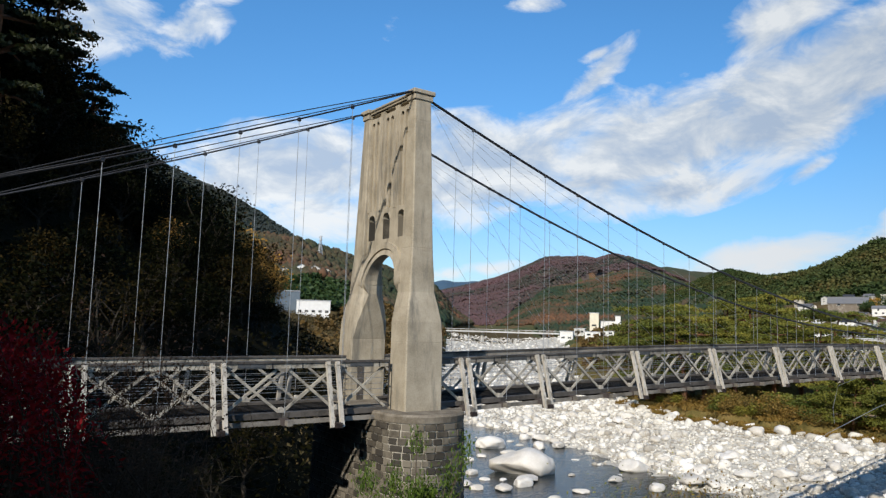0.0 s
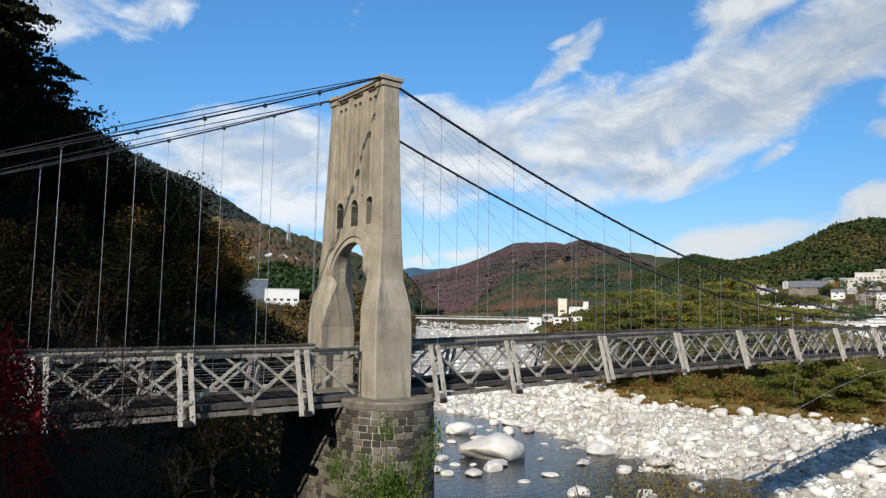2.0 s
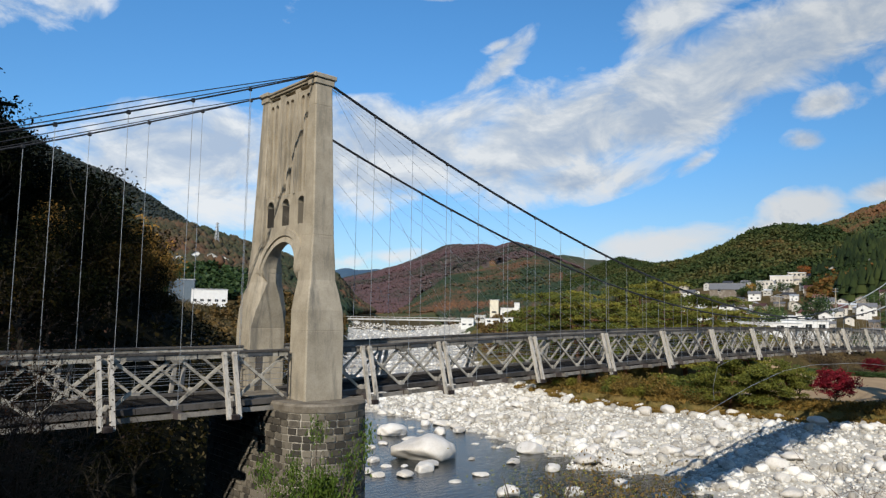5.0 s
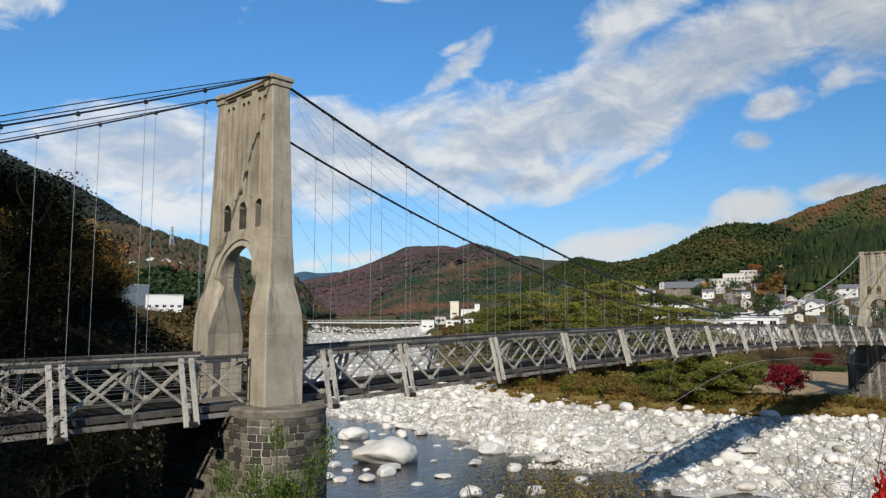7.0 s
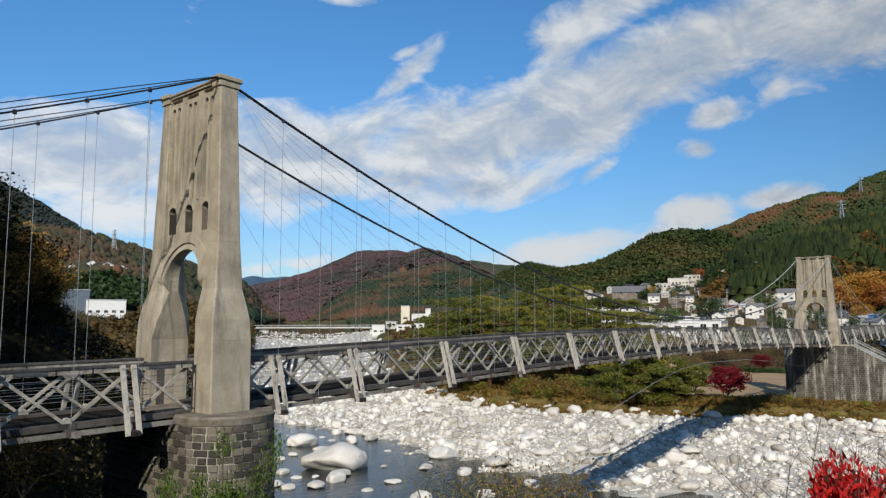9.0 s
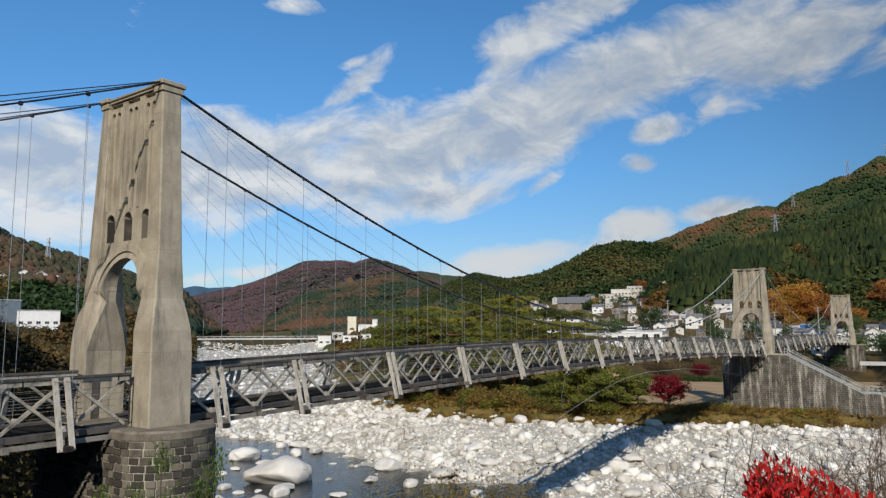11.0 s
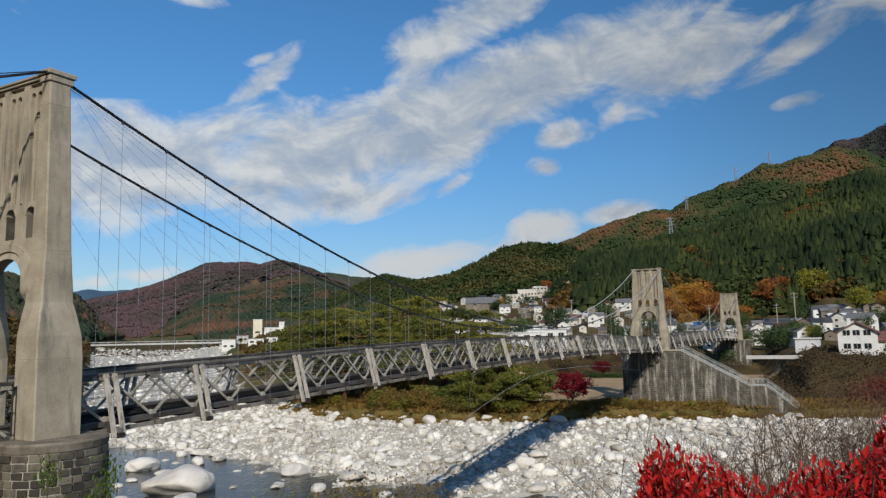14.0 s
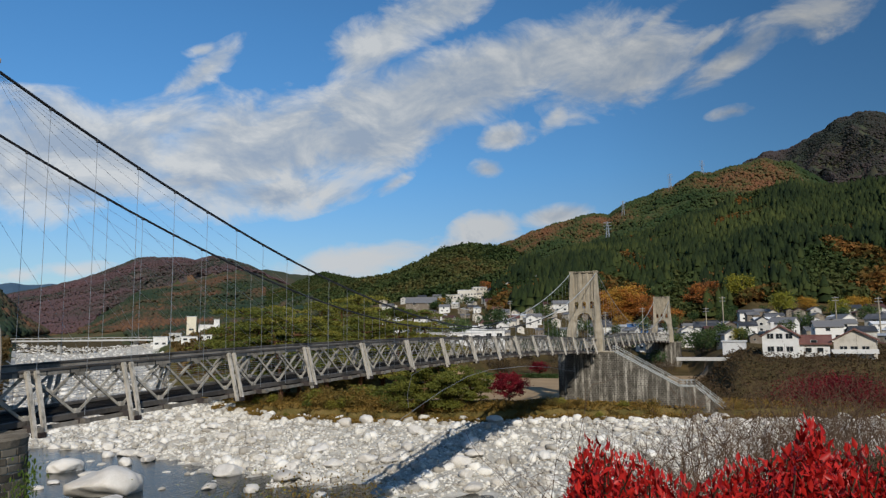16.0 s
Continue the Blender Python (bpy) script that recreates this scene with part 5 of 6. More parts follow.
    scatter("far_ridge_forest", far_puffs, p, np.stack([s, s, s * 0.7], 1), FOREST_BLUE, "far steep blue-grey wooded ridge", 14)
    p = wood(22000, ["slope_left"], 50, 96, 420, 1100, 8)
    s = rng.uniform(6, 10, len(p))
    scatter("valley_forest", far_puffs, p, np.stack([s, s, s * 0.85], 1), FOREST_SHADE, "wooded valley side upstream in autumn colours", 5)
    p = spots(7000, 34, 57, 470, 1300, lambda x, y, a, r: ((x > bank_right(y) + 8) | (x < bank_left(y) - 4)) & (land(x, y) < 45))
    s = rng.uniform(5, 10, len(p))
    scatter("valley_trees", far_puffs, p, np.stack([s, s, s * 0.9], 1), FOREST_SPUR, "mixed trees on the valley floor below the mountain", 9)
    # trees along the upstream banks
    p = spots(4200, 33, 68, 140, 620, lambda x, y, a, r: ((x < bank_left(y) - 3) & (x > bank_left(y) - 60) & (y > 112)) | ((x > bank_right(y) + 6) & (x < bank_right(y) + 90) & (y > 105)))
    p = p[:1500]
    s = rng.uniform(2.2, 6, len(p))
    scatter("bank_trees", fuller, p, np.stack([s, s, s * 0.9], 1), LEAF_SLOPE, "low brown and olive trees along the upstream banks", 6)
    p = spots(420, 62.5, 69.5, 332, 420, lambda x, y, a, r: (r > 335) | (a > 67.5))[:150]
    s = rng.uniform(5, 8, len(p))
    scatter("green_grove", fuller, p, np.stack([s, s, s * 0.9], 1), LEAF_GREEN, "bright green grove on the slope behind the hall", 7)
    n = 22000
    a, r = np.radians(rng.uniform(58, 71, n)), rng.uniform(62, 320, n)
    x, y = -16 + r * np.cos(a), -27 + r * np.sin(a)
    k = (x < bank_left(y) + 1) & ((r > 110) | (a < radians(68)))
    x, y, r = x[k], y[k], r[k]
    v, t = leaf_cloud(np.stack([x, y, land(x, y) + rng.uniform(0, 1, len(x)) ** 2 * 1.6], 1), rng.uniform(0.4, 0.8, len(x)) * (0.5 + r / 330), rng, droop=-0.3, narrow=0.6)
    tagged(new("slope_scrub", tri_mesh("slope_scrub", v, t, LEAF_SLOPE)), "ochre and olive scrub on the sunny edge of the wooded slope", "scrub", kind="stuff")


forests()

# ---- river stones ----
def rock_template(seed, level=2, flat=0.62, cuts=9):
    rng = np.random.RandomState(seed)
    bm = bmesh.new()
    bmesh.ops.create_icosphere(bm, subdivisions=level, radius=1.0)
    v = np.array([list(p.co) for p in bm.verts])
    t = np.array([[q.index for q in f.verts] for f in bm.faces])
    bm.free()
    for k in range(cuts):                    # broken faces
        n = rng.normal(size=3)
        n /= np.linalg.norm(n)
        d = v @ n
        c = rng.uniform(0.45, 0.8) if level < 3 else rng.uniform(0.62, 0.9)
        v -= np.maximum(0, d - c)[:, None] * n * 0.95
    v *= np.array([1.0, rng.uniform(0.65, 0.9), flat * rng.uniform(0.8, 1.15)])
    if level > 2:
        v *= (1 + 0.085 * fractal(v[:, 0] * 1.3 + v[:, 2], v[:, 1] * 1.3 - v[:, 2], 1.1, 3))[:, None]
    return v, t


def river_stones():
    rng = np.random.RandomState(33)
    kinds = [rock_template(i, 2) for i in range(9)]
    pebbles = [rock_template(90 + i, 1) for i in range(9)]
    n = 66000
    y = rng.uniform(-75, 100, n)
    lo, hi = bank_left(y), bank_right(y)
    q = rng.uniform(0.02, 0.985, n)
    x = lo + q * (hi - lo)
    r = np.hypot(x + 16, y + 27)
    a = np.degrees(np.arctan2(y + 27, x + 16))
    size = np.minimum(0.18 * (rng.pareto(2.5, n) + 1), 1.15)
    z = land(x, y)
    wet = z < -13.95
    keep = (r > 46) & (a > -14) & (a < 60) & (~wet | (rng.uniform(0, 1, n) < 0.07))
    x, y, z, size = x[keep], y[keep], z[keep], size[keep]
    V, T_, base = [], [], 0
    for i in range(len(x)):
        tv, tt = (kinds if size[i] > 0.8 else pebbles)[i % 9]
        t = rng.uniform(0, 6.28)
        c, s = math.cos(t), math.sin(t)
        m = np.array([[c, s, 0], [-s, c, 0], [0, 0, 1]])
        V.append((tv * size[i]) @ m + (x[i], y[i], z[i] + size[i] * 0.12))
        T_.append(tt + base)
        base += len(tv)
    me = tri_mesh("river_stones", np.concatenate(V), np.concatenate(T_), ROCK)
    tagged(new("river_stones", me), "pale rounded granite stones covering the river bed", "stones", kind="stuff")
    # coarser stones further upstream
    small = [rock_template(20 + i, 1) for i in range(5)]
    n = 5200
    y = rng.uniform(100, 420, n)
    lo, hi = bank_left(y), bank_right(y)
    x = lo + rng.uniform(0.0, 1.0, n) * (hi - lo)
    z = land(x, y)
    size = np.minimum(0.3 * (rng.pareto(2.4, n) + 1), 1.5)
    V, T_, base = [], [], 0
    for i in range(n):
        tv, tt = small[i % 5]
        V.append(tv * size[i] + (x[i], y[i], z[i] + size[i] * 0.1))
        T_.append(tt + base)
        base += len(tv)
    me = tri_mesh("upstream_stones", np.concatenate(V), np.concatenate(T_), ROCK)
    tagged(new("upstream_stones", me), "white boulders strewn over the bed upstream", "stones", kind="stuff")


BOULDER = surface("smooth pale granite boulder", [(0.46, 0.42, 0.36), (0.6, 0.565, 0.51), (0.72, 0.69, 0.64)], 0.8, 0.35, 7, 0.4, per_object=0.16)


def boulders():
    level = -14.05
    meshes = [tri_mesh("boulder", *rock_template(60 + i, 4, 0.5, 6), BOULDER) for i in range(7)]

    def boulder(x, y, w, k, turn=0.0, tall=1.0, z=None):
        ob = new("boulder", meshes[k % 7])
        zz = max(level - 0.1, height(x, y)) if z is None else z
        ob.matrix_basis = Matrix.Translation((x, y, zz + w * 0.12)) @ Matrix.Rotation(turn, 4, "Z") @ Matrix.Diagonal((w / 2, w / 2, w / 2 * tall, 1))
        return tagged(ob, "large smooth pale boulder lying in the shallow river" if zz < -13.9 else "smooth pale granite boulder on the gravel bar", "boulder", "river boulders")

    for i, (x, y, w, turn, tall) in enumerate([(43.6, 40.5, 8.4, -0.5, 1.0), (46.2, 43.0, 2.6, 0.3, 1.1), (51.3, 56.5, 4.7, -0.3, 0.9), (38.6, 34.8, 3.0, 0.2, 0.9), (58.0, 34.8, 2.9, 0.8, 0.9), (50.0, 31.5, 2.2, 0.1, 0.7), (55.6, 24.8, 4.2, 0.4, 0.8), (66, 27.0, 3.2, 0.0, 1.2), (57.4, 34.9, 4.4, -0.2, 0.8), (50.6, 25.9, 2.6, 0.5, 0.8), (37.3, 42.6, 2.1, 0.4, 0.7), (45.3, 51, 1.7, 1.4, 0.8), (36.6, 39.2, 1.3, 2.4, 0.7), (40.8, 36.4, 3.2, 0.1, 0.55), (38.4, 38, 1.1, 0.7, 0.8), (33, 35.9, 1.9, 1.0, 0.7), (42.4, 49.9, 1.5, 2.0, 0.7), (60.6, 52, 2.6, 0.3, 0.7), (34.6, 41.6, 1.2, 0.9, 0.8), (47.6, 36.2, 1.2, 0.2, 0.6)]):
        boulder(x, y, w, i, turn, tall)
    rng = np.random.RandomState(44)
    for i in range(210):
        a, r = radians(rng.uniform(-10, 55)), 62 + 75 * rng.uniform() ** 1.5
        x, y = -16 + r * math.cos(a), -27 + r * math.sin(a)
        q = (x - float(bank_left(y))) / float(bank_right(y) - bank_left(y))
        if not 0.03 < q < 0.97:
            continue
        if height(x, y) < -14.0 and rng.uniform() < 0.72:
            continue
        boulder(x, y, rng.uniform(1.5, 2.9), i, rng.uniform(0, 6), rng.uniform(0.7, 1.2))


river_stones()
boulders()

# ---- the town and other far things ----
PLASTER = surface("white plaster wall", [(0.46, 0.45, 0.42), (0.66, 0.65, 0.62), (0.74, 0.73, 0.7)], 0.85, 0.8, 8, 0.1, per_object=0.6)
CREAM = surface("cream and grey house wall", [(0.17, 0.14, 0.11), (0.38, 0.345, 0.28), (0.6, 0.56, 0.49)], 0.85, 0.5, 8, 0.1, per_object=0.7)
ROOF_GREY = surface("dark grey tiled roof", [(0.035, 0.038, 0.045), (0.09, 0.092, 0.1), (0.16, 0.16, 0.165)], 0.6, 0.5, 5, 0.4, per_object=0.8)
ROOF_RED = surface("brown-red tiled roof", [(0.07, 0.028, 0.025), (0.13, 0.05, 0.042), (0.19, 0.09, 0.07)], 0.7, 0.5, 5, 0.4, per_object=0.7)
ROOF_PALE = surface("pale sheet roof", [(0.32, 0.34, 0.36), (0.5, 0.52, 0.54), (0.66, 0.67, 0.68)], 0.5, 0.4, 5, 0.2, per_object=0.6)
WHITE_WALL = surface("clean white house wall", [(0.66, 0.66, 0.65), (0.78, 0.78, 0.77)], 0.8, 0.8, 8, 0.1)
BLUE = surface("bright blue sheet wall", [(0.03, 0.12, 0.36), (0.05, 0.18, 0.46)], 0.5, 1, 6, 0.1)
STEEL_BLUE = surface("blue-grey sheet wall", [(0.07, 0.1, 0.13), (0.11, 0.145, 0.18)], 0.6, 1, 6, 0.1)


def glass_material():
    m = bpy.data.materials.new("dark window glass")
    m.use_nodes = True
    b = m.node_tree.nodes["Principled BSDF"]
    b.inputs["Base Color"].default_value = (0.02, 0.025, 0.03, 1)
    b.inputs["Roughness"].default_value = 0.08
    return m


GLASS = glass_material()


def gable_roof(w, d, h, rise, over=0.5, thick=0.22):
    bm = bmesh.new()
    for sgn in (-1, 1):
        a = [(-w / 2 - over, sgn * (d / 2 + over), h - rise * over / (d / 2)), (w / 2 + over, sgn * (d / 2 + over), h - rise * over / (d / 2)), (w / 2 + over, 0, h + rise), (-w / 2 - over, 0, h + rise)]
        low = [bm.verts.new((x, y, z)) for x, y, z in a]
        up = [bm.verts.new((x, y, z + thick)) for x, y, z in a]
        for k in range(4):
            bm.faces.new((low[k], low[(k + 1) % 4], up[(k + 1) % 4], up[k]))
        bm.faces.new(low[::-1]), bm.faces.new(up)
    add_beam(bm, (-w / 2 - over, 0, h + rise + thick), (w / 2 + over, 0, h + rise + thick), 0.35, 0.25)
    bmesh.ops.recalc_face_normals(bm, faces=bm.faces)
    return bm


def gable_walls(w, d, h, rise, deep=3.0):
    bm = bmesh.new()
    prof = [(-d / 2, -deep), (d / 2, -deep), (d / 2, h), (0, h + rise), (-d / 2, h)]
    a = [bm.verts.new((-w / 2, y, z)) for y, z in prof]
    b = [bm.verts.new((w / 2, y, z)) for y, z in prof]
    for k in range(5):
        bm.faces.new((a[k], a[(k + 1) % 5], b[(k + 1) % 5], b[k]))
    bm.faces.new(a[::-1]), bm.faces.new(b)
    bmesh.ops.recalc_face_normals(bm, faces=bm.faces)
    return bm


def add_window(parent, centre, size, facing, fine=False):
    """A glazed window with a frame, standing out from the wall; facing 0: +-x wall, 1: +-y wall."""
    x, y, z = centre
    w, h = size
    bm = bmesh.new()
    add_box(bm, (x, y, z), (0.1, w + 0.08, h + 0.08) if facing == 0 else (w + 0.08, 0.1, h + 0.08))
    wide = [f for f in bm.faces if abs(f.normal[facing]) > 0.9]
    bmesh.ops.inset_individual(bm, faces=wide, thickness=0.09, depth=-0.03)
    for f in wide:
        f.material_index = 1
    win = part("window", bm, PLASTER, parent)
    win.data.materials.append(GLASS)
    if fine:
        bm = bmesh.new()
        add_box(bm, (x, y, z), (0.12, 0.07, h - 0.1) if facing == 0 else (0.07, 0.12, h - 0.1))
        add = (0.085, w - 0.12, h - 0.12) if facing == 0 else (w - 0.12, 0.085, h - 0.12)
        part("mullion", bm, PLASTER, win)
        bm = bmesh.new()
        add_box(bm, (x, y, z), add)
        part("pane", bm, GLASS, win)


def shifted(bm, by, turn):
    bmesh.ops.transform(bm, matrix=Matrix.Translation(by) @ Matrix.Rotation(radians(turn), 4, "Z"), verts=bm.verts)
    return bm


def box_mesh(size):
    bm = bmesh.new()
    add_box(bm, (0, 0, 0), size, bevel=0.03)
    return bm


def house(label, w, d, h, rise, wall, roof, storeys=2, lean_to=False, group="town houses", gable_windows=1):
    ob = thing("house", label, "house", group)
    part("wall", gable_walls(w, d, h, rise), wall, ob)
    part("roof", gable_roof(w, d, h, rise), roof, ob)
    for s in range(storeys):
        z = 1.5 + s * 2.7
        for sx in (-1, 1):
            for y in ((d * 0.12,) if gable_windows == 1 else (-d * 0.25, d * 0.02, d * 0.27)):
                add_window(ob, (sx * (w / 2 + 0.03), y, z), (1.3, 1.1), 0, gable_windows > 1)
        for sy in (-1, 1) if z < h - 0.6 else ():
            for x in ((-w * 0.28, w * 0.22) if s == 0 else (w * 0.05,)):
                add_window(ob, (x, sy * (d / 2 + 0.03), z), (1.6, 1.2), 1)
    if lean_to:
        bm = bmesh.new()
        add_box(bm, (0, -d / 2 - 0.7, 2.75), (w * 0.9, 1.6, 0.16), Matrix.Rotation(0.25, 3, "X"))
        part("porch_roof", bm, roof, ob)
    return ob


def block(name, label, w, d, h, wall, roof, rows, cols, category="building"):
    ob = thing(name, label, category)
    bm = bmesh.new()
    add_box(bm, (0, 0, h / 2 - 2), (w, d, h + 4), bevel=0.05)
    part("wall", bm, wall, ob)
    bm = bmesh.new()
    add_box(bm, (0, 0, h + 0.15), (w + 0.5, d + 0.5, 0.3), bevel=0.05)
    part("roof", bm, roof, ob)
    for r in range(rows):
        for c in range(cols):
            for sx in (-1, 1):
                add_window(ob, (sx * (w / 2 + 0.03), (c + 0.5) / cols * d - d / 2, 1.6 + r * 3.0), (d / cols * 0.5, 1.0), 0, True)
    return ob


def stand(ob, b, r, turn, lift=0.0, copy=False):
    x, y = polar(b, r)
    m = Matrix.Translation((x, y, height(x, y) + lift)) @ Matrix.Rotation(radians(turn), 4, "Z")
    if copy:
        return copy_thing(ob, m)
    ob.matrix_basis = m
    return ob


def town():
    kinds = [
        house("two-storey house with cream walls and dark tiled roof", 9, 7, 5.2, 1.9, CREAM, ROOF_GREY),
        house("two-storey white house with dark grey tiled roof", 10, 7.5, 5.4, 2.1, PLASTER, ROOF_GREY, lean_to=True),
        house("house with white walls and brown-red roof", 9.5, 7.5, 5.0, 2.0, CREAM, ROOF_RED),
        house("low house with cream walls and grey roof", 12, 7, 3.2, 1.8, CREAM, ROOF_GREY, 1),
        house("low shed with pale sheet roof", 14, 8, 3.4, 1.2, CREAM, ROOF_PALE, 1),
        house("two-storey house with pale sheet roof", 9, 8, 5.2, 1.4, PLASTER, ROOF_PALE),
    ]
    rng = np.random.RandomState(77)
    spots, used = [], set()
    for k in range(9000):
        b = rng.uniform(-11, 31)
        r = rng.uniform(172, 470)
        x, y = polar(b, r)
        if r > 340 and b < 12 or r > 400 and not 16 < b < 29:
            continue
        if 2.5 < b < 22 and r < 238 or b < 3 and r < 205 or b >= 22 and r < 232:
            continue
        if any((x - u) ** 2 + (y - v) ** 2 < 9.3 ** 2 for u, v in spots):
            continue
        spots.append((x, y))
        i = len(spots)
        kind = kinds[int(rng.choice(6, p=[0.22, 0.28, 0.1, 0.2, 0.08, 0.12]))]
        m = Matrix.Translation((x, y, height(x, y) + 0.2)) @ Matrix.Rotation(radians(float(rng.choice([10, 20, 100, 105, 60])) + rng.uniform(-8, 8)), 4, "Z") @ Matrix.Scale(rng.uniform(0.52, 0.72) if r < 300 and b > 12 else rng.uniform(0.6, 0.86), 4)
        if kind in used:
            copy_thing(kind, m)
        else:
            used.add(kind)
            kind.matrix_basis = m
        if i >= 250:
            break
    # garden trees between the houses
    tree = broadleaf("garden_tree", "round green garden tree between houses", 81, 6, 5.5, 0.55, 600, LEAF_GREEN, "garden trees", depth=0)
    rust = broadleaf("autumn_tree", "large round tree in orange autumn leaf", 82, 11, 13.5, 0.55, 3600, LEAF_ORANGE, "autumn trees", trunk=0.2, depth=0, airy=0.2)
    n = 0
    for k in range(3000):
        x, y = polar(rng.uniform(-10, 32), rng.uniform(160, 470))
        if any((x - u) ** 2 + (y - v) ** 2 < 5.8 ** 2 for u, v in spots) or x < float(bank_right(y)) + 30 or math.hypot(x + 16, y + 27) < 212:
            continue
        (put if n == 0 else plant_at)(tree, x, y, rng.uniform(0.6, 1.25), rng.uniform(0, 6))
        n += 1
        if n >= 170:
            break
    for i, (b, r, s) in enumerate([(11.6, 345, 1.45), (10.8, 352, 1.75), (9.6, 358, 1.75), (8.7, 352, 1.4), (7.2, 345, 1.1), (6.3, 340, 0.95), (9.9, 318, 0.7), (4.0, 372, 1.4), (2.9, 380, 0.8), (-6.2, 340, 0.9), (20.5, 470, 0.75), (18.4, 480, 0.8), (16.5, 450, 0.7), (24.2, 432, 0.6), (17.4, 440, 0.6), (23.5, 330, 0.5), (-3.0, 350, 0.7), (19.4, 465, 0.7)]):
        x, y = polar(b, r)
        (put if i == 0 else plant_at)(rust, x, y, s, i * 1.1)
    for i, (b, r, s) in enumerate([(24.4, 420, 1.2), (23.6, 425, 1.0), (22.7, 430, 0.9), (22.0, 420, 1.2), (21.4, 436, 0.9), (26.6, 405, 1.0), (25.4, 400, 0.9), (20.4, 430, 1.3), (21.0, 117, 0.85)]):
        x, y = polar(b, r)
        plant_at(tree, x, y, s, i * 1.7)
    yellow = broadleaf("yellow_tree", "round tree in golden yellow leaf before the dark cedars", 83, 11, 11, 0.7, 2600, LEAF_YELLOW, "yellow trees", trunk=0.22)
    for i, (b, r, s) in enumerate([(1.4, 375, 1.3), (-1.5, 330, 0.9), (-5.0, 320, 0.8), (1.6, 210, 0.4), (24.6, 425, 0.5)]):
        x, y = polar(b, r)
        (put if i == 0 else plant_at)(yellow, x, y, s, i * 1.1)
    crimson = broadleaf("crimson_bush", "dark crimson garden bush", 84, 3.2, 4, 0.3, 1200, LEAF_MAPLE, "crimson bushes", trunk=0.15, category="shrub")
    for i, (b, r, s) in enumerate([(-5.6, 178, 0.9), (22.6, 250, 1.0), (15.5, 260, 0.9)]):
        x, y = polar(b, r)
        (put if i == 0 else plant_at)(crimson, x, y, s, i * 1.1)
    thicket = broadleaf("roadside_tree", "green and russet tree beside the far pier", 85, 8, 8, 0.5, 1800, LEAF_GREEN, "roadside trees", trunk=0.15)
    for i, (b, r, s) in enumerate([(4.2, 222, 1.0), (3.2, 214, 0.9), (2.2, 212, 0.8), (1.2, 205, 0.5), (14.6, 225, 1.1), (19.6, 260, 1.2)]):
        x, y = polar(b, r)
        (put if i == 0 else plant_at)(thicket, x, y, s, i * 1.1)
    # the white house nearest to the river and its neighbour
    white = house("white two-storey house with brown-red roof above the bank", 7.4, 7.0, 4.3, 2.0, WHITE_WALL, ROOF_RED, 2, group="houses above the river bank", gable_windows=3)
    part("wing_wall", shifted(gable_walls(6.0, 6.4, 2.6, 1.5), (1.5, -6.2, 0), 90), WHITE_WALL, white)
    part("wing_roof", shifted(gable_roof(6.0, 6.4, 2.6, 1.5), (1.5, -6.2, 0), 90), ROOF_RED, white)
    for y, z in ((-7.4, 1.3), (-5.2, 1.3), (-6.3, 2.9)):
        add_window(white, (-1.75, y, z), (1.2, 0.9), 0)
    part("chimney", shifted(box_mesh((0.7, 0.7, 1.6)), (1.0, 1.6, 6.4), 0), WHITE_WALL, white)
    stand(white, -1.25, 172, -4, 0.0)
    wing = house("brown-red roofed house with a white balcony and open porch", 8.6, 7.6, 3.4, 2.0, CREAM, ROOF_RED, 1, lean_to=True, group="houses above the river bank", gable_windows=3)
    part("balcony", shifted(box_mesh((0.25, 8.4, 0.9)), (-5.4, 0, 1.0), 0), WHITE_WALL, wing, "white balcony rail along the front")
    stand(wing, -5.9, 174, -8, 0.1)
    shed = block("storage_shed", "small pale grey shed beside the road", 3, 5, 2.2, ROOF_PALE, ROOF_PALE, 0, 0, "shed")
    stand(shed, 1.9, 185, -5, 0)
    for b, r, w, d, h, turn in ((23.6, 214, 10, 20, 3.4, 28), (21.2, 222, 9, 16, 3.8, 24), (19.3, 228, 9, 13, 3.0, 20), (25.0, 222, 8, 9, 4.6, 30), (22.3, 236, 9, 14, 4.6, 24)):
        stand(block("warehouse", "low white building with flat pale roof beside the park", w, d, h * 0.78, WHITE_WALL if d > 13 else CREAM, ROOF_PALE if d > 13 else ROOF_GREY, 1, max(3, d // 3)), b, r, turn, 0.2)
    for b, r, d, h, lift in ((23.1, 450, 9, 3.2, 1.5), (22.0, 456, 12, 4.2, 1.0), (21.0, 462, 9, 2.8, 3.0)):
        stand(block("white_flats", "white two-storey building stepping along the hillside", 10, d, h, CREAM, ROOF_PALE, 1, d // 2), b, r, 18, lift)
    hall = house("long hall with slate-grey roof on the hillside", 18, 11, 2.2, 3.2, CREAM, ROOF_GREY, 1, group="halls")
    stand(hall, 25.7, 430, 112, 2.8)
    blue = block("blue_shop", "bright blue sheet-metal building in the town", 5, 8, 4, BLUE, ROOF_PALE, 1, 3)
    stand(blue, 8.8, 296, 8, 1)
    # upstream: a works with a tank tower, a white hall on the other bank
    tank = block("tank_tower", "pale yellow tower block of a riverside works", 4, 5, 11.5, TANK, ROOF_PALE, 2, 1)
    stand(tank, 43.3, 420, 40, 0.5)
    for i, (b, r, w, d, h) in enumerate([(45.4, 400, 7, 7, 5), (42.2, 430, 9, 9, 5), (41.5, 425, 3, 3, 7.5), (43.4, 395, 7, 8, 3), (44.4, 410, 7, 6, 3.2), (42.3, 400, 6, 7, 2.6)]):
        stand(block("works_building", "white works building beside the river", w, d, h, PLASTER, ROOF_PALE, 1, 2), b, r, 40, 0.5)
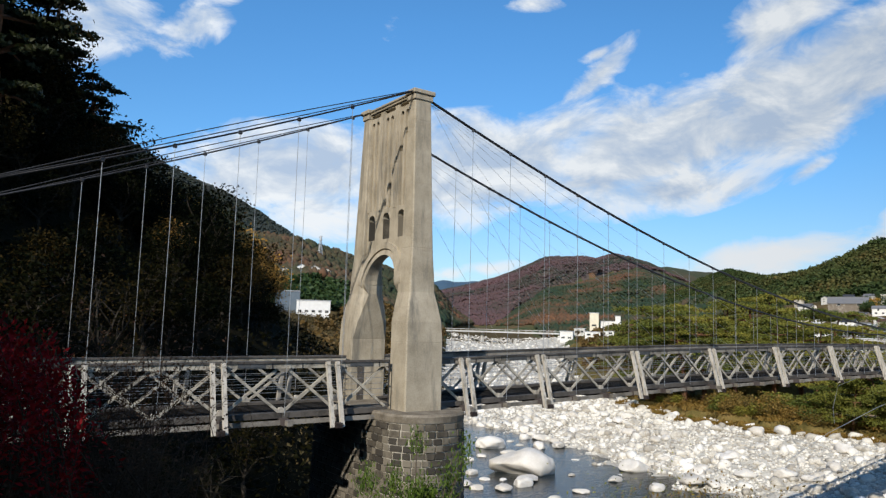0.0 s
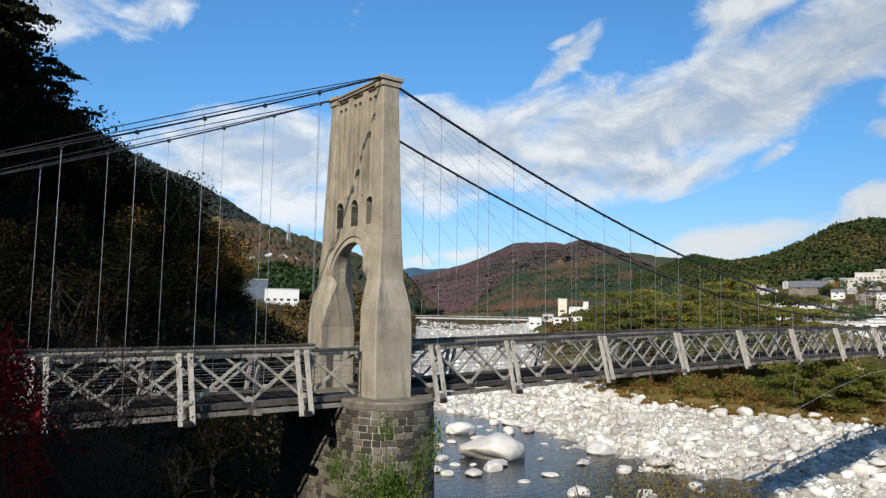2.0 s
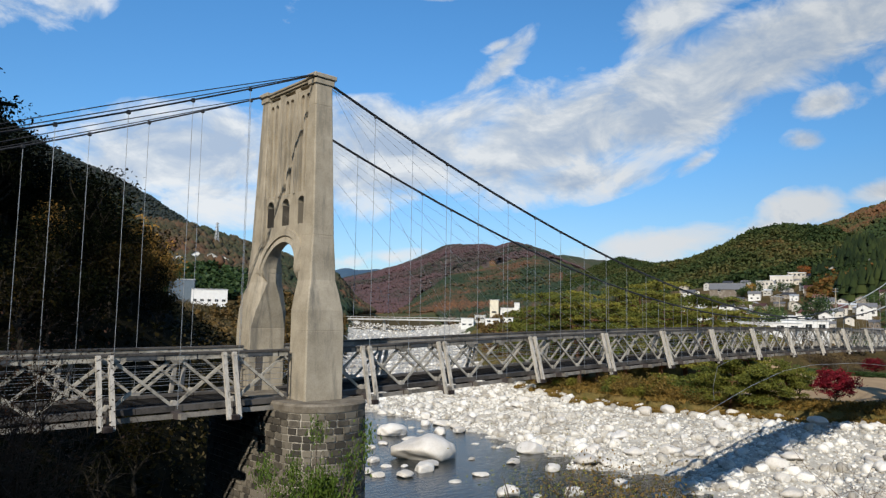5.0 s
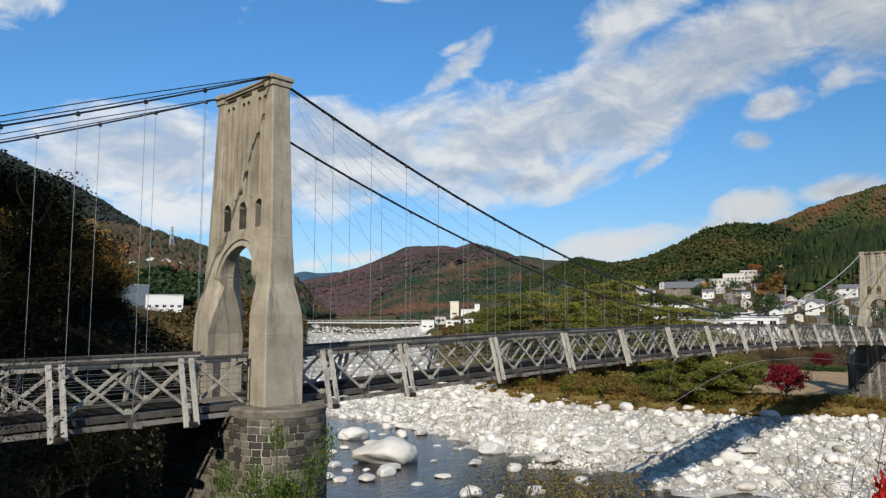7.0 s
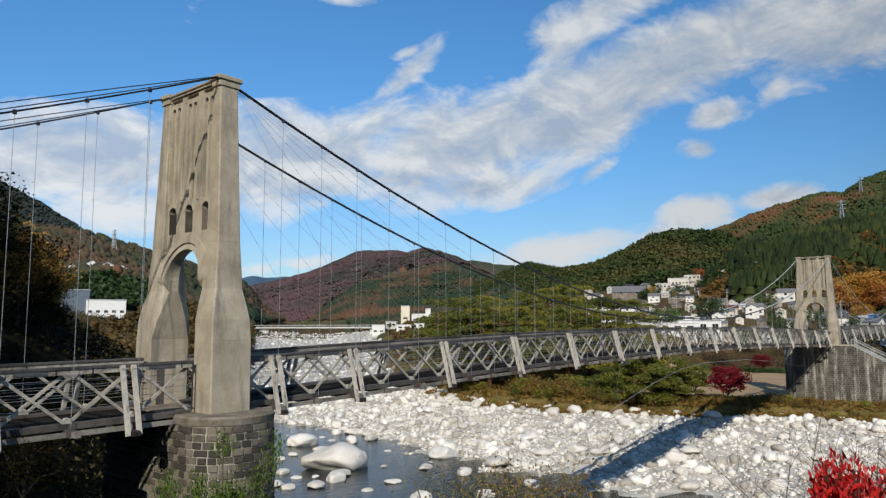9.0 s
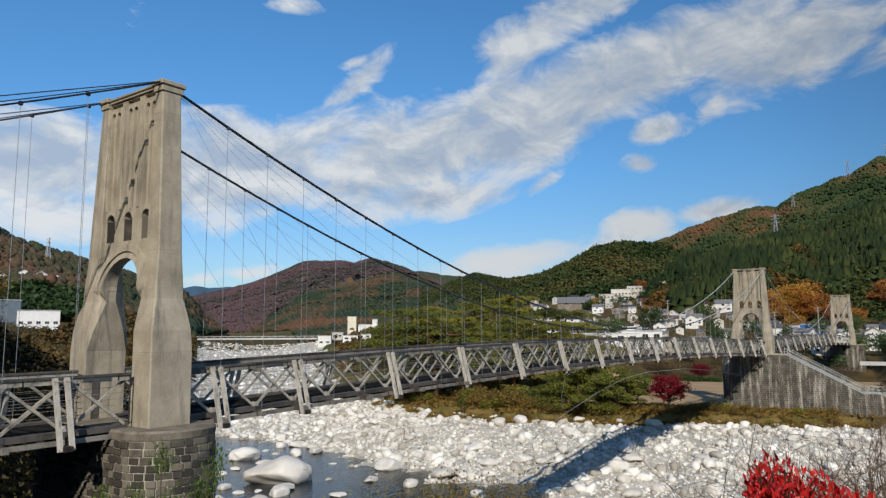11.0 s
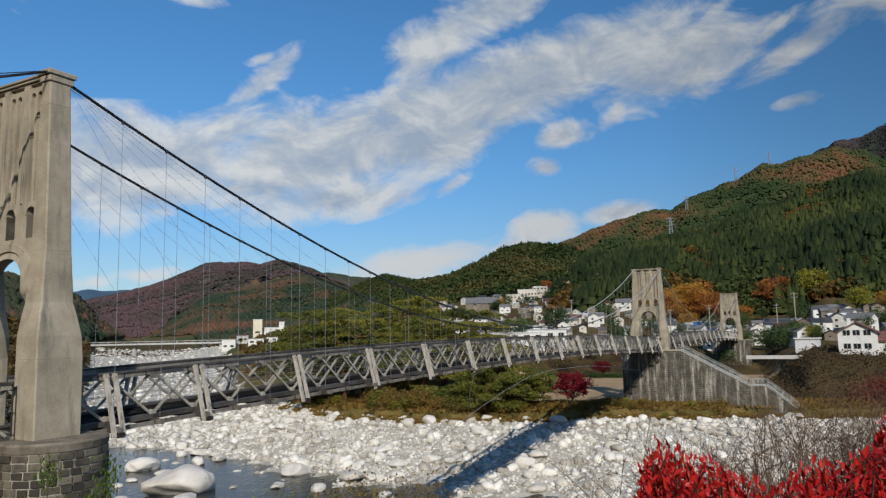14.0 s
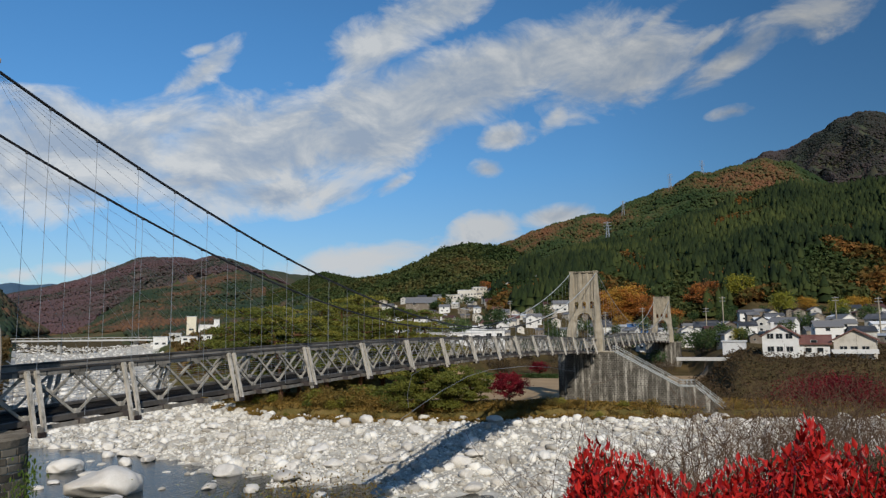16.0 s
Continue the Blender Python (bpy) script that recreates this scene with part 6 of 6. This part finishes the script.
    stand(block("white_hall", "white box-shaped hall with small windows on the wooded bank", 12, 14, 6.0, WHITE_WALL, ROOF_PALE, 1, 5), 65.5, 310, 65, 0.3)
    stand(block("grey_hall", "blue-grey sheet-metal hall beside the white one", 12, 10, 8.5, STEEL_BLUE, ROOF_PALE, 0, 0), 67.5, 318, 65, 0.3)
    for b, r in ((67.9, 440), (66.6, 455), (65.6, 440), (64.7, 460)):
        stand(kinds[1], b, r, 70, 0.2, True)
    # low white wall along the road
    parapet = thing("road_parapet", "long low white parapet beside the riverside road", "wall")
    for k in range(6):
        x0, y0 = polar(6.0 - k * 0.85, 172)
        x1, y1 = polar(6.0 - (k + 1) * 0.85, 172)
        bm = bmesh.new()
        add_beam(bm, (x0, y0, -3.0), (x1, y1, -3.0), 0.3, 0.8)
        part("wall_panel", bm, PALE_DECK, parapet)


def road_bridge():
    ob = thing("road_bridge", "distant grey concrete road bridge over the river upstream", "bridge")
    a, b = Vector((*polar(58, 500), 0.9)), Vector((*polar(45.8, 440), 1.1))
    bm = bmesh.new()
    add_beam(bm, a, b, 8, 0.9)
    part("deck", bm, PALE_DECK, ob)
    for side in (-1, 1):
        off = Vector((b.y - a.y, a.x - b.x, 0)).normalized() * 4 * side
        bm = bmesh.new()
        add_beam(bm, a + off + Vector((0, 0, 1.5)), b + off + Vector((0, 0, 1.5)), 0.2, 0.25)
        for k in range(24):
            p = a.lerp(b, (k + 0.5) / 24) + off
            add_box(bm, (p.x, p.y, p.z + 0.9), (0.14, 0.14, 1.0))
        part("railing", bm, PALE_DECK, ob)
    for u in (0.12, 0.52, 0.9):
        p = a.lerp(b, u)
        bm = bmesh.new()
        add_box(bm, (p.x, p.y, -4), (2, 1.6, 9), bevel=0.2)
        part("bridge_pier", bm, PALE_DECK, ob)


def pylon(b, r, tall):
    ob = thing("power_pylon", "lattice steel power pylon on the wooded slope", "pylon", "power pylons")
    x, y = polar(b, r)
    z = height(x, y)
    bm = bmesh.new()
    for sx in (-1, 1):
        for sy in (-1, 1):
            add_beam(bm, (x + sx * tall * 0.09, y + sy * tall * 0.09, z - 1), (x + sx * tall * 0.015, y + sy * tall * 0.015, z + tall), tall * 0.014, tall * 0.014)
    for k in range(8):
        w0, w1 = tall * (0.09 - 0.0095 * k), tall * (0.09 - 0.0095 * (k + 1))
        z0, z1 = z + tall * k / 8, z + tall * (k + 1) / 8
        for s in (-1, 1):
            add_beam(bm, (x - w0, y + s * w0, z0), (x + w1, y + s * w1, z1), tall * 0.01, tall * 0.01)
            add_beam(bm, (x + s * w0, y - w0, z0), (x + s * w1, y + w1, z1), tall * 0.01, tall * 0.01)
    part("mast", bm, STEEL, ob)
    for h in (0.68, 0.82, 0.95):
        bm = bmesh.new()
        add_beam(bm, (x, y - tall * 0.16, z + tall * h), (x, y + tall * 0.16, z + tall * h), tall * 0.015, tall * 0.02)
        part("cross_arm", bm, STEEL, ob)


def utility_pole(b, r, tall):
    ob = thing("utility_pole", "grey concrete utility pole in the town", "pole", "utility poles")
    x, y = polar(b, r)
    z = height(x, y)
    bm = bmesh.new()
    add_tube(bm, [(x, y, z - 1), (x, y, z + tall)], [0.22, 0.16], 8)
    part("post", bm, CONCRETE, ob)
    for h in (0.88, 0.96):
        bm = bmesh.new()
        add_beam(bm, (x, y - 1, z + tall * h), (x, y + 1, z + tall * h), 0.16, 0.16)
        part("cross_arm", bm, STEEL, ob)


town()
road_bridge()
for args in ((65.2, 640, 22), (10.85, 1020, 34), (6.0, 1230, 28), (3.6, 1240, 26), (9.6, 1150, 26)):
    pylon(*args)
for args in ((2.6, 262, 14), (8.4, 285, 12), (11.2, 268, 11), (18.6, 300, 11), (22.2, 330, 10), (-4.8, 260, 11), (-7.4, 240, 11), (3.8, 280, 12)):
    utility_pole(*args)

# ---- plants close to the camera ----
EYE = Vector((-16.0, -27.5, 3.35))


def polar_near(b, r):
    return EYE.x + r * math.cos(radians(b)), EYE.y + r * math.sin(radians(b))


def red_shrub(name, label, b0, b1, r0, r1, top, shoots, leaf, seed, leaves=13, material=None, low=0.8):
    """Upright shoots with whorls of pointed leaves; top(b) gives the outline's height as an angle below the eye."""
    rng = np.random.RandomState(seed)
    ob = thing(name, label, "shrub", "red shrubs")
    stems = bmesh.new()
    V, T_, n = [], [], 0
    for s in range(shoots):
        b, r = rng.uniform(b0, b1), rng.uniform(r0, r1)
        x, y = polar_near(b, r)
        z1 = EYE.z + r * math.tan(radians(top(b))) - abs(rng.normal()) * 0.1 - (0.35 * rng.uniform() if s % 3 else 0)
        g = height(x, y)
        if z1 < g + 0.15:
            continue
        z0 = max(g, z1 - low)
        lean = Vector((rng.normal() * 0.3, rng.normal() * 0.3, 1)).normalized()
        tip = Vector((x, y, z1))
        root = tip - lean * (z1 - z0)
        if s % 7 == 0:
            add_tube(stems, [root, root.lerp(tip, 0.5) + Vector((rng.normal() * 0.01, rng.normal() * 0.01, 0)), tip], [0.006, 0.004, 0.002], 4)
        for k in range(leaves):
            u = (k / leaves) ** 0.75
            p = tip - lean * (u * min(0.32, z1 - z0))
            t = k * 2.4 + rng.uniform(0, 0.6)
            tilt = 0.5 + 0.95 * u + rng.normal() * 0.32
            way = (lean * math.cos(tilt) + Vector((math.cos(t), math.sin(t), 0)) * math.sin(tilt)).normalized()
            side = way.cross(Vector((rng.normal(), rng.normal(), rng.normal() + 0.6))).normalized()
            up = side.cross(way)
            size = leaf * rng.uniform(0.65, 1.2)
            w = size * 0.2
            pts = [p, p + way * size * 0.45 + side * w + up * w * 0.5, p + way * size - up * size * 0.06, p + way * size * 0.45 - side * w + up * w * 0.5, p + way * size * 0.5]
            V += [tuple(q) for q in pts]
            T_ += [(n, n + 1, n + 4), (n + 1, n + 2, n + 4), (n + 2, n + 3, n + 4), (n + 3, n, n + 4)]
            n += 5
    part("stem", stems, TWIG_DARK, ob)
    f = new("foliage", tri_mesh("foliage", V, T_, material or LEAF_RED))
    f.parent = ob
    return ob


def outline(knots):
    bs, es = zip(*knots)
    return lambda b: float(np.interp(b, bs, es))


red_shrub("red_leaf_shrub", "shrub with upright glossy scarlet leaves beside the camera", -24, 15.5, 1.75, 3.3,
          outline([(-24, -8.3), (-9, -8.3), (-6, -8.7), (-3.2, -8.4), (-1.7, -6.4), (-0.8, -8.6), (1.5, -9.9), (3.5, -9.8), (5.2, -11.6), (7.5, -10.9), (10.4, -9.8), (13.5, -8.7), (14.4, -10.0), (15.3, -14)]), 4200, 0.031, 3, 21)


def bare_shrub(name, label, b, r, top, spread, seed, stems_=16, leaves=0, material=None, group="bare shrubs", leaf=0.028, twig=None, clump=0.0):
    rng = np.random.RandomState(seed)
    x, y = polar_near(b, r)
    tall = (EYE.z + r * math.tan(radians(top)) - height(x, y)) / 1.0
    ob = thing(name, label, "shrub", group, at=(x, y, height(x, y)))
    bm, tips = bmesh.new(), []
    for k in range(stems_):
        t = rng.uniform(0, math.tau)
        way = Vector((math.cos(t) * spread * rng.uniform(0.1, 1), math.sin(t) * spread * rng.uniform(0.1, 1), 1))
        limb(bm, Vector((rng.normal() * 0.25, rng.normal() * 0.25, 0)), way, tall * rng.uniform(0.45, 0.7), 0.004 + tall * 0.0016, rng, 2, tips, 0.5)
    part("branch", bm, twig or TWIG, ob)
    if leaves:
        tp = np.array([list(t) for t in tips])
        tp = tp[tp[:, 2] > np.quantile(tp[:, 2], 0.55)]
        pos = tp[rng.randint(0, len(tp), leaves)] + rng.normal(size=(leaves, 3)) * 0.16
        if clump:          # a dense head of leaves at the top
            pos = np.array([0, 0, tall]) + rng.normal(size=(leaves, 3)) * np.array([clump, clump, clump * 0.45])
        v, t = leaf_cloud(pos, rng.uniform(0.7, 1.4, leaves) * leaf, rng, narrow=0.5)
        f = new("foliage", tri_mesh("foliage", v, t, material))
        f.parent = ob
    return ob


def near_plants():
    k = 0
    for b, r, top, spread, leaves in ((4, 5.2, -5.0, 0.8, 0), (1.5, 6.2, -4.4, 0.8, 0), (-2, 6.6, -3.4, 0.8, 0), (-5.5, 6.2, -3.0, 0.8, 0), (7, 4.6, -6.6, 0.8, 0), (-9, 6.5, -3, 0.8, 0), (0, 7.5, -4.0, 0.8, 0), (-4, 7.8, -3, 0.8, 0), (5.4, 5.6, -5.6, 0.8, 0), (-7, 7.2, -3.0, 0.8, 0), (9.0, 4.4, -7.6, 0.8, 0)):
        bare_shrub("bare_shrub", "leafless grey-brown twiggy shrub on the near bank", b, r, top, spread, 100 + k, 30)
        k += 1
    for b, r, top in ((-2.4, 9.5, -4.5), (-3.8, 10.0, -4.0), (-5.2, 9.6, -4.2), (-6.4, 9.8, -4.8)):
        bare_shrub("crimson_shrub", "twiggy shrub with dark crimson leaves on the near bank", b, r, top, 0.45, 120 + k, 12, 2400, LEAF_CRIMSON, "crimson shrubs", 0.024, clump=0.17)
        k += 1
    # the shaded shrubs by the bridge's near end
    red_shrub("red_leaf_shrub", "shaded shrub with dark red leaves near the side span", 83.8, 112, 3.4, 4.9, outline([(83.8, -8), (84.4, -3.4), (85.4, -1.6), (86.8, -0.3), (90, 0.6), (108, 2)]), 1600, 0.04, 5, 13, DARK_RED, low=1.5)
    for b, r, top, seed, count in ((82.6, 5.0, -2.6, 140, 900), (83.6, 4.8, -1.3, 141, 900), (84.8, 4.7, -0.8, 142, 700), (84.0, 4.4, -3.6, 143, 900), (82.0, 4.7, -5.0, 144, 700)):
        bare_shrub("bare_shrub", "twiggy brown shrub with withered orange leaves by the side span", b, r, top, 0.26, seed, 26, count, LEAF_WITHERED, leaf=0.02, twig=TWIG_DARK)
    # riverside saplings whose tops show above the bank
    sapling = broadleaf("riverside_sapling", "young tree with yellow-green leaves at the foot of the pier", 151, 11.4, 3.4, 0.17, 13000, LEAF_SAPLING, "riverside saplings", trunk=0.45, airy=0.3)
    for i, (x, y, top) in enumerate(((*polar_near(57.3, 24.4), -1.0), (*polar_near(60.0, 23.4), -2.0), (*polar_near(58.5, 24.8), -2.2))):
        g = height(x, y)
        m = Matrix.Translation((x, y, g)) @ Matrix.Rotation(i * 1.3, 4, "Z")
        o = copy_thing(sapling, m) if i else sapling
        if i == 0:
            sapling.matrix_basis = m
        o.scale = (0.46 - 0.04 * i, 0.46 - 0.04 * i, (top - g) / 11.4)
    thin = broadleaf("riverside_shrub", "thin straggling shrub with a few yellow leaves by the water", 152, 11, 5.0, 0.115, 900, LEAF_YELLOW, "riverside shrubs", trunk=0.5, airy=0.5, category="shrub")
    brown = broadleaf("riverside_shrub", "withered brown shrub by the water", 153, 11, 6.0, 0.17, 1100, LEAF_BROWN, "riverside shrubs", trunk=0.6, airy=0.34, category="shrub")
    for i, (b, el) in enumerate(((36.6, -11.5), (33.6, -11.9), (31.2, -11.7))):
        x, y = polar_near(b, 33)
        m = Matrix.Translation((x, y, height(x, y))) @ Matrix.Rotation(b, 4, "Z")
        o = copy_thing(brown, m) if i else brown
        if i == 0:
            brown.matrix_basis = m
        o.scale = (0.8, 0.8, (EYE.z + 33 * math.tan(radians(el)) - height(x, y)) / 11)
    first = True
    for b, r, el in ((41.6, 31, -11.6), (38.2, 33, -11.0), (35.6, 32, -11.8), (29.9, 34, -11.8), (33, 34, -12.2)):
        x, y = polar_near(b, r)
        g = height(x, y)
        m = Matrix.Translation((x, y, g)) @ Matrix.Rotation(b, 4, "Z")
        o = thin if first else copy_thing(thin, m)
        if first:
            thin.matrix_basis = m
        first = False
        o.scale = (0.8, 0.8, (EYE.z + r * math.tan(radians(el)) - g) / 11)


near_plants()


def shade_trees():
    """Trees added out of view on the near bank to shade the bridge's end."""
    tree = broadleaf("bank_tree", "dense unseen tree added on the near bank to cast shade", 161, 8.5, 7, 0.6, 1800, LEAF_HILL, "near bank trees", trunk=0.2)
    for i, (x, y, s) in enumerate(((-22.5, -27.6, 1.0), (-24.5, -22, 1.0), (-26, -31, 1.0), (-25, -18, 1.0), (-24.5, -12, 0.95), (-23.5, -6, 0.9), (-25, 6, 0.9), (-29, -20, 1.1), (-30, -10, 1.1), (-22, 10, 0.8), (-24, 16, 0.9), (-20.6, -9.5, 0.95), (-20.4, -4, 0.9), (-21.5, -14, 0.95))):
        (put if i == 0 else plant_at)(tree, x, y, s, i * 1.9)


shade_trees()


def bank_grass():
    """Tufts of dry grass along the edge of the far bank and over its slope."""
    rng = np.random.RandomState(61)
    n = 30000
    y = rng.uniform(-60, 95, n)
    x = bank_right(y) + rng.uniform(0, 1, n) ** 2.2 * 16 - 3.2
    z = land(x, y) + 0.2
    v, t = leaf_cloud(np.stack([x, y, z], 1), rng.uniform(0.4, 1.0, n), rng, droop=-0.5, narrow=0.3)
    tagged(new("bank_grass", tri_mesh("bank_grass", v, t, LEAF_BROWN)), "ragged dry grass along the edge of the gravel", "grass", kind="stuff")
    n = 17000
    y = rng.uniform(-75, -12, n)
    x = bank_right(y) + rng.uniform(2, 62, n)
    keep = (x > 112) | (y < -24)
    x, y = x[keep], y[keep]
    z = land(x, y) + rng.uniform(0, 1, len(x)) ** 2 * 1.3
    v, t = leaf_cloud(np.stack([x, y, z], 1), rng.uniform(0.4, 0.9, len(x)), rng, droop=-0.4, narrow=0.35)
    tagged(new("bank_scrub", tri_mesh("bank_scrub", v, t, LEAF_SCRUB)), "brown leafless scrub on the far bank", "scrub", kind="stuff")


bank_grass()


# ---- the stones of the near pier, and the wind guys ----
def stone_mesh(seed):
    rng = np.random.RandomState(seed)
    bm = bmesh.new()
    bmesh.ops.create_cube(bm, size=1.0)
    for v in bm.verts:
        v.co += Vector(rng.uniform(-0.04, 0.04, 3))
    bmesh.ops.bevel(bm, geom=list(bm.edges), offset=0.06, segments=1, affect="EDGES")
    me = bpy.data.meshes.new("stone")
    bm.to_mesh(me)
    bm.free()
    me.materials.append(STONE)
    return me


def pier_stones():
    rng = np.random.RandomState(9)
    meshes = [stone_mesh(i) for i in range(6)]
    course = 0.27
    rest = bmesh.new()
    for c in range(21):
        z = -0.36 - course * (c + 0.5)
        grow = -0.06 + (-z / 15.5) * 0.38
        nose = pier_outline(grow)[:15]
        path = [Vector((-(1.8 + grow), 3.4))] + [Vector(p) for p in nose] + [Vector((1.8 + grow, -2.4))]
        lens = [0.0]
        for a, b in zip(path, path[1:]):
            lens.append(lens[-1] + (b - a).length)

        def at(s):
            for k in range(len(path) - 1):
                if s <= lens[k + 1] or k == len(path) - 2:
                    return path[k].lerp(path[k + 1], (s - lens[k]) / (lens[k + 1] - lens[k]))

        s = rng.uniform(-0.3, 0.0)
        while s < lens[-1] - 0.3:
            w = rng.uniform(0.3, 0.62)
            a, b = at(max(0, s)), at(min(lens[-1], s + w))
            mid, way = (a + b) / 2, (b - a)
            m = Matrix.Translation((mid.x, mid.y, z)) @ Matrix.Rotation(math.atan2(way.y, way.x), 4, "Z") @ Matrix.Diagonal((way.length - rng.uniform(0.035, 0.06), 0.07 + rng.uniform(0, 0.06), course - rng.uniform(0.03, 0.055), 1))
            if mid.y > 0.6 or c > 17:
                bmesh.ops.create_cube(rest, size=1.0, matrix=m)
            else:
                ob = new("stone", meshes[rng.randint(6)])
                ob.parent = pier
                ob.matrix_basis = m
            s += w
    tagged(part("stone_rest", rest, STONE, pier), kind="stuff")


pier_stones()


def wind_guys():
    """Thin guy ropes that brace the deck sideways."""
    for pts in ([(102.4, 1.5, -3.2), (97, 4.4, -2.3), (92, 6.7, -1.9), (84, 9.6, -2.1), (78, 10.7, -2.7), (70, 11.3, -4.2), (61, 12.2, -6.6), (54, 13, -9.2)], [(52, 2.5, 1.0), (55, 8, -1.2), (62, 12.1, -4.0), (66, 14, -6.0)]):
        bm = bmesh.new()
        add_tube(bm, pts, 0.028, 5)
        tagged(part("wind_guy", bm, STEEL), "thin steel guy rope bracing the bridge deck", "rope", "wind guys")


wind_guys()
